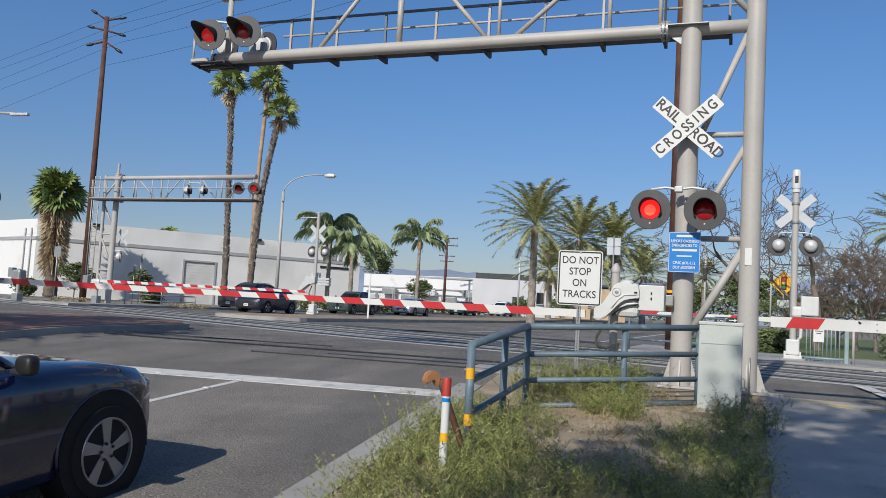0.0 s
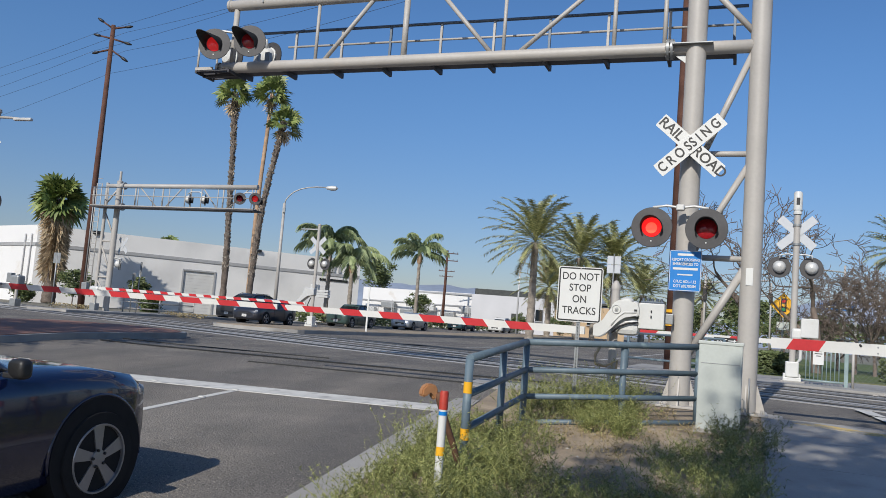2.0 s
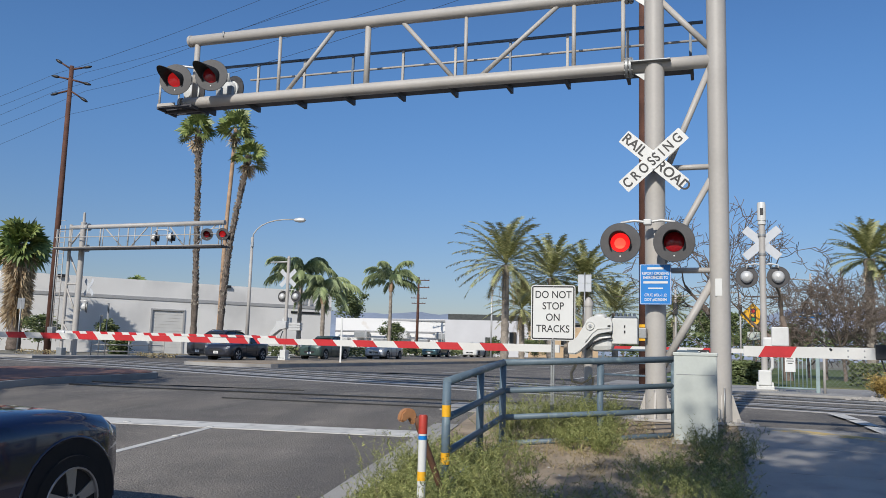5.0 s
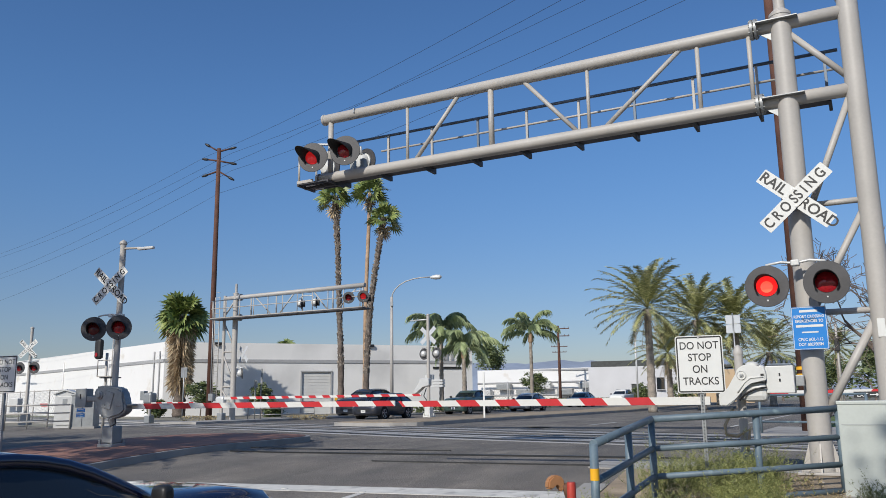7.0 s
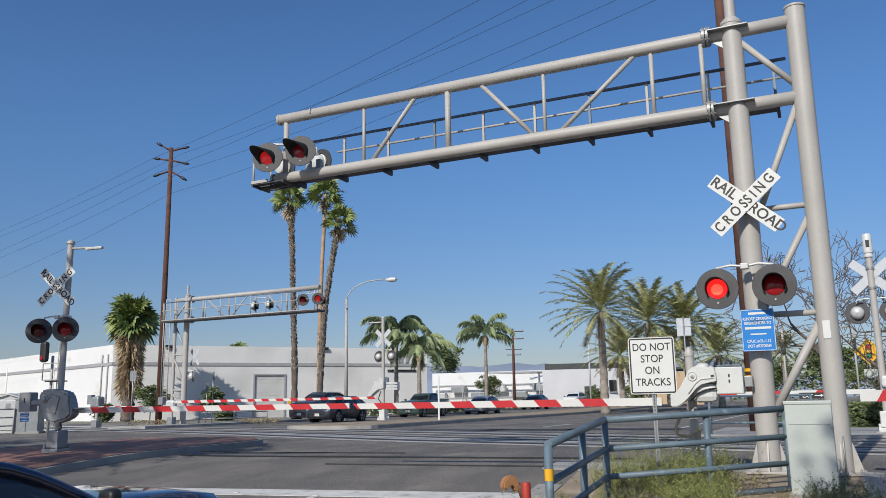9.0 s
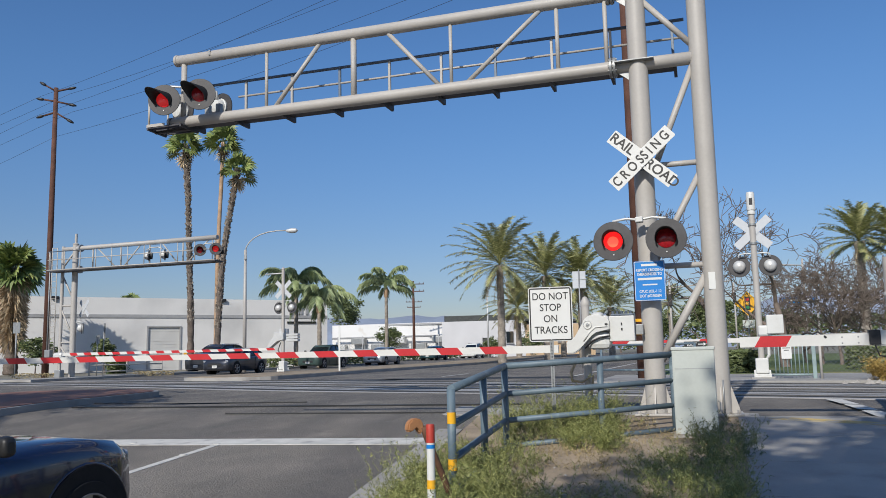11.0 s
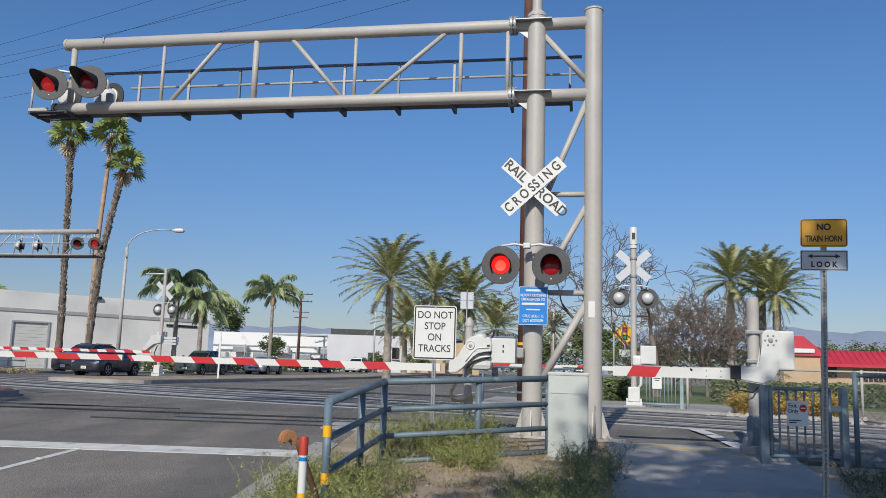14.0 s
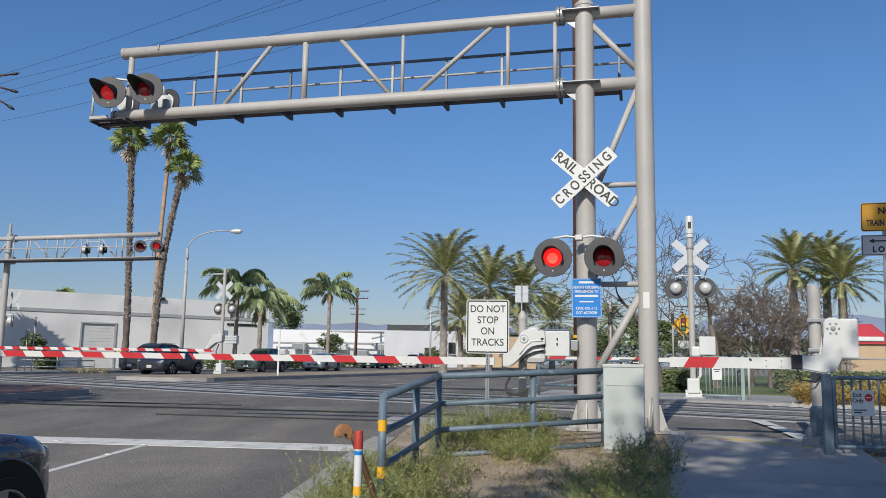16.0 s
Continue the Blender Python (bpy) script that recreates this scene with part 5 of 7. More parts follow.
pipe_rail([(-32.2, 35.6), (-30.6, 39.6)], "grey steel pipe railing beside the far gantry", 1.0)
pipe_rail([(-33.4, 21.85), (-31.95, 23.95)], "grey steel pipe railing beyond the median", 1.1)
pipe_rail([(-33.4, 21.85), (-35.8, 25.6)], "grey steel pipe railing by the white cabinet", 1.1)
pipe_rail([(-3.2, 23.6), (-0.6, 22.7)], "pale blue pipe railing beyond the tracks", 1.05, mate="railblue")

bung = thing("cabinet", pose(-33.5, 24.8, gz(-33.5, 24.8), 0, 0, 35), "white steel equipment cabinet with a shallow gable", "cabinet")
bm = bmesh.new()
prism(bm, [(-0.45, 0), (0.45, 0), (0.45, 1.55), (0, 1.68), (-0.45, 1.55)], 0.8)
part("body", bm, "alu", bung)
part("door", one(box, (0.0, -0.02, 0.78), (0.7, 0.03, 1.3), 0.01), "alu", bung)
part("vent", one(box, (0, -0.04, 1.2), (0.2, 0.012, 0.22), 0.004), "steel", bung)
part("handle", one(box, (0.26, -0.05, 0.8), (0.03, 0.03, 0.16), 0.008), "steel", bung)
part("eave", one(prism, [(-0.52, 1.52), (0, 1.69), (0.52, 1.52), (0.52, 1.58), (0, 1.75), (-0.52, 1.58)], 0.95, pose(0, -0.08, 0)), "alu", bung)
grey = thing("cabinet", pose(-31.6, 24.3, gz(-31.6, 24.3), 0, 0, 35), "pale grey square equipment cabinet with a blue notice", "cabinet")
part("body", one(box, (0, 0.4, 0.72), (1.0, 0.8, 1.44), 0.02), "steel", grey)
part("plinth", one(box, (0, 0.4, 0.04), (1.1, 0.9, 0.1), 0.01), "concrete", grey)
part("lid", one(box, (0, 0.4, 1.46), (1.06, 0.86, 0.05), 0.01), "steel", grey)
for s in (-1, 1):
    part("door", one(box, (s * 0.245, -0.012, 0.72), (0.46, 0.025, 1.3), 0.006), "steel", grey)

sy = thing("road_sign", at_ground(-39.5, 23.5, 0.0, 40), "small yellow and white notice on a thin post", "road sign", "rectangular signs")
part("post", one(tube, [(0, 0.03, 0), (0, 0.03, 2.85)], 0.03, 8), "steel", sy)
plate = part("sign_plate", one(box, (0, 0, 2.65), (0.42, 0.01, 0.42), 0.004), "yellow", sy)
for z in (0.08, -0.02, -0.11):
    part("bar", one(box, (0, -0.008, 2.65 + z), (0.26, 0.004, 0.04)), "black", plate)
part("sign_plate", one(box, (0, 0, 2.25), (0.42, 0.01, 0.3), 0.004), "white", sy)
for x, y, h, w, hh in ((-31.6, 36.0, 2.84, 0.3, 0.9), (-31.85, 35.8, 2.2, 0.55, 0.45)):
    t = thing("road_sign", at_ground(x, y, 0.1, 150), "dark sign back on a thin post by the gantry", "road sign", "rectangular signs")
    part("post", one(tube, [(0, 0.03, 0), (0, 0.03, h)], 0.03, 8), "steel", t)
    part("sign_plate", one(box, (0, 0, h - hh / 2), (w, 0.015, hh), 0.004), "steel", t)

# signal mast with ladder behind the median signal
sm = thing("rail_signal", pose(-30.6, 24.6, gz(-30.6, 24.6)), "slim railway signal mast with ladder and hooded lamp", "rail signal")
part("mast", one(tube, [(0, 0, 0), (0, 0, 3.3)], 0.06, 10), "galv", sm)
part("cage", one(tube, [(-0.2, -0.3, 2.25), (0.75, -0.3, 2.25), (0.75, -0.3, 2.95), (-0.2, -0.3, 2.95), (-0.2, -0.3, 2.25)], 0.025, 6), "galv", sm)
bm = bmesh.new()
for x in (0.35, 0.75):
    tube(bm, [(x, 0, 0.3), (x, 0, 4.5)], 0.025, 6)
for k in range(12):
    tube(bm, [(0.35, 0, 0.5 + 0.32 * k), (0.75, 0, 0.5 + 0.32 * k)], 0.014, 5)
part("ladder", bm, "galv", sm)
part("lamp_head", one(box, (-0.05, -0.4, 3.45), (0.42, 0.25, 0.9), 0.12), "visor", sm, "black hooded signal head")
part("lens", one(lathe, [(0, -0.02), (0.09, -0.02), (0.09, 0)], (0, 1, 0), (-0.05, -0.53, 3.2), 14), "redlens", sm)
part("platform", one(box, (0.3, 0, 2.2), (0.8, 0.5, 0.05)), "grating", sm)
part("number_plate", one(box, (-0.1, -0.08, 1.75), (0.5, 0.02, 0.16)), "black", sm)


# ---- wires and poles ----
def pole(x, y, h, r0, r1, label, arms=(), turn=0.0, lean=0.0, name="utility_pole", bands=False):
    t = thing(name, pose(x, y, gz(x, y), 0, lean, turn), label, "utility pole", "utility poles")
    part("shaft", one(tube, [(0, 0, -0.1), (0, 0, h / 2), (0, 0, h)], [r0, (r0 + r1) / 2, r1], 14), "wood", t)
    for z, w in arms:
        a = part("crossarm", one(box, (0, 0, z), (w, 0.1, 0.12), 0.01), "wood", t)
        for s in (-1, -0.6, 0.6, 1):
            part("insulator", one(lathe, [(0.03, 0), (0.06, 0.06), (0.03, 0.1), (0.05, 0.16), (0, 0.2)], (0, 0, 1), (s * w * 0.47, 0, z + 0.06), 8), "steel", a)
    if bands:
        for z in (1.35, 1.55, 1.75):
            part("band", one(lathe, [(r0, z), (r0 + 0.012, z), (r0 + 0.012, z + 0.09), (r0, z + 0.09)], (0, 0, 1), (0, 0, 0), 14), "yellow", t, "yellow reflective band")
    return t


tall = pole(-35.15, 35.55, 16.55, 0.19, 0.12, "tall dark wooden utility pole with angled crossarms", (), 0, 0)
for z, tips in ((16.35, ((-0.85, 0.55), (1.1, 0.2))), (15.75, ((-1.05, 0.2), (1.15, -0.3))), (15.1, ((-1.0, -0.3), (1.0, -0.65)))):
    for dx, dz in tips:
        y = -0.35 if dx < 0 else 0.35
        a = part("crossarm", one(tube, [(0, 0, z), (dx * 0.62, y * 0.62, z + dz * 0.62)], [0.06, 0.05], 6), "wood", tall)
        part("insulator", one(tube, [(dx * 0.6, y * 0.6, z + dz * 0.6), (dx * 0.72, y * 0.72, z + dz * 0.72), (dx * 0.86, y * 0.86, z + dz * 0.86), (dx, y, z + dz)], [0.05, 0.085, 0.085, 0.04], 8), "plastic", a, "dark insulator")
pole(-2.17, 25.4, 18.5, 0.20, 0.16, "dark wooden utility pole with yellow bands behind the mast", bands=True)
pole(-89.6, 50.7, 16.2, 0.24, 0.15, "distant wooden utility pole with three crossarms", ((15.9, 5.4), (13.3, 5.4), (10.7, 5.4)), -20)
pole(-39.2, 104, 10.6, 0.22, 0.14, "distant wooden utility pole with crossarms beyond the car park", ((10.2, 3.0), (9.2, 3.0)), 20)
pole(-53.4, 142, 11, 0.22, 0.14, "far wooden utility pole with one crossarm", ((10.3, 3.0), (9.3, 2.6)), 20)
wires = thing("overhead_wire", pose(0, 0, 0), "thin dark overhead wires between the wooden poles", "overhead wire")
for k, (dz, dx) in enumerate(((15.9, -1.1), (15.8, 1.1), (14.8, -1.2), (14.7, 1.2), (13.4, 0.2))):
    a = Vector((-35.2 + dx, 35.5, gz(-35, 35) + dz + 0.25))
    for b, sag in ((Vector((-2.17 + dx * 0.5, 25.4 + dx, 1.0 + dz + 1.2)), 0.5), (Vector((-89.6 + dx, 50.7, 0.9 + dz - 1.4 * (k // 2))), 0.9)):
        pts = [a.lerp(b, s / 12) - Vector((0, 0, sag * 4 * (s / 12) * (1 - s / 12))) for s in range(13)]
        part("wire", one(tube, pts, 0.008, 5), "plastic", wires)
    b = Vector((-2.17 + dx * 0.5, 25.4 + dx, 1.0 + dz + 1.2))
    c = Vector((40 + dx, 14, 1.0 + dz))
    part("wire", one(tube, [b.lerp(c, s / 8) - Vector((0, 0, 2.4 * (s / 8) * (1 - s / 8))) for s in range(9)], 0.008, 5), "plastic", wires)


def street_lamp(x, y, h, turn, label, reach=3.2):
    t = thing("street_lamp", pose(x, y, gz(x, y), 0, 0, turn), label, "street lamp", "street lamps")
    part("pole", one(tube, [(0, 0, 0), (0, 0, h)], [0.13, 0.09], 12), "galv", t)
    part("arm", one(tube, [(0, 0, h - 0.1), (0.06, 0, h + 0.2), (0.25, 0, h + 0.5), (0.55, 0, h + 0.78), (0.95, 0, h + 1.0), (1.45, 0, h + 1.15), (2.0, 0, h + 1.23), (reach - 0.5, 0, h + 1.25)], 0.04, 8), "galv", t)
    part("lamp_head", one(lathe, [(0, 0), (0.1, 0.1), (0.17, 0.4), (0.15, 0.7), (0, 0.85)], (1, 0, 0.02), (reach - 0.6, 0, h + 1.22), 12), "alu", t, "pale lamp head")
    part("pole_box", one(box, (0.05, -0.14, h - 0.5), (0.16, 0.14, 0.3), 0.02), "steel", t)
    return t


street_lamp(-28.9, 45.6, 7.9, 20, "grey curved-arm street lamp across the road")
lp = thing("lamp_pole", pose(-26.5, 96, gz(-26, 96)), "slim white pole beside the far building", "pole")
part("shaft", one(tube, [(0, 0, 0), (0, 0, 9.5)], 0.11, 8), "alu", lp)


# ---- buildings ----
def wall_panel(bm, a, b, z0, z1, thick=0.3, hole=None):
    """An upright wall from a to b; hole: from, to, top along it."""
    a, b = Vector((*a, 0)), Vector((*b, 0))
    d = (b - a).normalized()
    n = Vector((-d.y, d.x, 0)) * thick
    L = (b - a).length
    cuts = [(0, L, z0, z1)] if not hole else [(0, hole[0], z0, z1), (hole[1], L, z0, z1), (hole[0], hole[1], hole[2], z1)]
    for s0, s1, q0, q1 in cuts:
        c = [a + d * s0, a + d * s1, a + d * s1 + n, a + d * s0 + n]
        lo = [bm.verts.new(p + Vector((0, 0, q0))) for p in c]
        hi = [bm.verts.new(p + Vector((0, 0, q1))) for p in c]
        bm.faces.new(lo[::-1])
        bm.faces.new(hi)
        for k in range(4):
            bm.faces.new((lo[k], lo[(k + 1) % 4], hi[(k + 1) % 4], hi[k]))


LC, RC = Vector((-55.4, 50.5)), Vector((-36.9, 73.3))
SC = LC + Vector((-0.955, 0.297)) * 75
DR = (RC - LC).normalized()
ND = Vector((DR.y, -DR.x))
TOP, BASE = 7.36, 0.4
whs = thing("warehouse", pose(0, 0, 0), "long white stucco warehouse with a grey band and roller door", "warehouse")
door0 = 12.1
bm = bmesh.new()
wall_panel(bm, LC, RC, BASE, TOP, 0.3, (door0, door0 + 2.75, 4.75))
front = part("wall", bm, "stucco", whs)
bm = bmesh.new()
wall_panel(bm, SC, LC, BASE, TOP, 0.3)
part("wall", bm, "stuccob", whs, "bright sunlit stucco side wall")
bm = bmesh.new()
wall_panel(bm, RC, RC + Vector((-0.7, 0.7)) * 30, BASE, TOP, 0.3)
part("wall", bm, "stucco", whs)
bm = bmesh.new()
vs = [bm.verts.new((*p, TOP - 0.4)) for p in (LC + Vector((-0.1, 0.9)), RC + Vector((-0.8, 0.1)), RC + Vector((-0.7, 0.7)) * 30, SC + Vector((10, 60)), SC + Vector((0.5, 0.9)))]
f = bm.faces.new(vs)
r = bmesh.ops.extrude_face_region(bm, geom=[f])
for v in r["geom"]:
    if isinstance(v, bmesh.types.BMVert):
        v.co.z -= 0.2
part("roof", bm, "trim", whs)
for a, b in ((LC, RC), (SC, LC)):
    d = (b - a).normalized()
    n = Vector((d.y, -d.x))
    c = (a + b) / 2 + n * 0.03
    rot = Matrix.Rotation(math.atan2(d.y, d.x), 4, "Z")
    part("band", one(box, (c.x, c.y, 5.75), ((b - a).length, 0.08, 0.28), 0, rot), "trim", whs, "grey painted band")
rot = Matrix.Rotation(math.atan2(DR.y, DR.x), 4, "Z")
dc = LC + DR * (door0 + 1.375)
shut = part("roller_door", one(box, (dc.x - ND.x * 0.12, dc.y - ND.y * 0.12, 2.6), (2.75, 0.06, 4.4), 0, rot), "shutter", whs, "pale slatted roller door")
for k in range(14):
    part("slat", one(box, (dc.x - ND.x * 0.08, dc.y - ND.y * 0.08, 0.75 + 0.29 * k), (2.7, 0.05, 0.27), 0, rot), "shutter", shut)
for s in (-1, 1):
    c = dc + DR * s * 1.43 + ND * 0.03
    part("door_frame", one(box, (c.x, c.y, 2.6), (0.14, 0.12, 4.4), 0, rot), "trim", shut)
part("door_frame", one(box, (dc.x + ND.x * 0.03, dc.y + ND.y * 0.03, 4.82), (3.0, 0.12, 0.14), 0, rot), "trim", shut)
c = dc + DR * 1.9 + ND * 0.04
part("wall_notice", one(box, (c.x, c.y, 2.35), (0.3, 0.04, 0.42), 0, rot), "yellow", whs)
for s, w in ((25.6, 0.55), (26.4, 0.55), (27.15, 0.3)):
    c = LC + DR * s + ND * 0.06
    part("bar", one(box, (c.x, c.y, 6.35), (w, 0.08, 0.72), 0, rot), "trim", whs, "grey raised number block")
c = LC + DR * 26.6 + ND * 0.06
part("bar", one(box, (c.x, c.y, 5.2), (3.0, 0.06, 0.2), 0, rot), "black", whs, "dark lettering strip")
for s in (4.5, 18.7):
    c = LC + DR * s + ND * 0.12
    part("flood_lamp", one(box, (c.x, c.y, TOP - 0.1), (0.6, 0.3, 0.25), 0.03, rot), "plastic", whs)
for s in (12, 24, 36, 50):
    d = (LC - SC).normalized()
    c = LC - d * s + Vector((d.y, -d.x)) * 0.05
    part("downpipe", one(tube, [(c.x, c.y, 0.6), (c.x, c.y, 6.6)], 0.09, 6), "stucco", whs)
for s in (0.8, 1.9):
    c = LC - (LC - SC).normalized() * s + Vector((0.02, -0.1))
    part("downpipe", one(tube, [(c.x, c.y, 0.6), (c.x, c.y, 6.6)], 0.06, 6), "trim", whs)

ws = thing("factory_building", pose(0, 0, 0), "low white industrial building behind the car park", "industrial building")
A, B = Vector((-55.5, 112)), Vector((-37.6, 112.5))
bm = bmesh.new()
wall_panel(bm, A, B, 0.4, 6.4, 0.3)
part("wall", bm, "stuccob", ws)
part("roof", one(box, (-46.5, 122, 6.2), (18, 19.5, 0.25)), "trim", ws)
for k in range(6):
    part("duct", one(box, (-54 + 3.2 * k, 111.4, 3.0 + 0.9 * (k % 2)), (2.2, 1.0, 0.9), 0.1), "steel" if k % 3 else "alu", ws)
for z in (2.6, 4.4):
    part("pipe", one(tube, [(-55, 111, z), (-38, 111.2, z)], 0.14, 8), "trim", ws)
for k in range(5):
    part("upright", one(tube, [(-54 + 4 * k, 110.9, 0.5), (-54 + 4 * k, 110.9, 4.6)], 0.1, 6), "trim", ws)
gb = thing("office_building", pose(0, 0, 0), "white flat-roofed building with a dark parapet", "office building")
bm = bmesh.new()
wall_panel(bm, (-37.2, 110), (-25.5, 112), 0.4, 6.3, 0.3, (5.8, 7.0, 3.9))
part("wall", bm, "greywall", gb)
bm = bmesh.new()
wall_panel(bm, (-25.5, 112), (-16, 113.5), 0.4, 5.6, 0.3)
part("wall", bm, "tan", gb)
part("door", one(box, (-30.9, 111.2, 2.2), (1.2, 0.1, 3.4)), "roofdark", gb)
part("parapet", one(box, (-29, 113.5, 6.7), (17, 1.2, 0.95), 0, Matrix.Rotation(0.17, 4, "Z")), "roofdark", gb, "dark sloping parapet")
part("roof", one(box, (-27, 118, 6.1), (22, 8, 0.3)), "roofdark", gb)
for x in (-27.6, -23.0, -20.5):
    wv = part("window", one(box, (x, 111.55 + (x + 27) * 0.16, 3.9), (1.0, 0.12, 1.6)), "glass", gb)
    part("window_frame", one(box, (x, 111.5 + (x + 27) * 0.16, 3.05), (1.15, 0.2, 0.12)), "trim", wv)

# red-roofed restaurant
rr = thing("restaurant", pose(29.6, 119, 1.3), "tan restaurant with a bright red metal roof and gable", "restaurant")
part("wall", one(box, (8, 8, 1.2), (28, 14, 4.0)), "tan", rr)
part("tower_wall", one(box, (-2.8, 0.3, 2.1), (5.8, 5, 4.2)), "tan", rr)
bm = bmesh.new()
prism(bm, [(-6.2, 3.9), (0.6, 3.9), (0.6, 4.2), (-2.0, 6.5), (-3.6, 6.5), (-6.2, 4.9)], 6, pose(0, -2.6, 0))
part("gable_roof", bm, "redroof", rr, "red metal gable roof")
bm = bmesh.new()
vs = [Vector(p) for p in ((0.4, -0.9, 2.9), (24, -0.9, 2.9), (24, 3.2, 4.9), (0.4, 3.2, 4.9))]
q = [bm.verts.new(v) for v in vs] + [bm.verts.new(v + Vector((0, 0.3, -0.3))) for v in vs]
for fc in ((0, 1, 2, 3), (7, 6, 5, 4), (0, 4, 5, 1), (1, 5, 6, 2), (2, 6, 7, 3), (3, 7, 4, 0)):
    bm.faces.new([q[i] for i in fc])
slope = part("roof", bm, "redroof", rr)
for k in range(30):
    x = 0.8 + 0.8 * k
    part("roof_seam", one(tube, [(x, -0.92, 2.93), (x, 3.15, 4.94)], 0.035, 4), "redroof", slope)
part("fascia", one(box, (12, -1.0, 2.75), (23.5, 0.25, 0.4)), "redroof", rr)
part("fascia", one(box, (18, -1.4, 2.4), (9, 0.9, 0.5)), "redroof", rr)
for k in range(4):
    w = part("window", one(box, (5.6 + 1.3 * k, 0.95, 1.5), (1.15, 0.1, 1.6)), "glass", rr)
    part("mullion", one(box, (5.6 + 1.3 * k, 0.88, 1.5), (0.06, 0.06, 1.6)), "white", w)
    part("mullion", one(box, (5.6 + 1.3 * k, 0.88, 1.5), (1.15, 0.06, 0.06)), "white", w)
part("window", one(box, (2.2, 0.95, 1.9), (1.5, 0.1, 1.7)), "roofdark", rr)
bm = bmesh.new()
star = [(0.8 * (1 if k % 2 == 0 else 0.45) * math.sin(k * math.pi / 5), 0.8 * (1 if k % 2 == 0 else 0.45) * math.cos(k * math.pi / 5)) for k in range(10)]
prism(bm, star, 0.1, pose(-4.7, -2.8, 4.6))
part("star", bm, "yellow", rr, "yellow star on the gable")
part("bar", one(box, (-2.3, -2.75, 4.55), (3.2, 0.12, 0.6), 0.1), "white", rr)
part("lamp", one(tube, [(14, -8, 0), (14, -8, 5.4)], 0.12, 6), "alu", rr)

# small signs beyond the crossing
ys = thing("warning_sign", at_ground(1.35, 38, 0.05), "yellow diamond sign showing a traffic light", "warning sign")
part("post", one(tube, [(0, 0.05, 0), (0, 0.05, 3.3)], 0.04, 8), "steel", ys)
p = part("sign_plate", one(prism, [(0.54, 0), (0, 0.54), (-0.54, 0), (0, -0.54)], 0.02, pose(0, 0, 2.75)), "yellow", ys)
part("symbol", one(box, (0, -0.012, 2.75), (0.24, 0.02, 0.58), 0.01), "black", p)
for z, mm in ((0.18, "gatered"), (0.0, "yellow"), (-0.18, "green")):
    part("lamp_symbol", one(lathe, [(0, -0.004), (0.075, -0.004), (0.075, 0)], (0, 1, 0), (0, -0.025, 2.75 + z), 14), mm, p)
part("lower_plate", one(box, (0, 0, 1.85), (0.5, 0.02, 0.35), 0.01), "box", ys)
bs = thing("road_sign", at_ground(-6.4, 40.5, 0.05, 4), "pair of pale sign backs on a thin post", "road sign", "rectangular signs")
part("post", one(tube, [(0, -0.03, 0), (0, -0.03, 4.9)], 0.035, 8), "steel", bs)
part("sign_plate", one(box, (0, 0, 4.6), (0.66, 0.01, 0.42), 0.004), "dullwhite", bs)
part("sign_plate", one(box, (0, 0, 4.16), (0.66, 0.01, 0.42), 0.004), "dullwhite", bs)
nb = thing("street_name_sign", at_ground(5.6, 62, 0.05), "blue street name sign with white bars on a mast", "street sign")
part("mast", one(tube, [(1.2, 0, 0), (1.2, 0, 5.2)], 0.07, 8), "galv", nb)
p = part("sign_plate", one(box, (0, 0, 4.0), (2.2, 0.03, 0.4), 0.01), "blue", nb)
part("bar", one(box, (0, -0.02, 4.0), (1.6, 0.01, 0.18)), "white", p)
for k, (x, y, h) in enumerate(((-3.5, 70, 6.5), (4.3, 66, 7), (7.6, 78, 8.5), (2.0, 90, 7.5), (-8.5, 95, 9))):
    t = thing("traffic_pole", at_ground(x, y, -0.1), "slim grey traffic signal pole in the distance", "traffic pole", "distant poles")
    part("mast", one(tube, [(0, 0, 0), (0, 0, h)], 0.09, 8), "galv", t)
    if k % 2 == 0:
        part("mast_arm", one(tube, [(0, 0, h - 0.6), (-5 if k else 5, 0, h - 0.2)], 0.06, 6), "galv", t)
    part("signal_head", one(box, (0.0, -0.2, h - 1.6), (0.35, 0.25, 1.0), 0.04), "visor", t)
lc = thing("lamp_head_sign", at_ground(-36.6, 34.9), "dark sign back on a thin post by the warehouse", "road sign")
part("post", one(tube, [(0, 0, 0), (0, 0, 3.0)], 0.04, 6), "steel", lc)
part("sign_plate", one(box, (0, 0, 2.8), (0.5, 0.02, 0.6), 0.01), "steel", lc)
dl = thing("delineator", at_ground(-17.8, 36.6, 0.15), "slim white delineator post on the median", "delineator")
part("stake", one(box, (0, 0, 1.1), (0.09, 0.03, 2.3), 0.005), "white", dl)


# ---- vehicles ----
def loft(bm, sections, closed=False):
    rings = [[bm.verts.new(p) for p in s] for s in sections]
    for a, b in zip(rings, rings[1:]):
        for k in range(len(a) - 1):
            f = bm.faces.new((a[k], a[k + 1], b[k + 1], b[k]))
            f.smooth = True
    for r in (rings[0], rings[-1]):
        try:
            bm.faces.new(r)
        except ValueError:
            pass


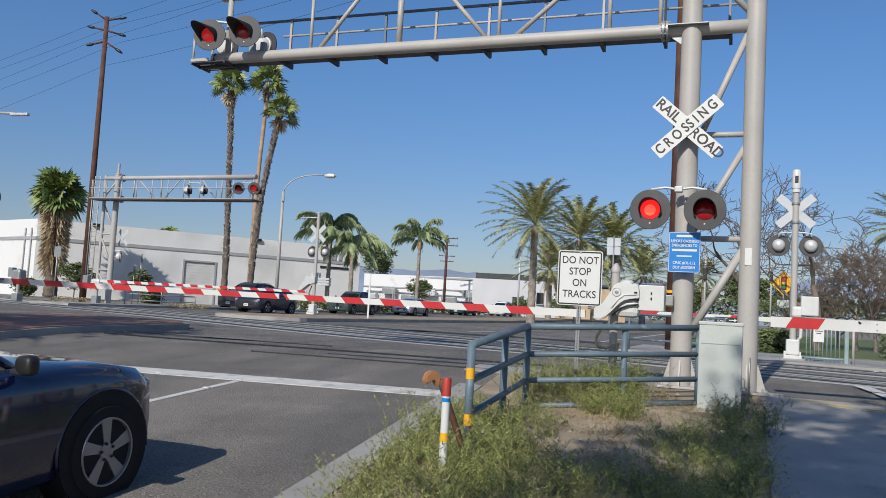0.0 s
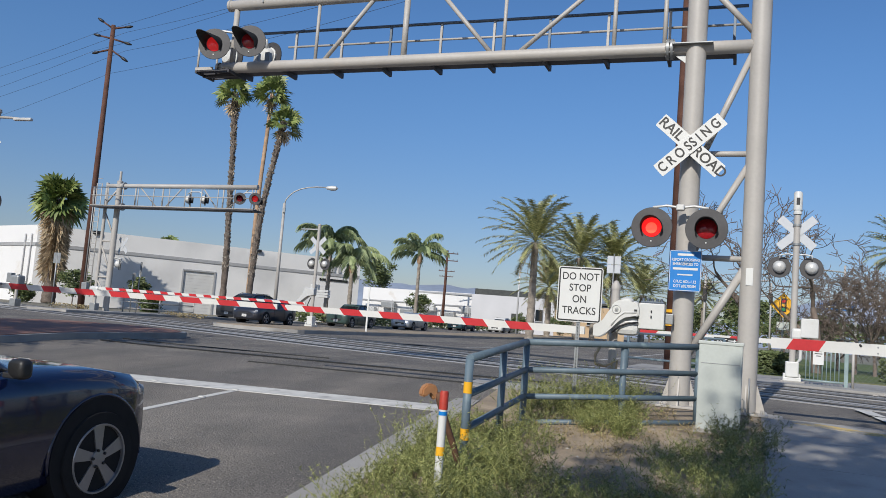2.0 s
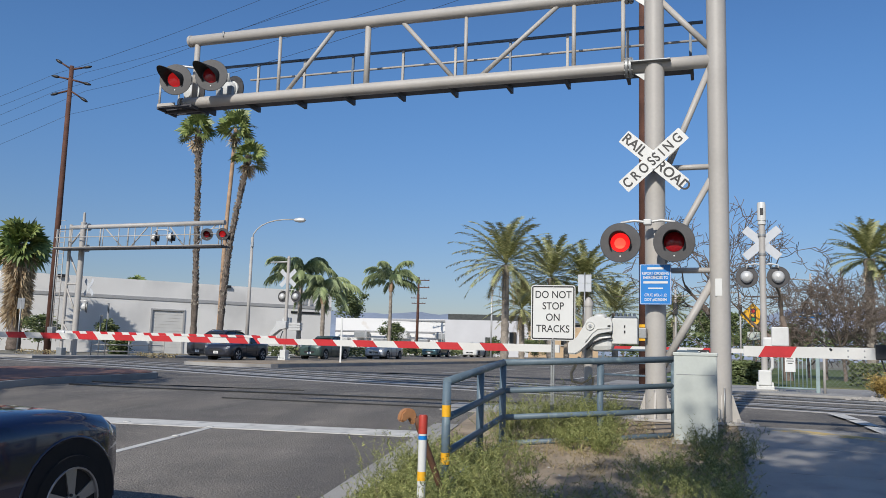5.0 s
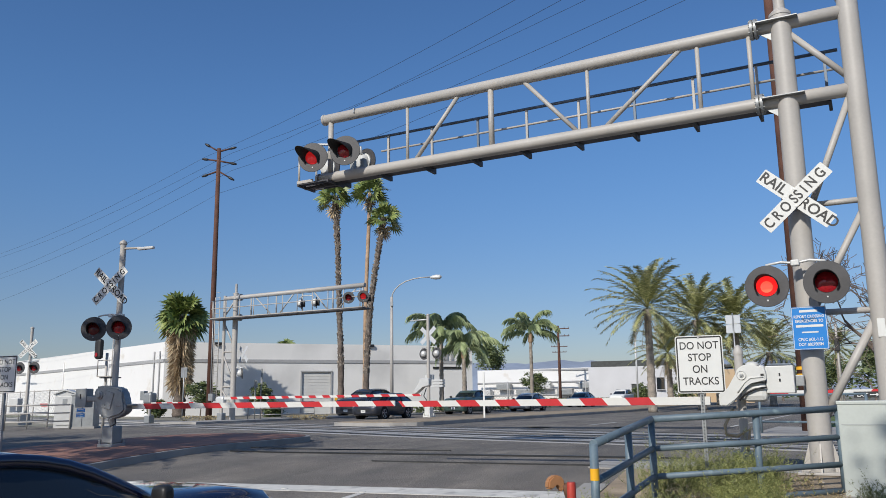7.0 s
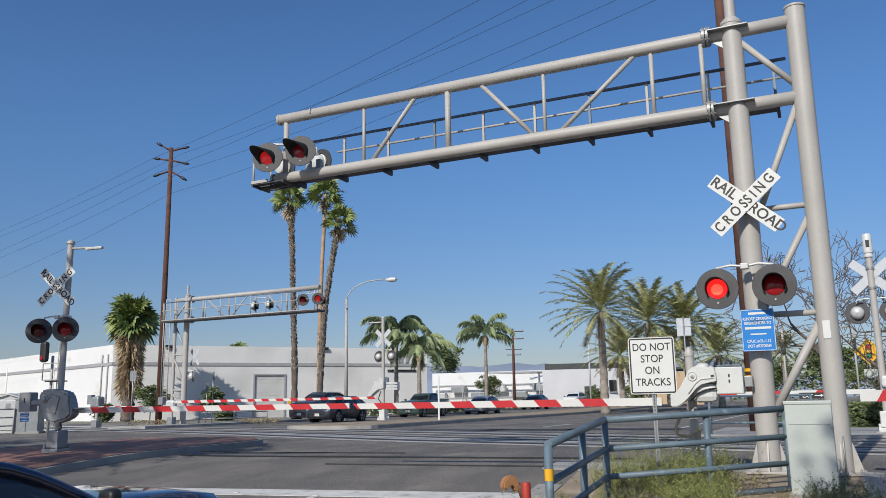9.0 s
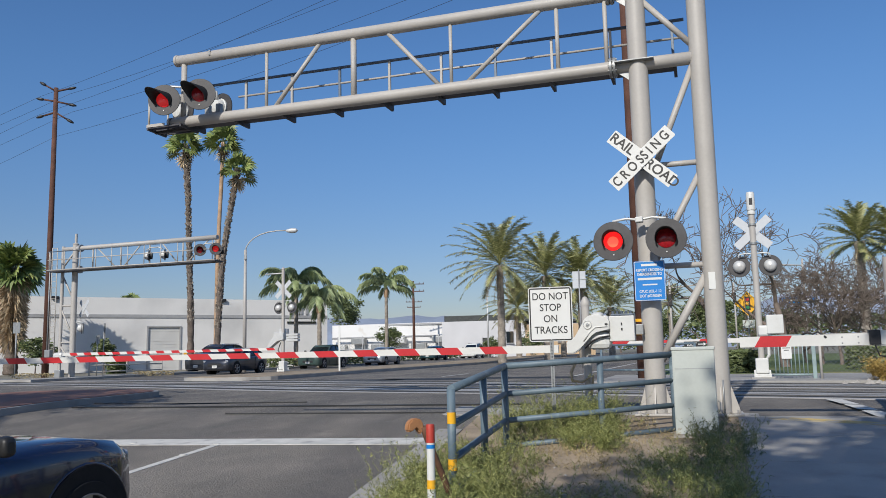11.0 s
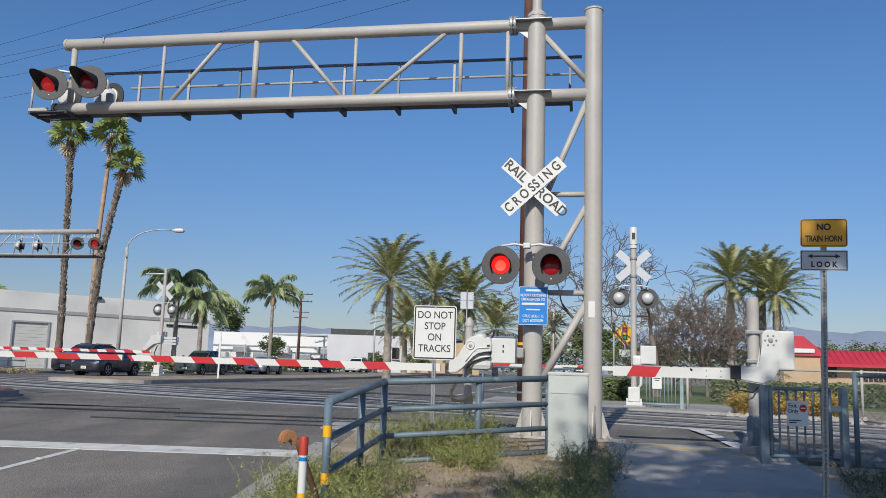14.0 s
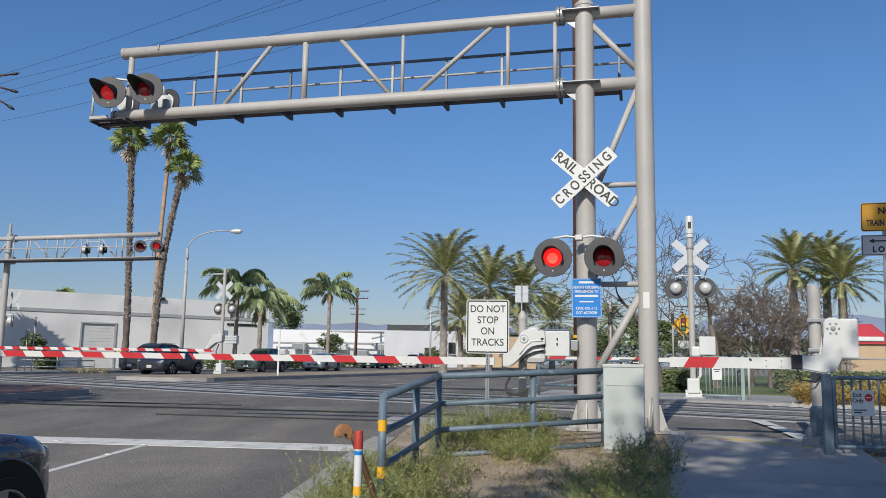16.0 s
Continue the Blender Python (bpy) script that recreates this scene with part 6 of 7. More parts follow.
def wheel(parent, x, y, r, spokes=5, rim=0.79, side=1, twin=True, steer=0):
    """A tyre and a spoked alloy rim whose face looks along side * x."""
    ax = (side, 0, 0)
    t = part("wheel", one(lathe, [(r * rim, -0.2), (r * 0.95, -0.2), (r, -0.15), (r, -0.05), (r * 0.95, 0.0), (r * rim, 0.005), (r * rim * 0.97, -0.02)], ax, (x, y, r), 36), "tyre", parent, "black tyre")
    rm = part("rim", one(lathe, [(r * rim, 0.004), (r * rim * 0.985, 0.012), (r * rim * 0.94, 0.010), (r * rim * 0.92, -0.03), (r * rim * 0.9, -0.15)], ax, (x, y, r), 36), "rim", t, "grey alloy rim")
    # black disc standing in for the darkness between the spokes
    part("brake", one(lathe, [(r * rim * 0.9, -0.13), (0, -0.13)], ax, (x, y, r), 20), "plastic", t)
    for k in range(spokes):
        a = k * math.tau / spokes + 0.2
        for d in ((-0.11, 0.11) if twin else (0,)):
            bm = bmesh.new()
            c0, c1 = 0.18, 0.93
            w0, w1 = (0.05, 0.085) if twin else (0.075, 0.15)
            pts = []
            for rad, w in ((c0, w0), (c1, w1)):
                for s in (-1, 1):
                    ang = a + d * (0.45 + 0.75 * rad) + (0 if twin else 0.16 * rad)
                    u, v = math.cos(ang), math.sin(ang)
                    pts.append((rad * u * r * rim - s * w * v * r, rad * v * r * rim + s * w * u * r))
            q = [bm.verts.new((x + side * dx, y + p[0], r + p[1])) for dx in (-0.005, -0.05) for p in pts]
            for fc in ((0, 1, 3, 2), (4, 6, 7, 5), (0, 4, 5, 1), (1, 5, 7, 3), (3, 7, 6, 2), (2, 6, 4, 0)):
                bm.faces.new([q[i] for i in fc])
            part("spoke", bm, "rim", rm)
    part("hub", one(lathe, [(r * 0.19, -0.03), (r * 0.18, 0.0), (0, 0.008)], ax, (x, y, r), 18), "rim", rm)
    for k in range(5):
        a = k * math.tau / 5 + 0.5
        part("lug_nut", one(lathe, [(0.013, -0.002), (0.011, 0.012), (0, 0.014)], ax, (x, y + 0.062 * math.cos(a), r + 0.062 * math.sin(a)), 8), "plastic", rm)
    if steer:
        c = Matrix.Translation((x, y, r))
        t.matrix_local = c @ Matrix.Rotation(radians(steer), 4, "Z") @ c.inverted()
    return t


def car(m, paint, label, L=5.04, W=1.9, H=1.48, kind="sedan", r=0.362, wb=3.05, over=0.97, category="car", steer=0, tall=1.0):
    """A car heading along +y; its parts are a lofted body, glasshouse, roof, lamps, doors' seams and wheels."""
    t = thing("car", m, label, category, "cars")
    f, w, k = L / 2, W / 2, H / 1.48
    hood = tall * 0.95 * (1.0 if kind == "sedan" else 1.0 if kind == "hatch" else 1.08) * (k if kind in ("suv", "pickup") else 1)
    st = [(f, .60, .32, .58, .68), (f - .05, .86, .26, .69, .78), (f - .13, .945, .22, .79, .86), (f - .28, .988, .2, .865, .905), (f - .55, .998, .19, .91, .95), (f - 1.0, 1.0, .19, .935, .985), (f - 1.4, 1.0, .19, .94, 1.0),
          (f - 1.75, 1.0, .19, .945, 1.03), (f - 2.4, 1.0, .19, .955, 1.0), (-f + 1.5, 1.0, .19, 1.0, 1.03), (-f + .7, .985, .2, 1.02, 1.07), (-f + .2, .92, .3, 1.0, 1.07), (-f, .8, .38, .88, .95)]
    if kind in ("hatch", "suv"):
        st[-3:] = [(-f + .5, .99, .22, 1.0, 1.05), (-f + .15, .95, .28, 1.0, 1.05), (-f, .86, .36, .95, 1.0)]
    sec = []
    for y, ww, zl, zs, zt in st:
        ww *= w
        zs, zt = zs * hood / 0.95, zt * hood / 0.95
        half = [(0.0, zl), (ww * .86, zl), (ww * .97, zl + .07), (ww, (zl + zs) * .5), (ww * .995, zs - .12), (ww * .975, zs - .04), (ww * .92, zs + .015), (ww * .6, zt - .012), (ww * .3, zt), (0, zt)]
        sec.append([(x, y, z) for x, z in half] + [(-x, y, z) for x, z in half[-2::-1]])
    bm = bmesh.new()
    loft(bm, sec)
    body = part("body", bm, paint, t)
    zb = 0.97 * hood / 0.95
    if kind == "pickup":
        gh = [(f - 1.75, .86, .82, zb + .02), (f - 2.35, .9, .70, H - .06), (f - 2.9, .9, .72, H), (f - 3.5, .9, .72, H - .02), (f - 3.62, .88, .78, zb + .02)]
    elif kind == "sedan":
        gh = [(f - 1.32, .87, .82, zb + .0), (f - 2.0, .9, .69, H - .085), (f - 2.75, .9, .69, H + .02), (f - 3.6, .9, .64, H - .05), (f - 4.45, .86, .78, zb + .08)]
    else:
        gh = [(f - 1.3, .84, .80, zb + .02), (f - 2.1, .9, .66, H - .06), (f - 2.7, .9, .68, H), (-f + .9, .9, .66, H - .04), (-f + .12, .88, .76, zb + .1)]
    ctl = [tuple(2 * p - q for p, q in zip(gh[0], gh[1]))] + gh + [tuple(2 * p - q for p, q in zip(gh[-1], gh[-2]))]
    fine = []
    for k in range(1, len(ctl) - 2):
        for u in (0, .25, .5, .75):
            fine.append(tuple(.5 * (2 * b1 + (c1 - a1) * u + (2 * a1 - 5 * b1 + 4 * c1 - d1) * u * u + (3 * b1 - a1 - 3 * c1 + d1) * u ** 3) for a1, b1, c1, d1 in zip(*ctl[k - 1:k + 3])))
    fine.append(gh[-1])
    sec, roof = [], []
    for y, b, tp, zt in fine:
        b, tp = b * w, tp * w
        half = [(b, zb - .06), (b * .985, zb + .02), (tp * 1.02, zt - .05), (tp * .92, zt - .012), (0, zt + .0)]
        sec.append([(x, y, z) for x, z in half] + [(-x, y, z) for x, z in half[-2::-1]])
        roof.append((tp, y, zt))
    bm = bmesh.new()
    loft(bm, sec)
    part("glasshouse", bm, "glass", t, "dark tinted windows")
    bm = bmesh.new()
    rs = []
    for tp, y, zt in roof[3:14]:
        rs.append([(-tp * 1.03, y, zt - .06), (-tp * .95, y, zt), (-tp * .5, y, zt + .018), (0, y, zt + .022), (tp * .5, y, zt + .018), (tp * .95, y, zt), (tp * 1.03, y, zt - .06)])
    loft(bm, rs)
    part("roof", bm, paint, t)
    for s in (-1, 1):
        part("roof_frame", one(tube, [(s * tp * 1.01, y, zt - .035) for tp, y, zt in roof], .045, 10), paint, t)
        ym = (roof[8][1] + roof[12][1]) / 2 + .12
        part("pillar", one(tube, [(s * gh[2][1] * w * 1.0, ym, zb - .02), (s * roof[8][0] * 1.015, ym - .06, H - .05)], .04, 6), "plastic", t)
        # lamps, mirror, seams
        part("headlamp", one(box, (s * w * .79, f - .125, .735 * hood / .95), (w * .2, .18, .12), .035, Matrix.Rotation(-s * .55, 4, "Z")), "headlamp", t, "clear headlamp")
        bm = bmesh.new()
        loft(bm, [[(s * (w + o), f - 1.46 + math.copysign(abs(a) ** .6, a) * .055 * q - o * .2, zb + .06 + math.copysign(abs(b) ** .6, b) * .07 * q) for a, b in ((math.cos(e * math.tau / 16), math.sin(e * math.tau / 16)) for e in range(17))] for o, q in ((-.05, .6), (-.02, .85), (.05, 1.0), (.1, .98), (.125, .85), (.135, .5))])
        mr = part("mirror", bm, "black", t, "dark door mirror")
        part("mirror_stalk", one(box, (s * (w - .02), f - 1.47, zb + .01), (.12, .06, .04), .01), "plastic", mr)
        for yy in (f - 1.72, f - 2.85, f - 3.75):
            part("door_seam", one(box, (s * w * .9975, yy, .6), (.014, .012, .62)), "plastic", t)
        part("door_handle", one(box, (s * w * .995, f - 2.65, .82), (.05, .2, .035), .012), paint, t)
        for y, fr in ((f - over, True), (f - over - wb, False)):
            part("wheel_well", one(lathe, [(0, -.26), (r + .085, -.26), (r + .085, .006), (0, .006)], (s, 0, 0), (s * w * 1.0, y, r + .02), 32), "tyre", t, "black wheel arch")
            bm = bmesh.new()
            n = 16
            pts = [(s * w * .985, y + (r + .095) * math.cos(radians(-8 + 196 * q / n)), r + .02 + (r + .095) * math.sin(radians(-8 + 196 * q / n))) for q in range(n + 1)]
            tube(bm, pts, .018, 6)
            part("arch_lip", bm, paint, t)
            wheel(t, s * (w + .014 + (.008 if steer and fr else 0)), y, r, 5, .725 if steer else .79, s, False, steer if fr else 0)
    part("grille", one(box, (0, f - .03, .52), (w * .9, .08, .16), .02), "plastic", t)
    part("bumper_intake", one(box, (0, f - .08, .32), (w * 1.1, .1, .13), .03), "plastic", t)
    p = part("plate", one(box, (0, f + .02, .44), (.31, .015, .15), .005), "white", t)
    part("bar", one(box, (0, f + .029, .44), (.2, .004, .05)), "trim", p)
    if kind == "pickup":
        bm = bmesh.new()
        box(bm, (0, -f + .95, zb + .04), (W * .96, 1.85, .1), .02)
        part("bed_rim", bm, paint, t)
        part("bed", one(box, (0, -f + .95, zb + .095), (W * .8, 1.7, .01)), "plastic", t)
    if kind == "suv":
        for s in (-1, 1):
            part("roof_rack", one(tube, [(s * w * .6, f - 2.3, H + .04), (s * w * .6, -f + .8, H + .04)], .02, 6), "plastic", t)
    return t


car(pose(-5.57, 3.38, 0.228, 3.4, 0, 0), "carblue", "dark blue saloon car with five-spoke alloy wheels waiting at the line", 4.7, 1.9, 1.5, "sedan", .365, 3.05, .67, "car", 0.01, 1.09)
car(pose(-27.2, 42.0, gz(-27.6, 42), 0, 0, 180), "carnavy", "dark grey hatchback waiting across the tracks", 4.36, 1.82, 1.48, "hatch", .32, 2.65, .88)
car(pose(-31.3, 46.2, gz(-31, 46), 0, 0, 180), "carblack", "black sport utility car waiting behind the far gate", 4.8, 1.9, 1.8, "suv", .36, 2.8, .9)
car(pose(-28.3, 55.6, gz(-28, 55), 0, 0, 180), "cargreen", "dark green pickup truck waiting in the far queue", 5.2, 1.85, 1.72, "pickup", .35, 3.2, .85, "pickup truck")
car(pose(-27.6, 65.4, gz(-28, 65), 0, 0, 180), "carsilver", "silver saloon car waiting in the far queue", 4.7, 1.82, 1.46, "sedan", .32, 2.7, .95)
car(pose(-28.8, 82.5, gz(-28, 82), 0, 0, 180), "carteal", "teal saloon car waiting in the far queue", 4.7, 1.82, 1.46, "sedan", .32, 2.7, .95)
car(pose(-28.8, 97.0, gz(-28, 97), 0, 0, 180), "white", "white sport utility car at the end of the far queue", 4.8, 1.9, 1.78, "suv", .36, 2.8, .9)
car(pose(28.5, 62.0, gz(28, 62), 0, 0, 80), "carsilver", "silver car parked beyond the lawn", 4.6, 1.8, 1.46, "sedan", .32, 2.7, .95)


# ---- plants ----
def raw(name, V, F, material, parent=None):
    me = bpy.data.meshes.new(name)
    me.from_pydata(V, [], F)
    me.materials.append(M[material])
    ob = new(name, me)
    if parent:
        ob.parent = parent
    return ob


def frond(V, F, rng, base, yaw, lift, length, droop, leaf, pairs, width=0.05, twist=0.5, hang=0.3):
    """A feather leaf: an arching midrib with pairs of narrow leaflets."""
    d = Vector((math.cos(yaw), math.sin(yaw), 0))
    side = Vector((-d.y, d.x, 0))
    pts, p, a = [], Vector(base), lift
    n = 12
    for k in range(n + 1):
        pts.append(p.copy())
        p = p + (d * math.cos(a) + Vector((0, 0, math.sin(a)))) * (length / n)
        a -= droop / n * (0.5 + 1.1 * k / n)
    for k in range(n):
        i = len(V)
        w = 0.035 * (1 - k / n) + 0.008
        up = Vector((0, 0, w))
        V += [pts[k] + side * w, pts[k] - side * w, pts[k + 1] - side * w * .8, pts[k + 1] + side * w * .8]
        F.append((i, i + 1, i + 2, i + 3))
    for k in range(pairs):
        s = 0.16 + 0.84 * (k + rng.random() * 0.6) / pairs
        q = s * n
        j = min(n - 1, int(q))
        c = pts[j].lerp(pts[j + 1], q - j)
        t = (pts[j + 1] - pts[j]).normalized()
        l = leaf * (0.55 + 0.45 * math.sin(math.pi * min(1, s * 0.95))) * (0.8 + 0.4 * rng.random())
        up = side.cross(t)
        for sg in (-1, 1):
            o = (side * sg * 0.8 + t * 0.62 + up * (twist * (rng.random() - 0.35))).normalized() * l
            tip = c + o - Vector((0, 0, hang * l * (0.6 + 0.8 * rng.random())))
            i = len(V)
            V += [c - t * width * .5, c + t * width * .5, c + o * 0.55 + t * width * .4 - Vector((0, 0, hang * l * .18)), tip]
            F += [(i, i + 1, i + 2), (i, i + 2, i + 3)]


def feather_palm(x, y, h, label, leafmat, seed, n=46, length=3.0, droop=1.5, leaf=0.55, pairs=30, trunk="trunk", r=0.26, hang=0.3, lift=(-0.35, 1.35), shaft=False, dead=0, category="palm tree", lean=0.0, width=.05):
    rng = random.Random(seed)
    t = thing("palm_tree", at_ground(x, y, 0.0), label, category, "palms")
    pts, rad = [], []
    for k in range(29):
        s = k / 28
        pts.append((lean * s * s, 0.05 * math.sin(3 * s), h * s))
        rad.append(r * (1.25 - 0.35 * s if k else 1.5) * (1.0 + (0.11 if k % 2 else -0.03)) * (1 + (0.5 * max(0, s - 0.9) * 10 if leafmat == "date" else 0)))
    part("trunk", one(tube, pts, rad, 12), trunk, t)
    top = Vector(pts[-1])
    if shaft:
        part("crownshaft", one(lathe, [(r * .8, -0.9), (r * 1.5, -0.75), (r * 1.6, -0.45), (r * 1.1, 0.0), (r * .6, 0.5)], (0, 0, 1), top, 12), "trunkpale", t)
    V, F = [], []
    for k in range(n):
        u = (k + 0.5) / n
        lf = lift[1] + (lift[0] - lift[1]) * u + rng.uniform(-.12, .12)
        yw = k * 2.39996 + rng.uniform(-.2, .2)
        frond(V, F, rng, top + Vector((0, 0, 0.25 * (1 - u))), yw, lf, length * rng.uniform(.82, 1.08) * (0.8 + 0.2 * math.sin(math.pi * u)), droop * rng.uniform(.75, 1.2) * (0.6 + 0.5 * (1 - u)), leaf, pairs, width, hang=hang)
    raw("crown", V, F, leafmat, t)
    if dead:
        V, F = [], []
        for k in range(dead):
            frond(V, F, rng, top - Vector((0, 0, 0.2)), k * 2.4, rng.uniform(-1.3, -.7), length * .6, .5, leaf * .8, 12, hang=.2)
        raw("dead_fronds", V, F, "dead", t)
    return t


def fan_leaf(V, F, rng, base, yaw, lift, stalk, size, blades=16, fold=0.25, broad=.06):
    d = Vector((math.cos(yaw) * math.cos(lift), math.sin(yaw) * math.cos(lift), math.sin(lift)))
    side = Vector((-math.sin(yaw), math.cos(yaw), 0))
    up = side.cross(d) * -1
    roll = rng.uniform(-1.25, 1.25)
    side, up = side * math.cos(roll) + up * math.sin(roll), up * math.cos(roll) - side * math.sin(roll)
    b = Vector(base)
    h = b + d * stalk - Vector((0, 0, 0.12 * stalk * math.cos(lift)))
    i = len(V)
    V += [b + side * .02, b - side * .02, h - side * .015, h + side * .015]
    F.append((i, i + 1, i + 2, i + 3))
    for k in range(blades):
        a = radians(-112 + 224 * k / (blades - 1))
        o = d * math.cos(a) + side * math.sin(a)
        l = size * (0.72 + 0.28 * math.cos(a)) * rng.uniform(.85, 1.08)
        o2 = o + up * fold * (abs(math.sin(a)) - .3)
        c = d * -math.sin(a) + side * math.cos(a)
        tip = h + o2 * l - Vector((0, 0, rng.uniform(.05, .32) * l))
        mid = h + o2 * l * .6
        w = size * broad
        i = len(V)
        V += [h, mid + c * w, mid - c * w, tip]
        F += [(i, i + 1, i + 2), (i + 1, i + 3, i + 2)]


def fan_palm(x, y, h, label, seed, n=44, size=0.85, stalk=0.9, r=0.22, trunk="trunk", bend=0.0, bend2=0.0, skirt=0, flare=1.4):
    """A fan palm; skirt: number of dead leaves that hang below the crown."""
    rng = random.Random(seed)
    t = thing("palm_tree", at_ground(x, y, 0.0), label, "palm tree", "palms")
    pts, rad = [], []
    N = 44
    for k in range(N + 1):
        s = k / N
        pts.append((bend * s * s + bend2 * math.sin(math.pi * s), 0.04 * math.sin(9 * s), h * s))
        lump = 1 + (0.30 if (skirt == 0 and trunk == "trunk" and s > .72 and s < .97) else 0.13) * rng.uniform(-.4, 1)
        rad.append(r * (flare - (flare - 0.95) * min(1, s * 1.6)) * (1 + (0.05 if k % 2 else 0)) * (lump if trunk == "trunk" else 1))
    part("trunk", one(tube, pts, rad, 12), "trunkdark" if trunk == "trunk" else trunk, t)
    top = Vector(pts[-1])
    if trunk == "trunk" and not skirt:
        # stubs of old leaves, thickest under the crown
        V, F = [], []
        for k in range(900):
            s = 1 - .8 * rng.random() ** 1.35
            j = min(N - 1, int(s * N))
            c = Vector(pts[j]).lerp(Vector(pts[j + 1]), s * N - j)
            a, rr = rng.uniform(0, math.tau), rad[j] * .92
            o = Vector((math.cos(a), math.sin(a), 0))
            w = Vector((-o.y, o.x, 0)) * rng.uniform(.035, .07)
            up = rng.uniform(.1, .24)
            out = rng.uniform(.05, .13) * (.55 + .75 * s)
            i = len(V)
            V += [c + o * rr - w, c + o * rr + w, c + o * (rr + out) + w * .5 + Vector((0, 0, up)), c + o * (rr + out) - w * .5 + Vector((0, 0, up)), c + o * (rr - .02) + Vector((0, 0, up * 1.1))]
            F += [(i, i + 1, i + 2, i + 3), (i + 3, i + 2, i + 4), (i, i + 3, i + 4), (i + 1, i + 4, i + 2)]
        tagged(raw("leaf_stub", V, F, "boot", t), "rough stubs of old leaves", kind="stuff")
    V, F = [], []
    for k in range(n):
        u = (k + .5) / n
        fan_leaf(V, F, rng, top + Vector((0, 0, rng.uniform(-.25, .25))), k * 2.4 + rng.uniform(-.2, .2), (1.15 if skirt else 1.4) - (2.2 if skirt else 1.9) * u + rng.uniform(-.2, .2), stalk * rng.uniform(.8, 1.15), size * rng.uniform(.85, 1.1), broad=.1 if skirt else .075)
    raw("crown", V, F, "fan", t)
    V, F = [], []
    for k in range(skirt or 10):
        z = rng.uniform(0, 5.0 if skirt else .5)
        fan_leaf(V, F, rng, top - Vector((0, 0, .2 + z)), rng.uniform(0, math.tau), -1.15 - rng.uniform(0, .3) if not skirt else -.95 - .45 * min(1, z / 1.6), (.6 if skirt else .4) * rng.uniform(.7, 1.1) * (1.25 - .17 * z if skirt else 1), size * (.95 if skirt else .75), 11, .6)
    tagged(raw("dead_skirt", V, F, "dead", t), "skirt of dead brown leaves" if skirt else "dead leaves under the crown")
    return t


def on_ray(a, d):
    """A place at d metres on the bearing a (degrees, right of +y)."""
    return d * math.sin(radians(a)), d * math.cos(radians(a))


x, y = on_ray(-39.8, 112)
fan_palm(x, y, 7.4, "fan palm whose top shows over the warehouse roof", 8, 26, 1.2, 1.0, .2)
x, y = on_ray(-46.6, 69.4)
fan_palm(x, y, 8.1, "stout fan palm with a thick skirt of dead leaves", 3, 62, 1.4, .95, .36, skirt=330)
x, y = on_ray(-35.9, 60)
fan_palm(x, y, 16.3, "tall thin fan palm with a small green crown", 5, 27, 0.95, 0.75, .16, bend=-.75)
x, y = on_ray(-34.25, 61)
fan_palm(x, y, 16.85, "tall slender fan palm with a smooth pale trunk", 6, 27, 1.0, 0.8, .15, "trunkpale", bend=.4, flare=1.3)
x, y = on_ray(-34.2, 59)
fan_palm(x, y, 14.15, "leaning tall fan palm beside two others", 7, 25, 0.92, 0.75, .16, bend=1.55)
for a, d, z, sd, le in ((-28.9, 66, 6.5, 21, 2.8), (-27.3, 64, 5.1, 22, 2.5), (-22.6, 78, 7.1, 23, 2.9)):
    x, y = on_ray(a, d)
    feather_palm(x, y, z, "queen palm with drooping dark green feather leaves", "queen", sd, 15, le * 1.3, 2.3, .68, 46, "trunk", .15, .95, (0.15, 1.4), True, width=.014)
for a, d, z, sd, le in ((-14.5, 60, 7.3, 31, 4.3), (-11.3, 66, 6.9, 32, 4.1), (-8.9, 68, 6.6, 33, 4.0), (-13.3, 82, 5.0, 34, 3.6), (-6.9, 80, 4.8, 35, 4.0), (-10.2, 90, 5.4, 39, 4.0)):
    x, y = on_ray(a, d)
    feather_palm(x, y, z, "date palm with stiff arching grey-green leaves", "date", sd, 62, le * 1.14, 1.05, .5, 46, "trunk", .25, .06, (-.5, 1.5), dead=10, width=.075)
for a, d, z, sd in ((8.95, 66, 8.3, 41), (10.9, 70, 8.6, 42), (11.8, 66, 7.2, 43), (-2.9, 120, 7, 45)):
    x, y = on_ray(a, d)
    feather_palm(x, y, z, "date palm beyond the lawn with a knobbly trunk", "date", sd, 60, 3.7, .9, .46, 44, "trunk", .3, .04, (-.4, 1.5), dead=10, width=.07)


def limb(bm, rng, p, d, r, length, depth, tips=None, spread_=0.6, min_r=0.013, droop=0.0):
    """A limb that bends and forks."""
    pts, rad = [p.copy()], [r]
    n = 4
    for k in range(n):
        d = (d + Vector((rng.uniform(-.22, .22), rng.uniform(-.22, .22), rng.uniform(-.14, .2) - droop))).normalized()
        p = p + d * (length / n)
        pts.append(p.copy())
        rad.append(max(min_r, r * (1 - .45 * (k + 1) / n)))
    tube(bm, pts, rad, 8 if depth > 3 else 5 if depth > 1 else 3, False)
    if tips is not None and depth <= 2:
        tips += pts[1:]
    if depth:
        for k in range(rng.choice((2, 3, 3))):
            a = rng.uniform(0, math.tau)
            u, v = frame_of(d)
            e = (d + (u * math.cos(a) + v * math.sin(a)) * rng.uniform(.45, 1.0) * spread_ / .6).normalized()
            j = rng.choice((2, 3, 4)) if k else 4
            limb(bm, rng, pts[j], e, rad[j] * .72, length * rng.uniform(.62, .85), depth - 1, tips, spread_, min_r, droop)


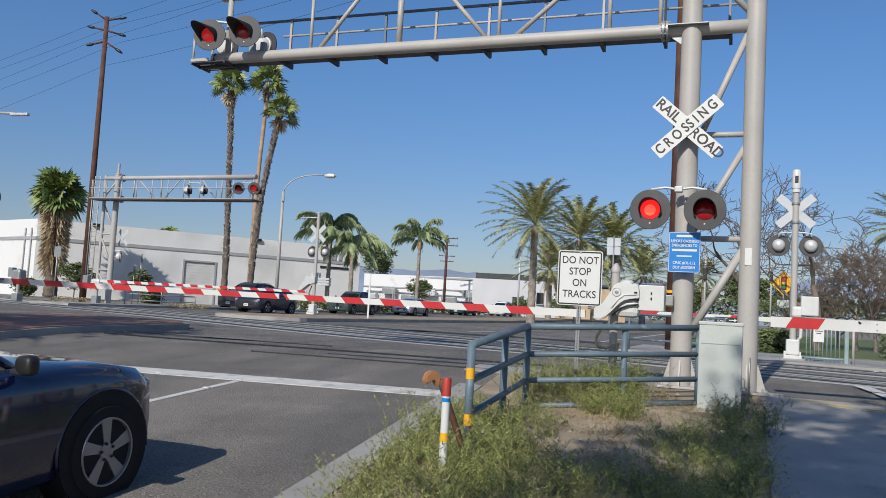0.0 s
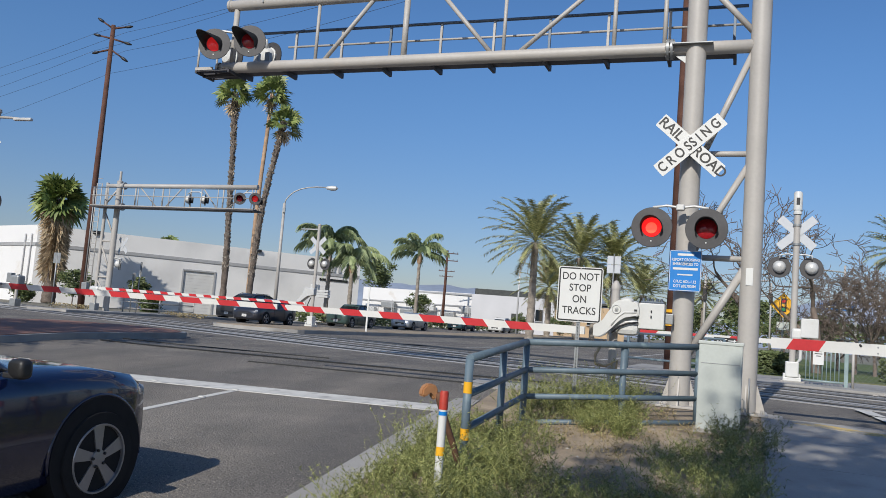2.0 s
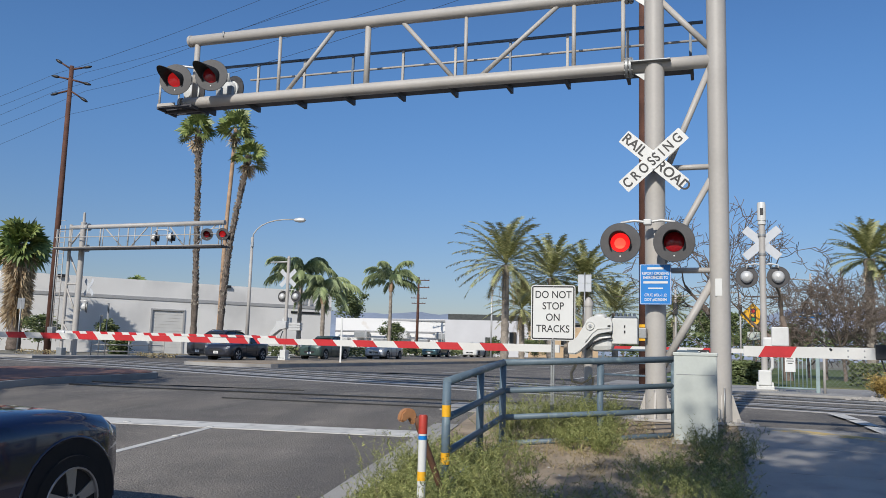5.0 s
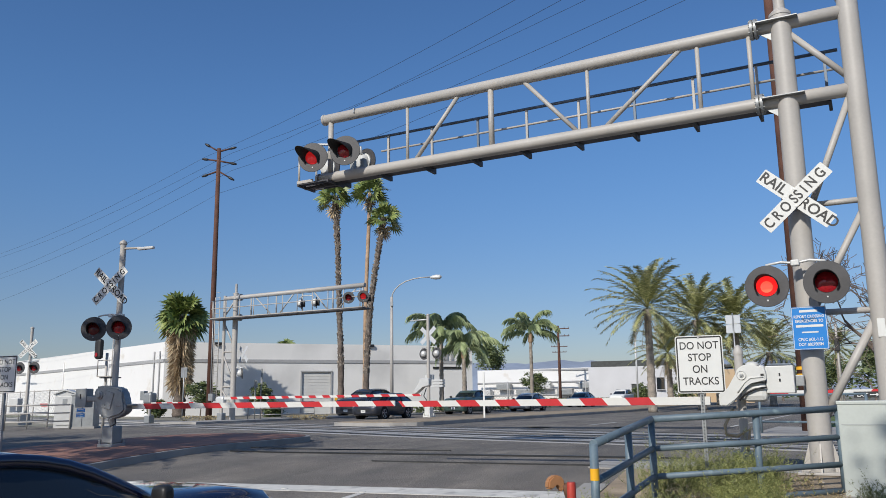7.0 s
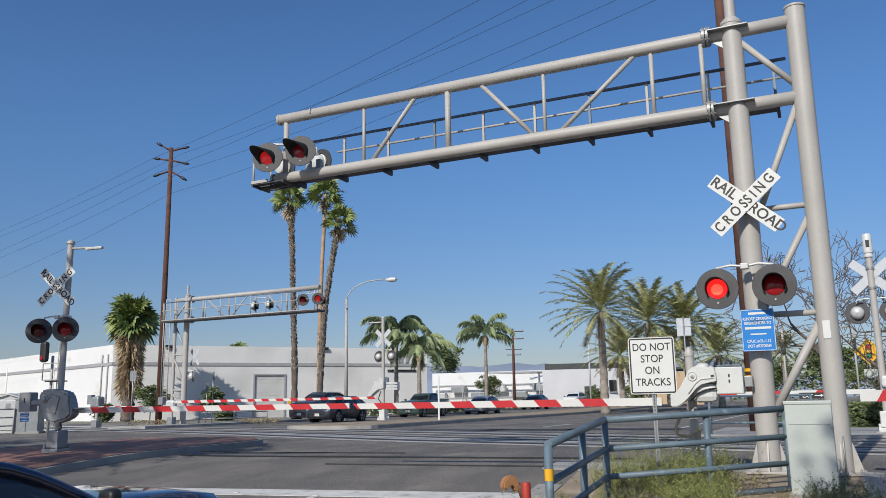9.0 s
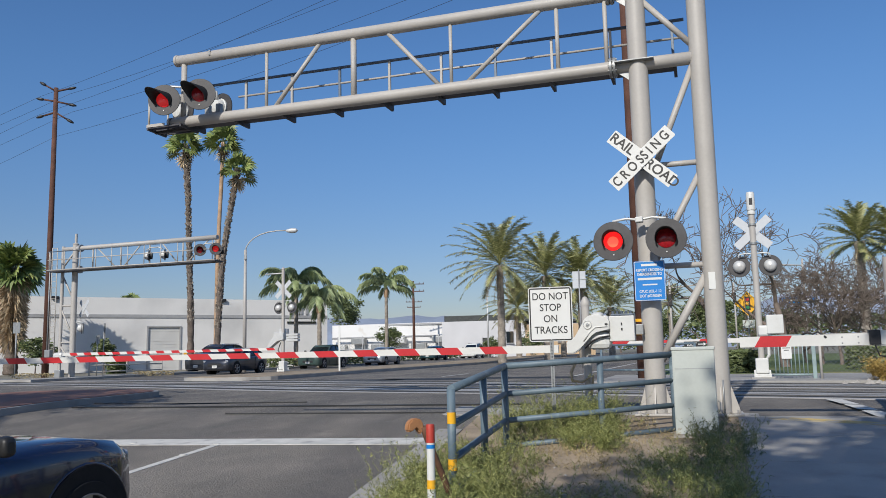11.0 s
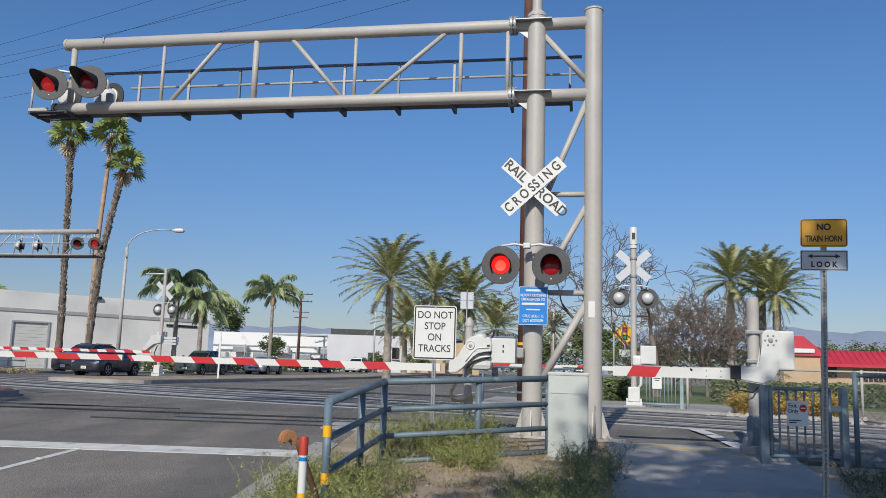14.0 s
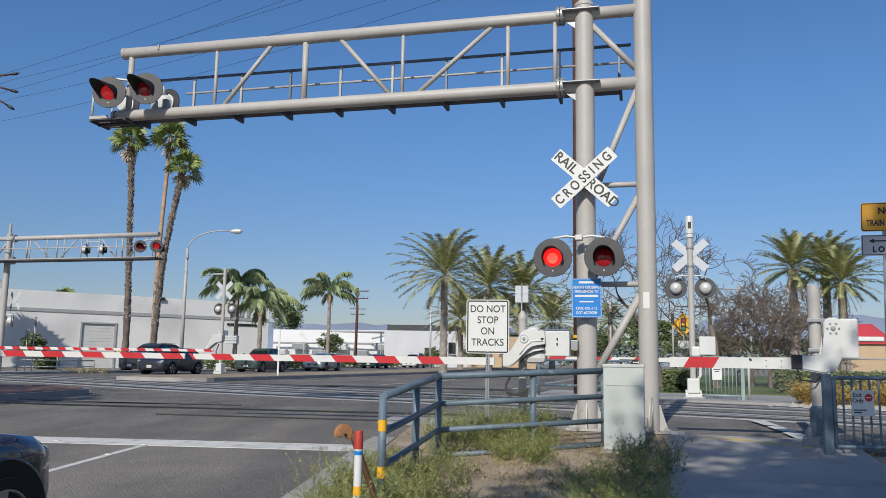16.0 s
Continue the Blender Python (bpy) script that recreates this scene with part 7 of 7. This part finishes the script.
def bare_tree(x, y, h, label, seed, depth=5, r=.16, spread_=.7):
    rng = random.Random(seed)
    t = thing("bare_tree", at_ground(x, y, 0), label, "tree", "bare trees")
    bm = bmesh.new()
    limb(bm, rng, Vector((0, 0, -.1)), Vector((rng.uniform(-.1, .1), 0, 1)), r, h * .3, depth, None, spread_)
    part("branchwork", bm, "bark", t)
    return t


bare_tree(0.2, 36.5, 8.8, "leafless tree with tangled grey branches", 51, 6, .24, .85)
bare_tree(2.6, 36.0, 9.5, "leafless tree beside the far signal", 52, 6, .2, .95)
for k, (a, d, h) in enumerate(((6.3, 40, 5.6), (7.4, 39, 6.2), (8.6, 41, 5.6), (7.9, 44, 6.2), (9.3, 42, 4.6), (5.4, 44, 4.8))):
    x, y = on_ray(a, d)
    bare_tree(x, y, h, "dense leafless shrub tree with fine twigs", 60 + k, 7, .09, 1.0)


def leaves_at(V, F, rng, c, size):
    u = Vector((rng.gauss(0, 1), rng.gauss(0, 1), rng.gauss(0, .7))).normalized()
    a, b = frame_of(u)
    i = len(V)
    V += [c + a * size, c + b * size * .45, c - a * size, c - b * size * .45]
    F.append((i, i + 1, i + 2, i + 3))


def leafy_tree(x, y, h, R, label, seed, n=5000, leaf=.12, depth=4, r=.2, low=.35, mate="leaf", name="tree", flat=0.8):
    """A tapered trunk with limbs and a crown of many small leaves in uneven clumps."""
    rng = random.Random(seed)
    t = thing(name, at_ground(x, y, 0), label, "tree" if name == "tree" else "shrub", "leafy trees")
    bm = bmesh.new()
    tips = []
    limb(bm, rng, Vector((0, 0, -.1)), Vector((0, 0, 1)), r, h * low, depth, tips, .8)
    part("trunk", bm, "bark", t)
    V, F = [], []
    c0 = Vector((0, 0, h - R * flat))
    clumps = []
    for k in range(34):
        v = Vector((rng.gauss(0, 1), rng.gauss(0, 1), rng.gauss(0, 1))).normalized() * R * rng.uniform(.35, .95)
        clumps.append((c0 + Vector((v.x, v.y, v.z * flat)), R * rng.uniform(.16, .36)))
    for k in range(n):
        c, cr = rng.choice(clumps)
        v = Vector((rng.gauss(0, 1), rng.gauss(0, 1), rng.gauss(0, .8))) * cr * .6
        leaves_at(V, F, rng, c + v, leaf * rng.uniform(.6, 1.3))
    raw("crown", V, F, mate, t)
    return t


# trees that stand behind the camera and shade the median, the path and the verge
leafy_tree(-17.8, 1.0, 14.2, 4.0, "broad street tree shading the brick median", 71, 2900, .2, 3, .3, .2)
leafy_tree(-25.5, 0.4, 13.0, 4.4, "broad street tree shading the road's far side", 72, 8000, .24, 3, .3, .2)
leafy_tree(3.5, -5.2, 13.0, 4.4, "street tree shading the concrete path", 73, 9500, .19, 3, .26, .2)
leafy_tree(6.6, -4.6, 13.0, 3.6, "street tree shading the path and gate", 74, 7500, .19, 3, .24, .2)
leafy_tree(0.05, -6.6, 15.3, 1.75, "slender street tree shading the verge and cabinet", 75, 2100, .16, 3, .18, .22, flat=1.65)
leafy_tree(-1.25, -4.6, 10.9, 1.6, "slim street tree casting dapples on the verge", 76, 2300, .14, 3, .12, .25, flat=1.2)
# greenery round the warehouse and in the distance
for k, (a, d, h, R) in enumerate(((-45.2, 68, 3.0, 1.4), (-41.2, 72, 2.6, 1.1), (-48.0, 70, 1.4, .9), (-40.4, 66, 1.2, .9), (-22.35, 100, 4.2, 1.6), (-12.4, 104, 3.0, 1.8), (-15.2, 105, 2.6, 1.5))):
    x, y = on_ray(a, d)
    leafy_tree(x, y, h, R, "green leafy bush near the building", 80 + k, 2400, .08 + .0005 * d, 2, .06, .3, name="shrub")
for k, (a, d, h, R) in enumerate(((-25.3, 142, 10.6, 2.9), (-1.0, 150, 10, 3), (0.3, 150, 9, 2.6), (-3.6, 160, 8.5, 4), (2.2, 165, 9, 4.5), (4.6, 170, 9, 5), (15.2, 150, 7, 4), (16.4, 152, 7.4, 4.2), (17.8, 155, 7, 4), (14.2, 148, 6.4, 3.6), (-6.3, 150, 7, 4))):
    x, y = on_ray(a, d)
    leafy_tree(x, y, h, R, "distant dark green tree", 90 + k, 3200, .24, 2, .2, .3)


def hedge(x0, x1, y0, y1, h, label, seed, n, leaf=.08, mate="leaf"):
    rng = random.Random(seed)
    V, F = [], []
    for k in range(n):
        px, py = rng.uniform(x0, x1), rng.uniform(y0, y1)
        z = h * math.sqrt(rng.random()) * (1 + .12 * noise.noise((px * 1.5, py * 1.5, 0)))
        leaves_at(V, F, rng, Vector((px, py, gz(px, py) + z)), leaf * rng.uniform(.6, 1.3))
    i = len(V)
    ob = raw("hedge", V, F, mate)
    return tagged(ob, label, "hedge", "hedges", "stuff")


hedge(0.35, 1.4, 28.6, 29.6, 0.8, "clipped dark green hedge beyond the tracks", 101, 2600, .08, "hedge")
hedge(4.2, 11, 30.5, 31.6, 0.85, "clipped green hedge behind the fence", 102, 6000, .07, "hedgelight")
hedge(10, 60, 60, 62, 0.7, "long green hedge before the restaurant", 103, 5000, .2, "hedgelight")
hedge(-30, 46, 205, 212, 7.5, "dark green line of far trees along the street", 104, 5200, .55, "leaf")
hedge(-33, -31.2, 53, 110, 0.85, "green planting along the far kerb", 105, 6500, .15, "hedgelight")
hedge(-36.2, -33.0, 34.0, 34.8, 0.34, "dry weeds at the foot of the gantry", 108, 500, .05, "drygrass")
hedge(-31.2, -28.6, 37.6, 38.6, 0.3, "dry weeds behind the far railing", 109, 600, .045, "drygrass")


# weeds on the verge
def weeds(name, spots, label, mate, seed, tall=(.25, .6), stems=16, leaf=.019, lean=.6, sprigs=4, per=9):
    """Bushy weeds: each plant is a spray of thin stems, each with side sprigs set with many small leaves."""
    rng = random.Random(seed)
    V, F = [], []

    def strand(p, q, w):
        sd = (q - p).cross(Vector((rng.uniform(-1, 1), rng.uniform(-1, 1), .2))).normalized() * w
        i = len(V)
        V.extend((p - sd, p + sd, q))
        F.append((i, i + 1, i + 2))

    for x, y, s in spots:
        if x < -2.86 - 0.105 * (y - 5.7):
            continue
        h = rng.uniform(*tall) * s
        for k in range(stems):
            a, b = rng.uniform(0, math.tau), rng.uniform(.1, lean * 1.9)
            out = Vector((math.cos(a), math.sin(a), 0))
            d = (out * b + Vector((0, 0, 1))).normalized()
            p = Vector((x + rng.gauss(0, .06), y + rng.gauss(0, .06), gz(x, y) + .02))
            l = h * rng.uniform(.5, 1.1)
            q = p + d * l * .55
            tip = q + (d + out * .3 + Vector((rng.uniform(-.3, .3), rng.uniform(-.3, .3), 0))).normalized() * l * .45
            strand(p, q, .0035)
            strand(q, tip, .0025)
            for g in range(sprigs):
                u = rng.uniform(.3, 1)
                c = p.lerp(q, min(1, u * 1.7)) if u < .59 else q.lerp(tip, (u - .59) / .41)
                e = (d * .6 + Vector((rng.uniform(-1, 1), rng.uniform(-1, 1), rng.uniform(-.1, .7)))).normalized() * l * rng.uniform(.12, .3)
                strand(c, c + e, .0015)
                for j in range(per):
                    o = c + e * rng.uniform(.1, 1.05)
                    v = Vector((rng.uniform(-1, 1), rng.uniform(-1, 1), rng.uniform(-.4, .9))).normalized() * leaf * rng.uniform(.8, 2.2)
                    w = v.cross(Vector((rng.uniform(-1, 1), rng.uniform(-1, 1), 1))).normalized() * leaf * .2
                    i = len(V)
                    V.extend((o - w, o + w, o + v))
                    F.append((i, i + 1, i + 2))
    ob = raw(name, V, F, mate)
    return tagged(ob, label, "weeds", "", "stuff")


rng = random.Random(7)


def scatter(n, x0, x1, y0, y1, keep):
    out = []
    while len(out) < n:
        x, y = rng.uniform(x0, x1), rng.uniform(y0, y1)
        k = keep(x, y)
        if rng.random() < k:
            out.append((x, y, .55 + .6 * k))
    return out


def green_here(x, y):
    v = .42 + 1.3 * noise.noise((x * .8, y * .8, 3))
    if 7.5 < y < 10.6 and -2.0 < x + .18 * (9 - y) < -.2:
        v *= .12
    elif y < 8.7:
        v += .12
    return max(.03, min(1, v))


weeds("weeds", scatter(215, -2.95, .12, 4.6, 9.4, green_here), "green feathery weeds on the dry verge", "weed", 11, (.18, .5), 13)
weeds("weeds", scatter(80, -3.0, -1.4, 10.4, 12.3, lambda x, y: .8), "taller green weeds behind the railing", "weed", 12, (.34, .68), 12)
weeds("weeds", scatter(26, -1.9, -1.25, 9.9, 10.8, lambda x, y: .8), "green weeds round the railing post", "weed", 17, (.25, .45), 12)
weeds("weeds", scatter(24, -.3, .36, 9.0, 10.9, lambda x, y: .8), "dark green weeds round the cabinet", "hedgelight", 13, (.22, .42), 10, .02, .7, 4, 8)
weeds("weeds", scatter(40, -1.0, .15, 7.2, 9.4, lambda x, y: .8), "pale wispy weeds in front of the cabinet", "weed", 19, (.22, .4), 10, .018, .6, 4, 7)
weeds("dry_grass", scatter(300, -2.9, .15, 4.6, 12.3, lambda x, y: .7), "dry straw-coloured grass between the weeds", "drygrass", 14, (.1, .24), 8, .02, .9, 2, 4)
weeds("dry_grass", scatter(60, 3.5, 6.2, 22.0, 22.9, lambda x, y: .8), "orange dry grass clumps by the far fence", "shrub", 20, (.4, .62), 26, .05, .4, 3, 5)
weeds("weeds", scatter(150, 2.85, 5.0, 6.2, 10.8, lambda x, y: .7), "dark low weeds beside the path", "leaf", 15, (.12, .3), 9, .02, .7, 3, 7)
weeds("weeds", scatter(40, -3.1, -1.9, 5.4, 8.6, lambda x, y: .8), "tall wispy green weeds near the marker post", "weed", 18, (.4, .62), 11, .02, .45)
weeds("weeds", scatter(80, -3.3, -2.9, 6.0, 9.5, lambda x, y: .7), "small weeds along the kerb", "weed", 16, (.15, .36), 10)
V, F = [], []
for k in range(520):
    x, y = rng.uniform(-3.1, .15), rng.uniform(4.8, 12.4)
    s = rng.uniform(.006, .022)
    c = Vector((x, y, gz(x, y) + .034))
    i = len(V)
    V += [c + Vector((s, 0, 0)), c + Vector((0, s * .8, 0)), c - Vector((s, 0, 0)), c - Vector((0, s * .8, 0)), c + Vector((0, 0, s * .8))]
    F += [(i, i + 1, i + 4), (i + 1, i + 2, i + 4), (i + 2, i + 3, i + 4), (i + 3, i, i + 4)]
tagged(raw("gravel", V, F, "rock"), "small pale stones scattered on the dirt", "gravel", "", "stuff")
V, F = [], []
for k in range(420):
    x, y = rng.uniform(2.6, 14), rng.uniform(12.2, 22)
    if not (2.75 < x and (y < 13.2 - .3 * x + .6 or y > 19.4 - .36 * (x - 4))):
        continue
    s = rng.uniform(.04, .13)
    c = Vector((x, y, gz(x, y) + .02))
    i = len(V)
    V += [c + Vector((s, 0, 0)), c + Vector((0, s * .8, 0)), c - Vector((s, 0, 0)), c - Vector((0, s * .8, 0)), c + Vector((0, 0, s * .8))]
    F += [(i, i + 1, i + 4), (i + 1, i + 2, i + 4), (i + 2, i + 3, i + 4), (i + 3, i, i + 4)]
tagged(raw("rocks", V, F, "rock"), "pale rocks along the railway edge", "rocks", "", "stuff")


# ---- far hills ----
def ridge(a0, a1, d, h0, h1, seed, label):
    bm = bmesh.new()
    n = 60
    lo, hi, bk = [], [], []
    for k in range(n + 1):
        u = k / n
        a = a0 + (a1 - a0) * u
        x, y = on_ray(a, d)
        fall = min(1, 5 * u, 5 * (1 - u))
        z = (h0 + (h1 - h0) * u) * fall * (1 + .13 * noise.noise((a * .22, seed, 0)) + .07 * noise.noise((a * .9, seed, 2)))
        lo.append(bm.verts.new((x, y, -5)))
        hi.append(bm.verts.new((x * 1.25, y * 1.25, z * 1.25)))
        bk.append(bm.verts.new((x * 1.6, y * 1.6, -5)))
    for A_, B_ in ((lo, hi), (hi, bk)):
        for k in range(n):
            f = bm.faces.new((A_[k], A_[k + 1], B_[k + 1], B_[k]))
            f.smooth = True
    tagged(link("backdrop", bm, M["hill"]), label, "hills", kind="structure")


ridge(-36, 3, 1100, 50, 48, 4, "low hills in the far distance, coloured blue for haze")
ridge(-6, 45, 1000, 62, 50, 9, "long hills on the horizon, coloured blue-grey for haze")
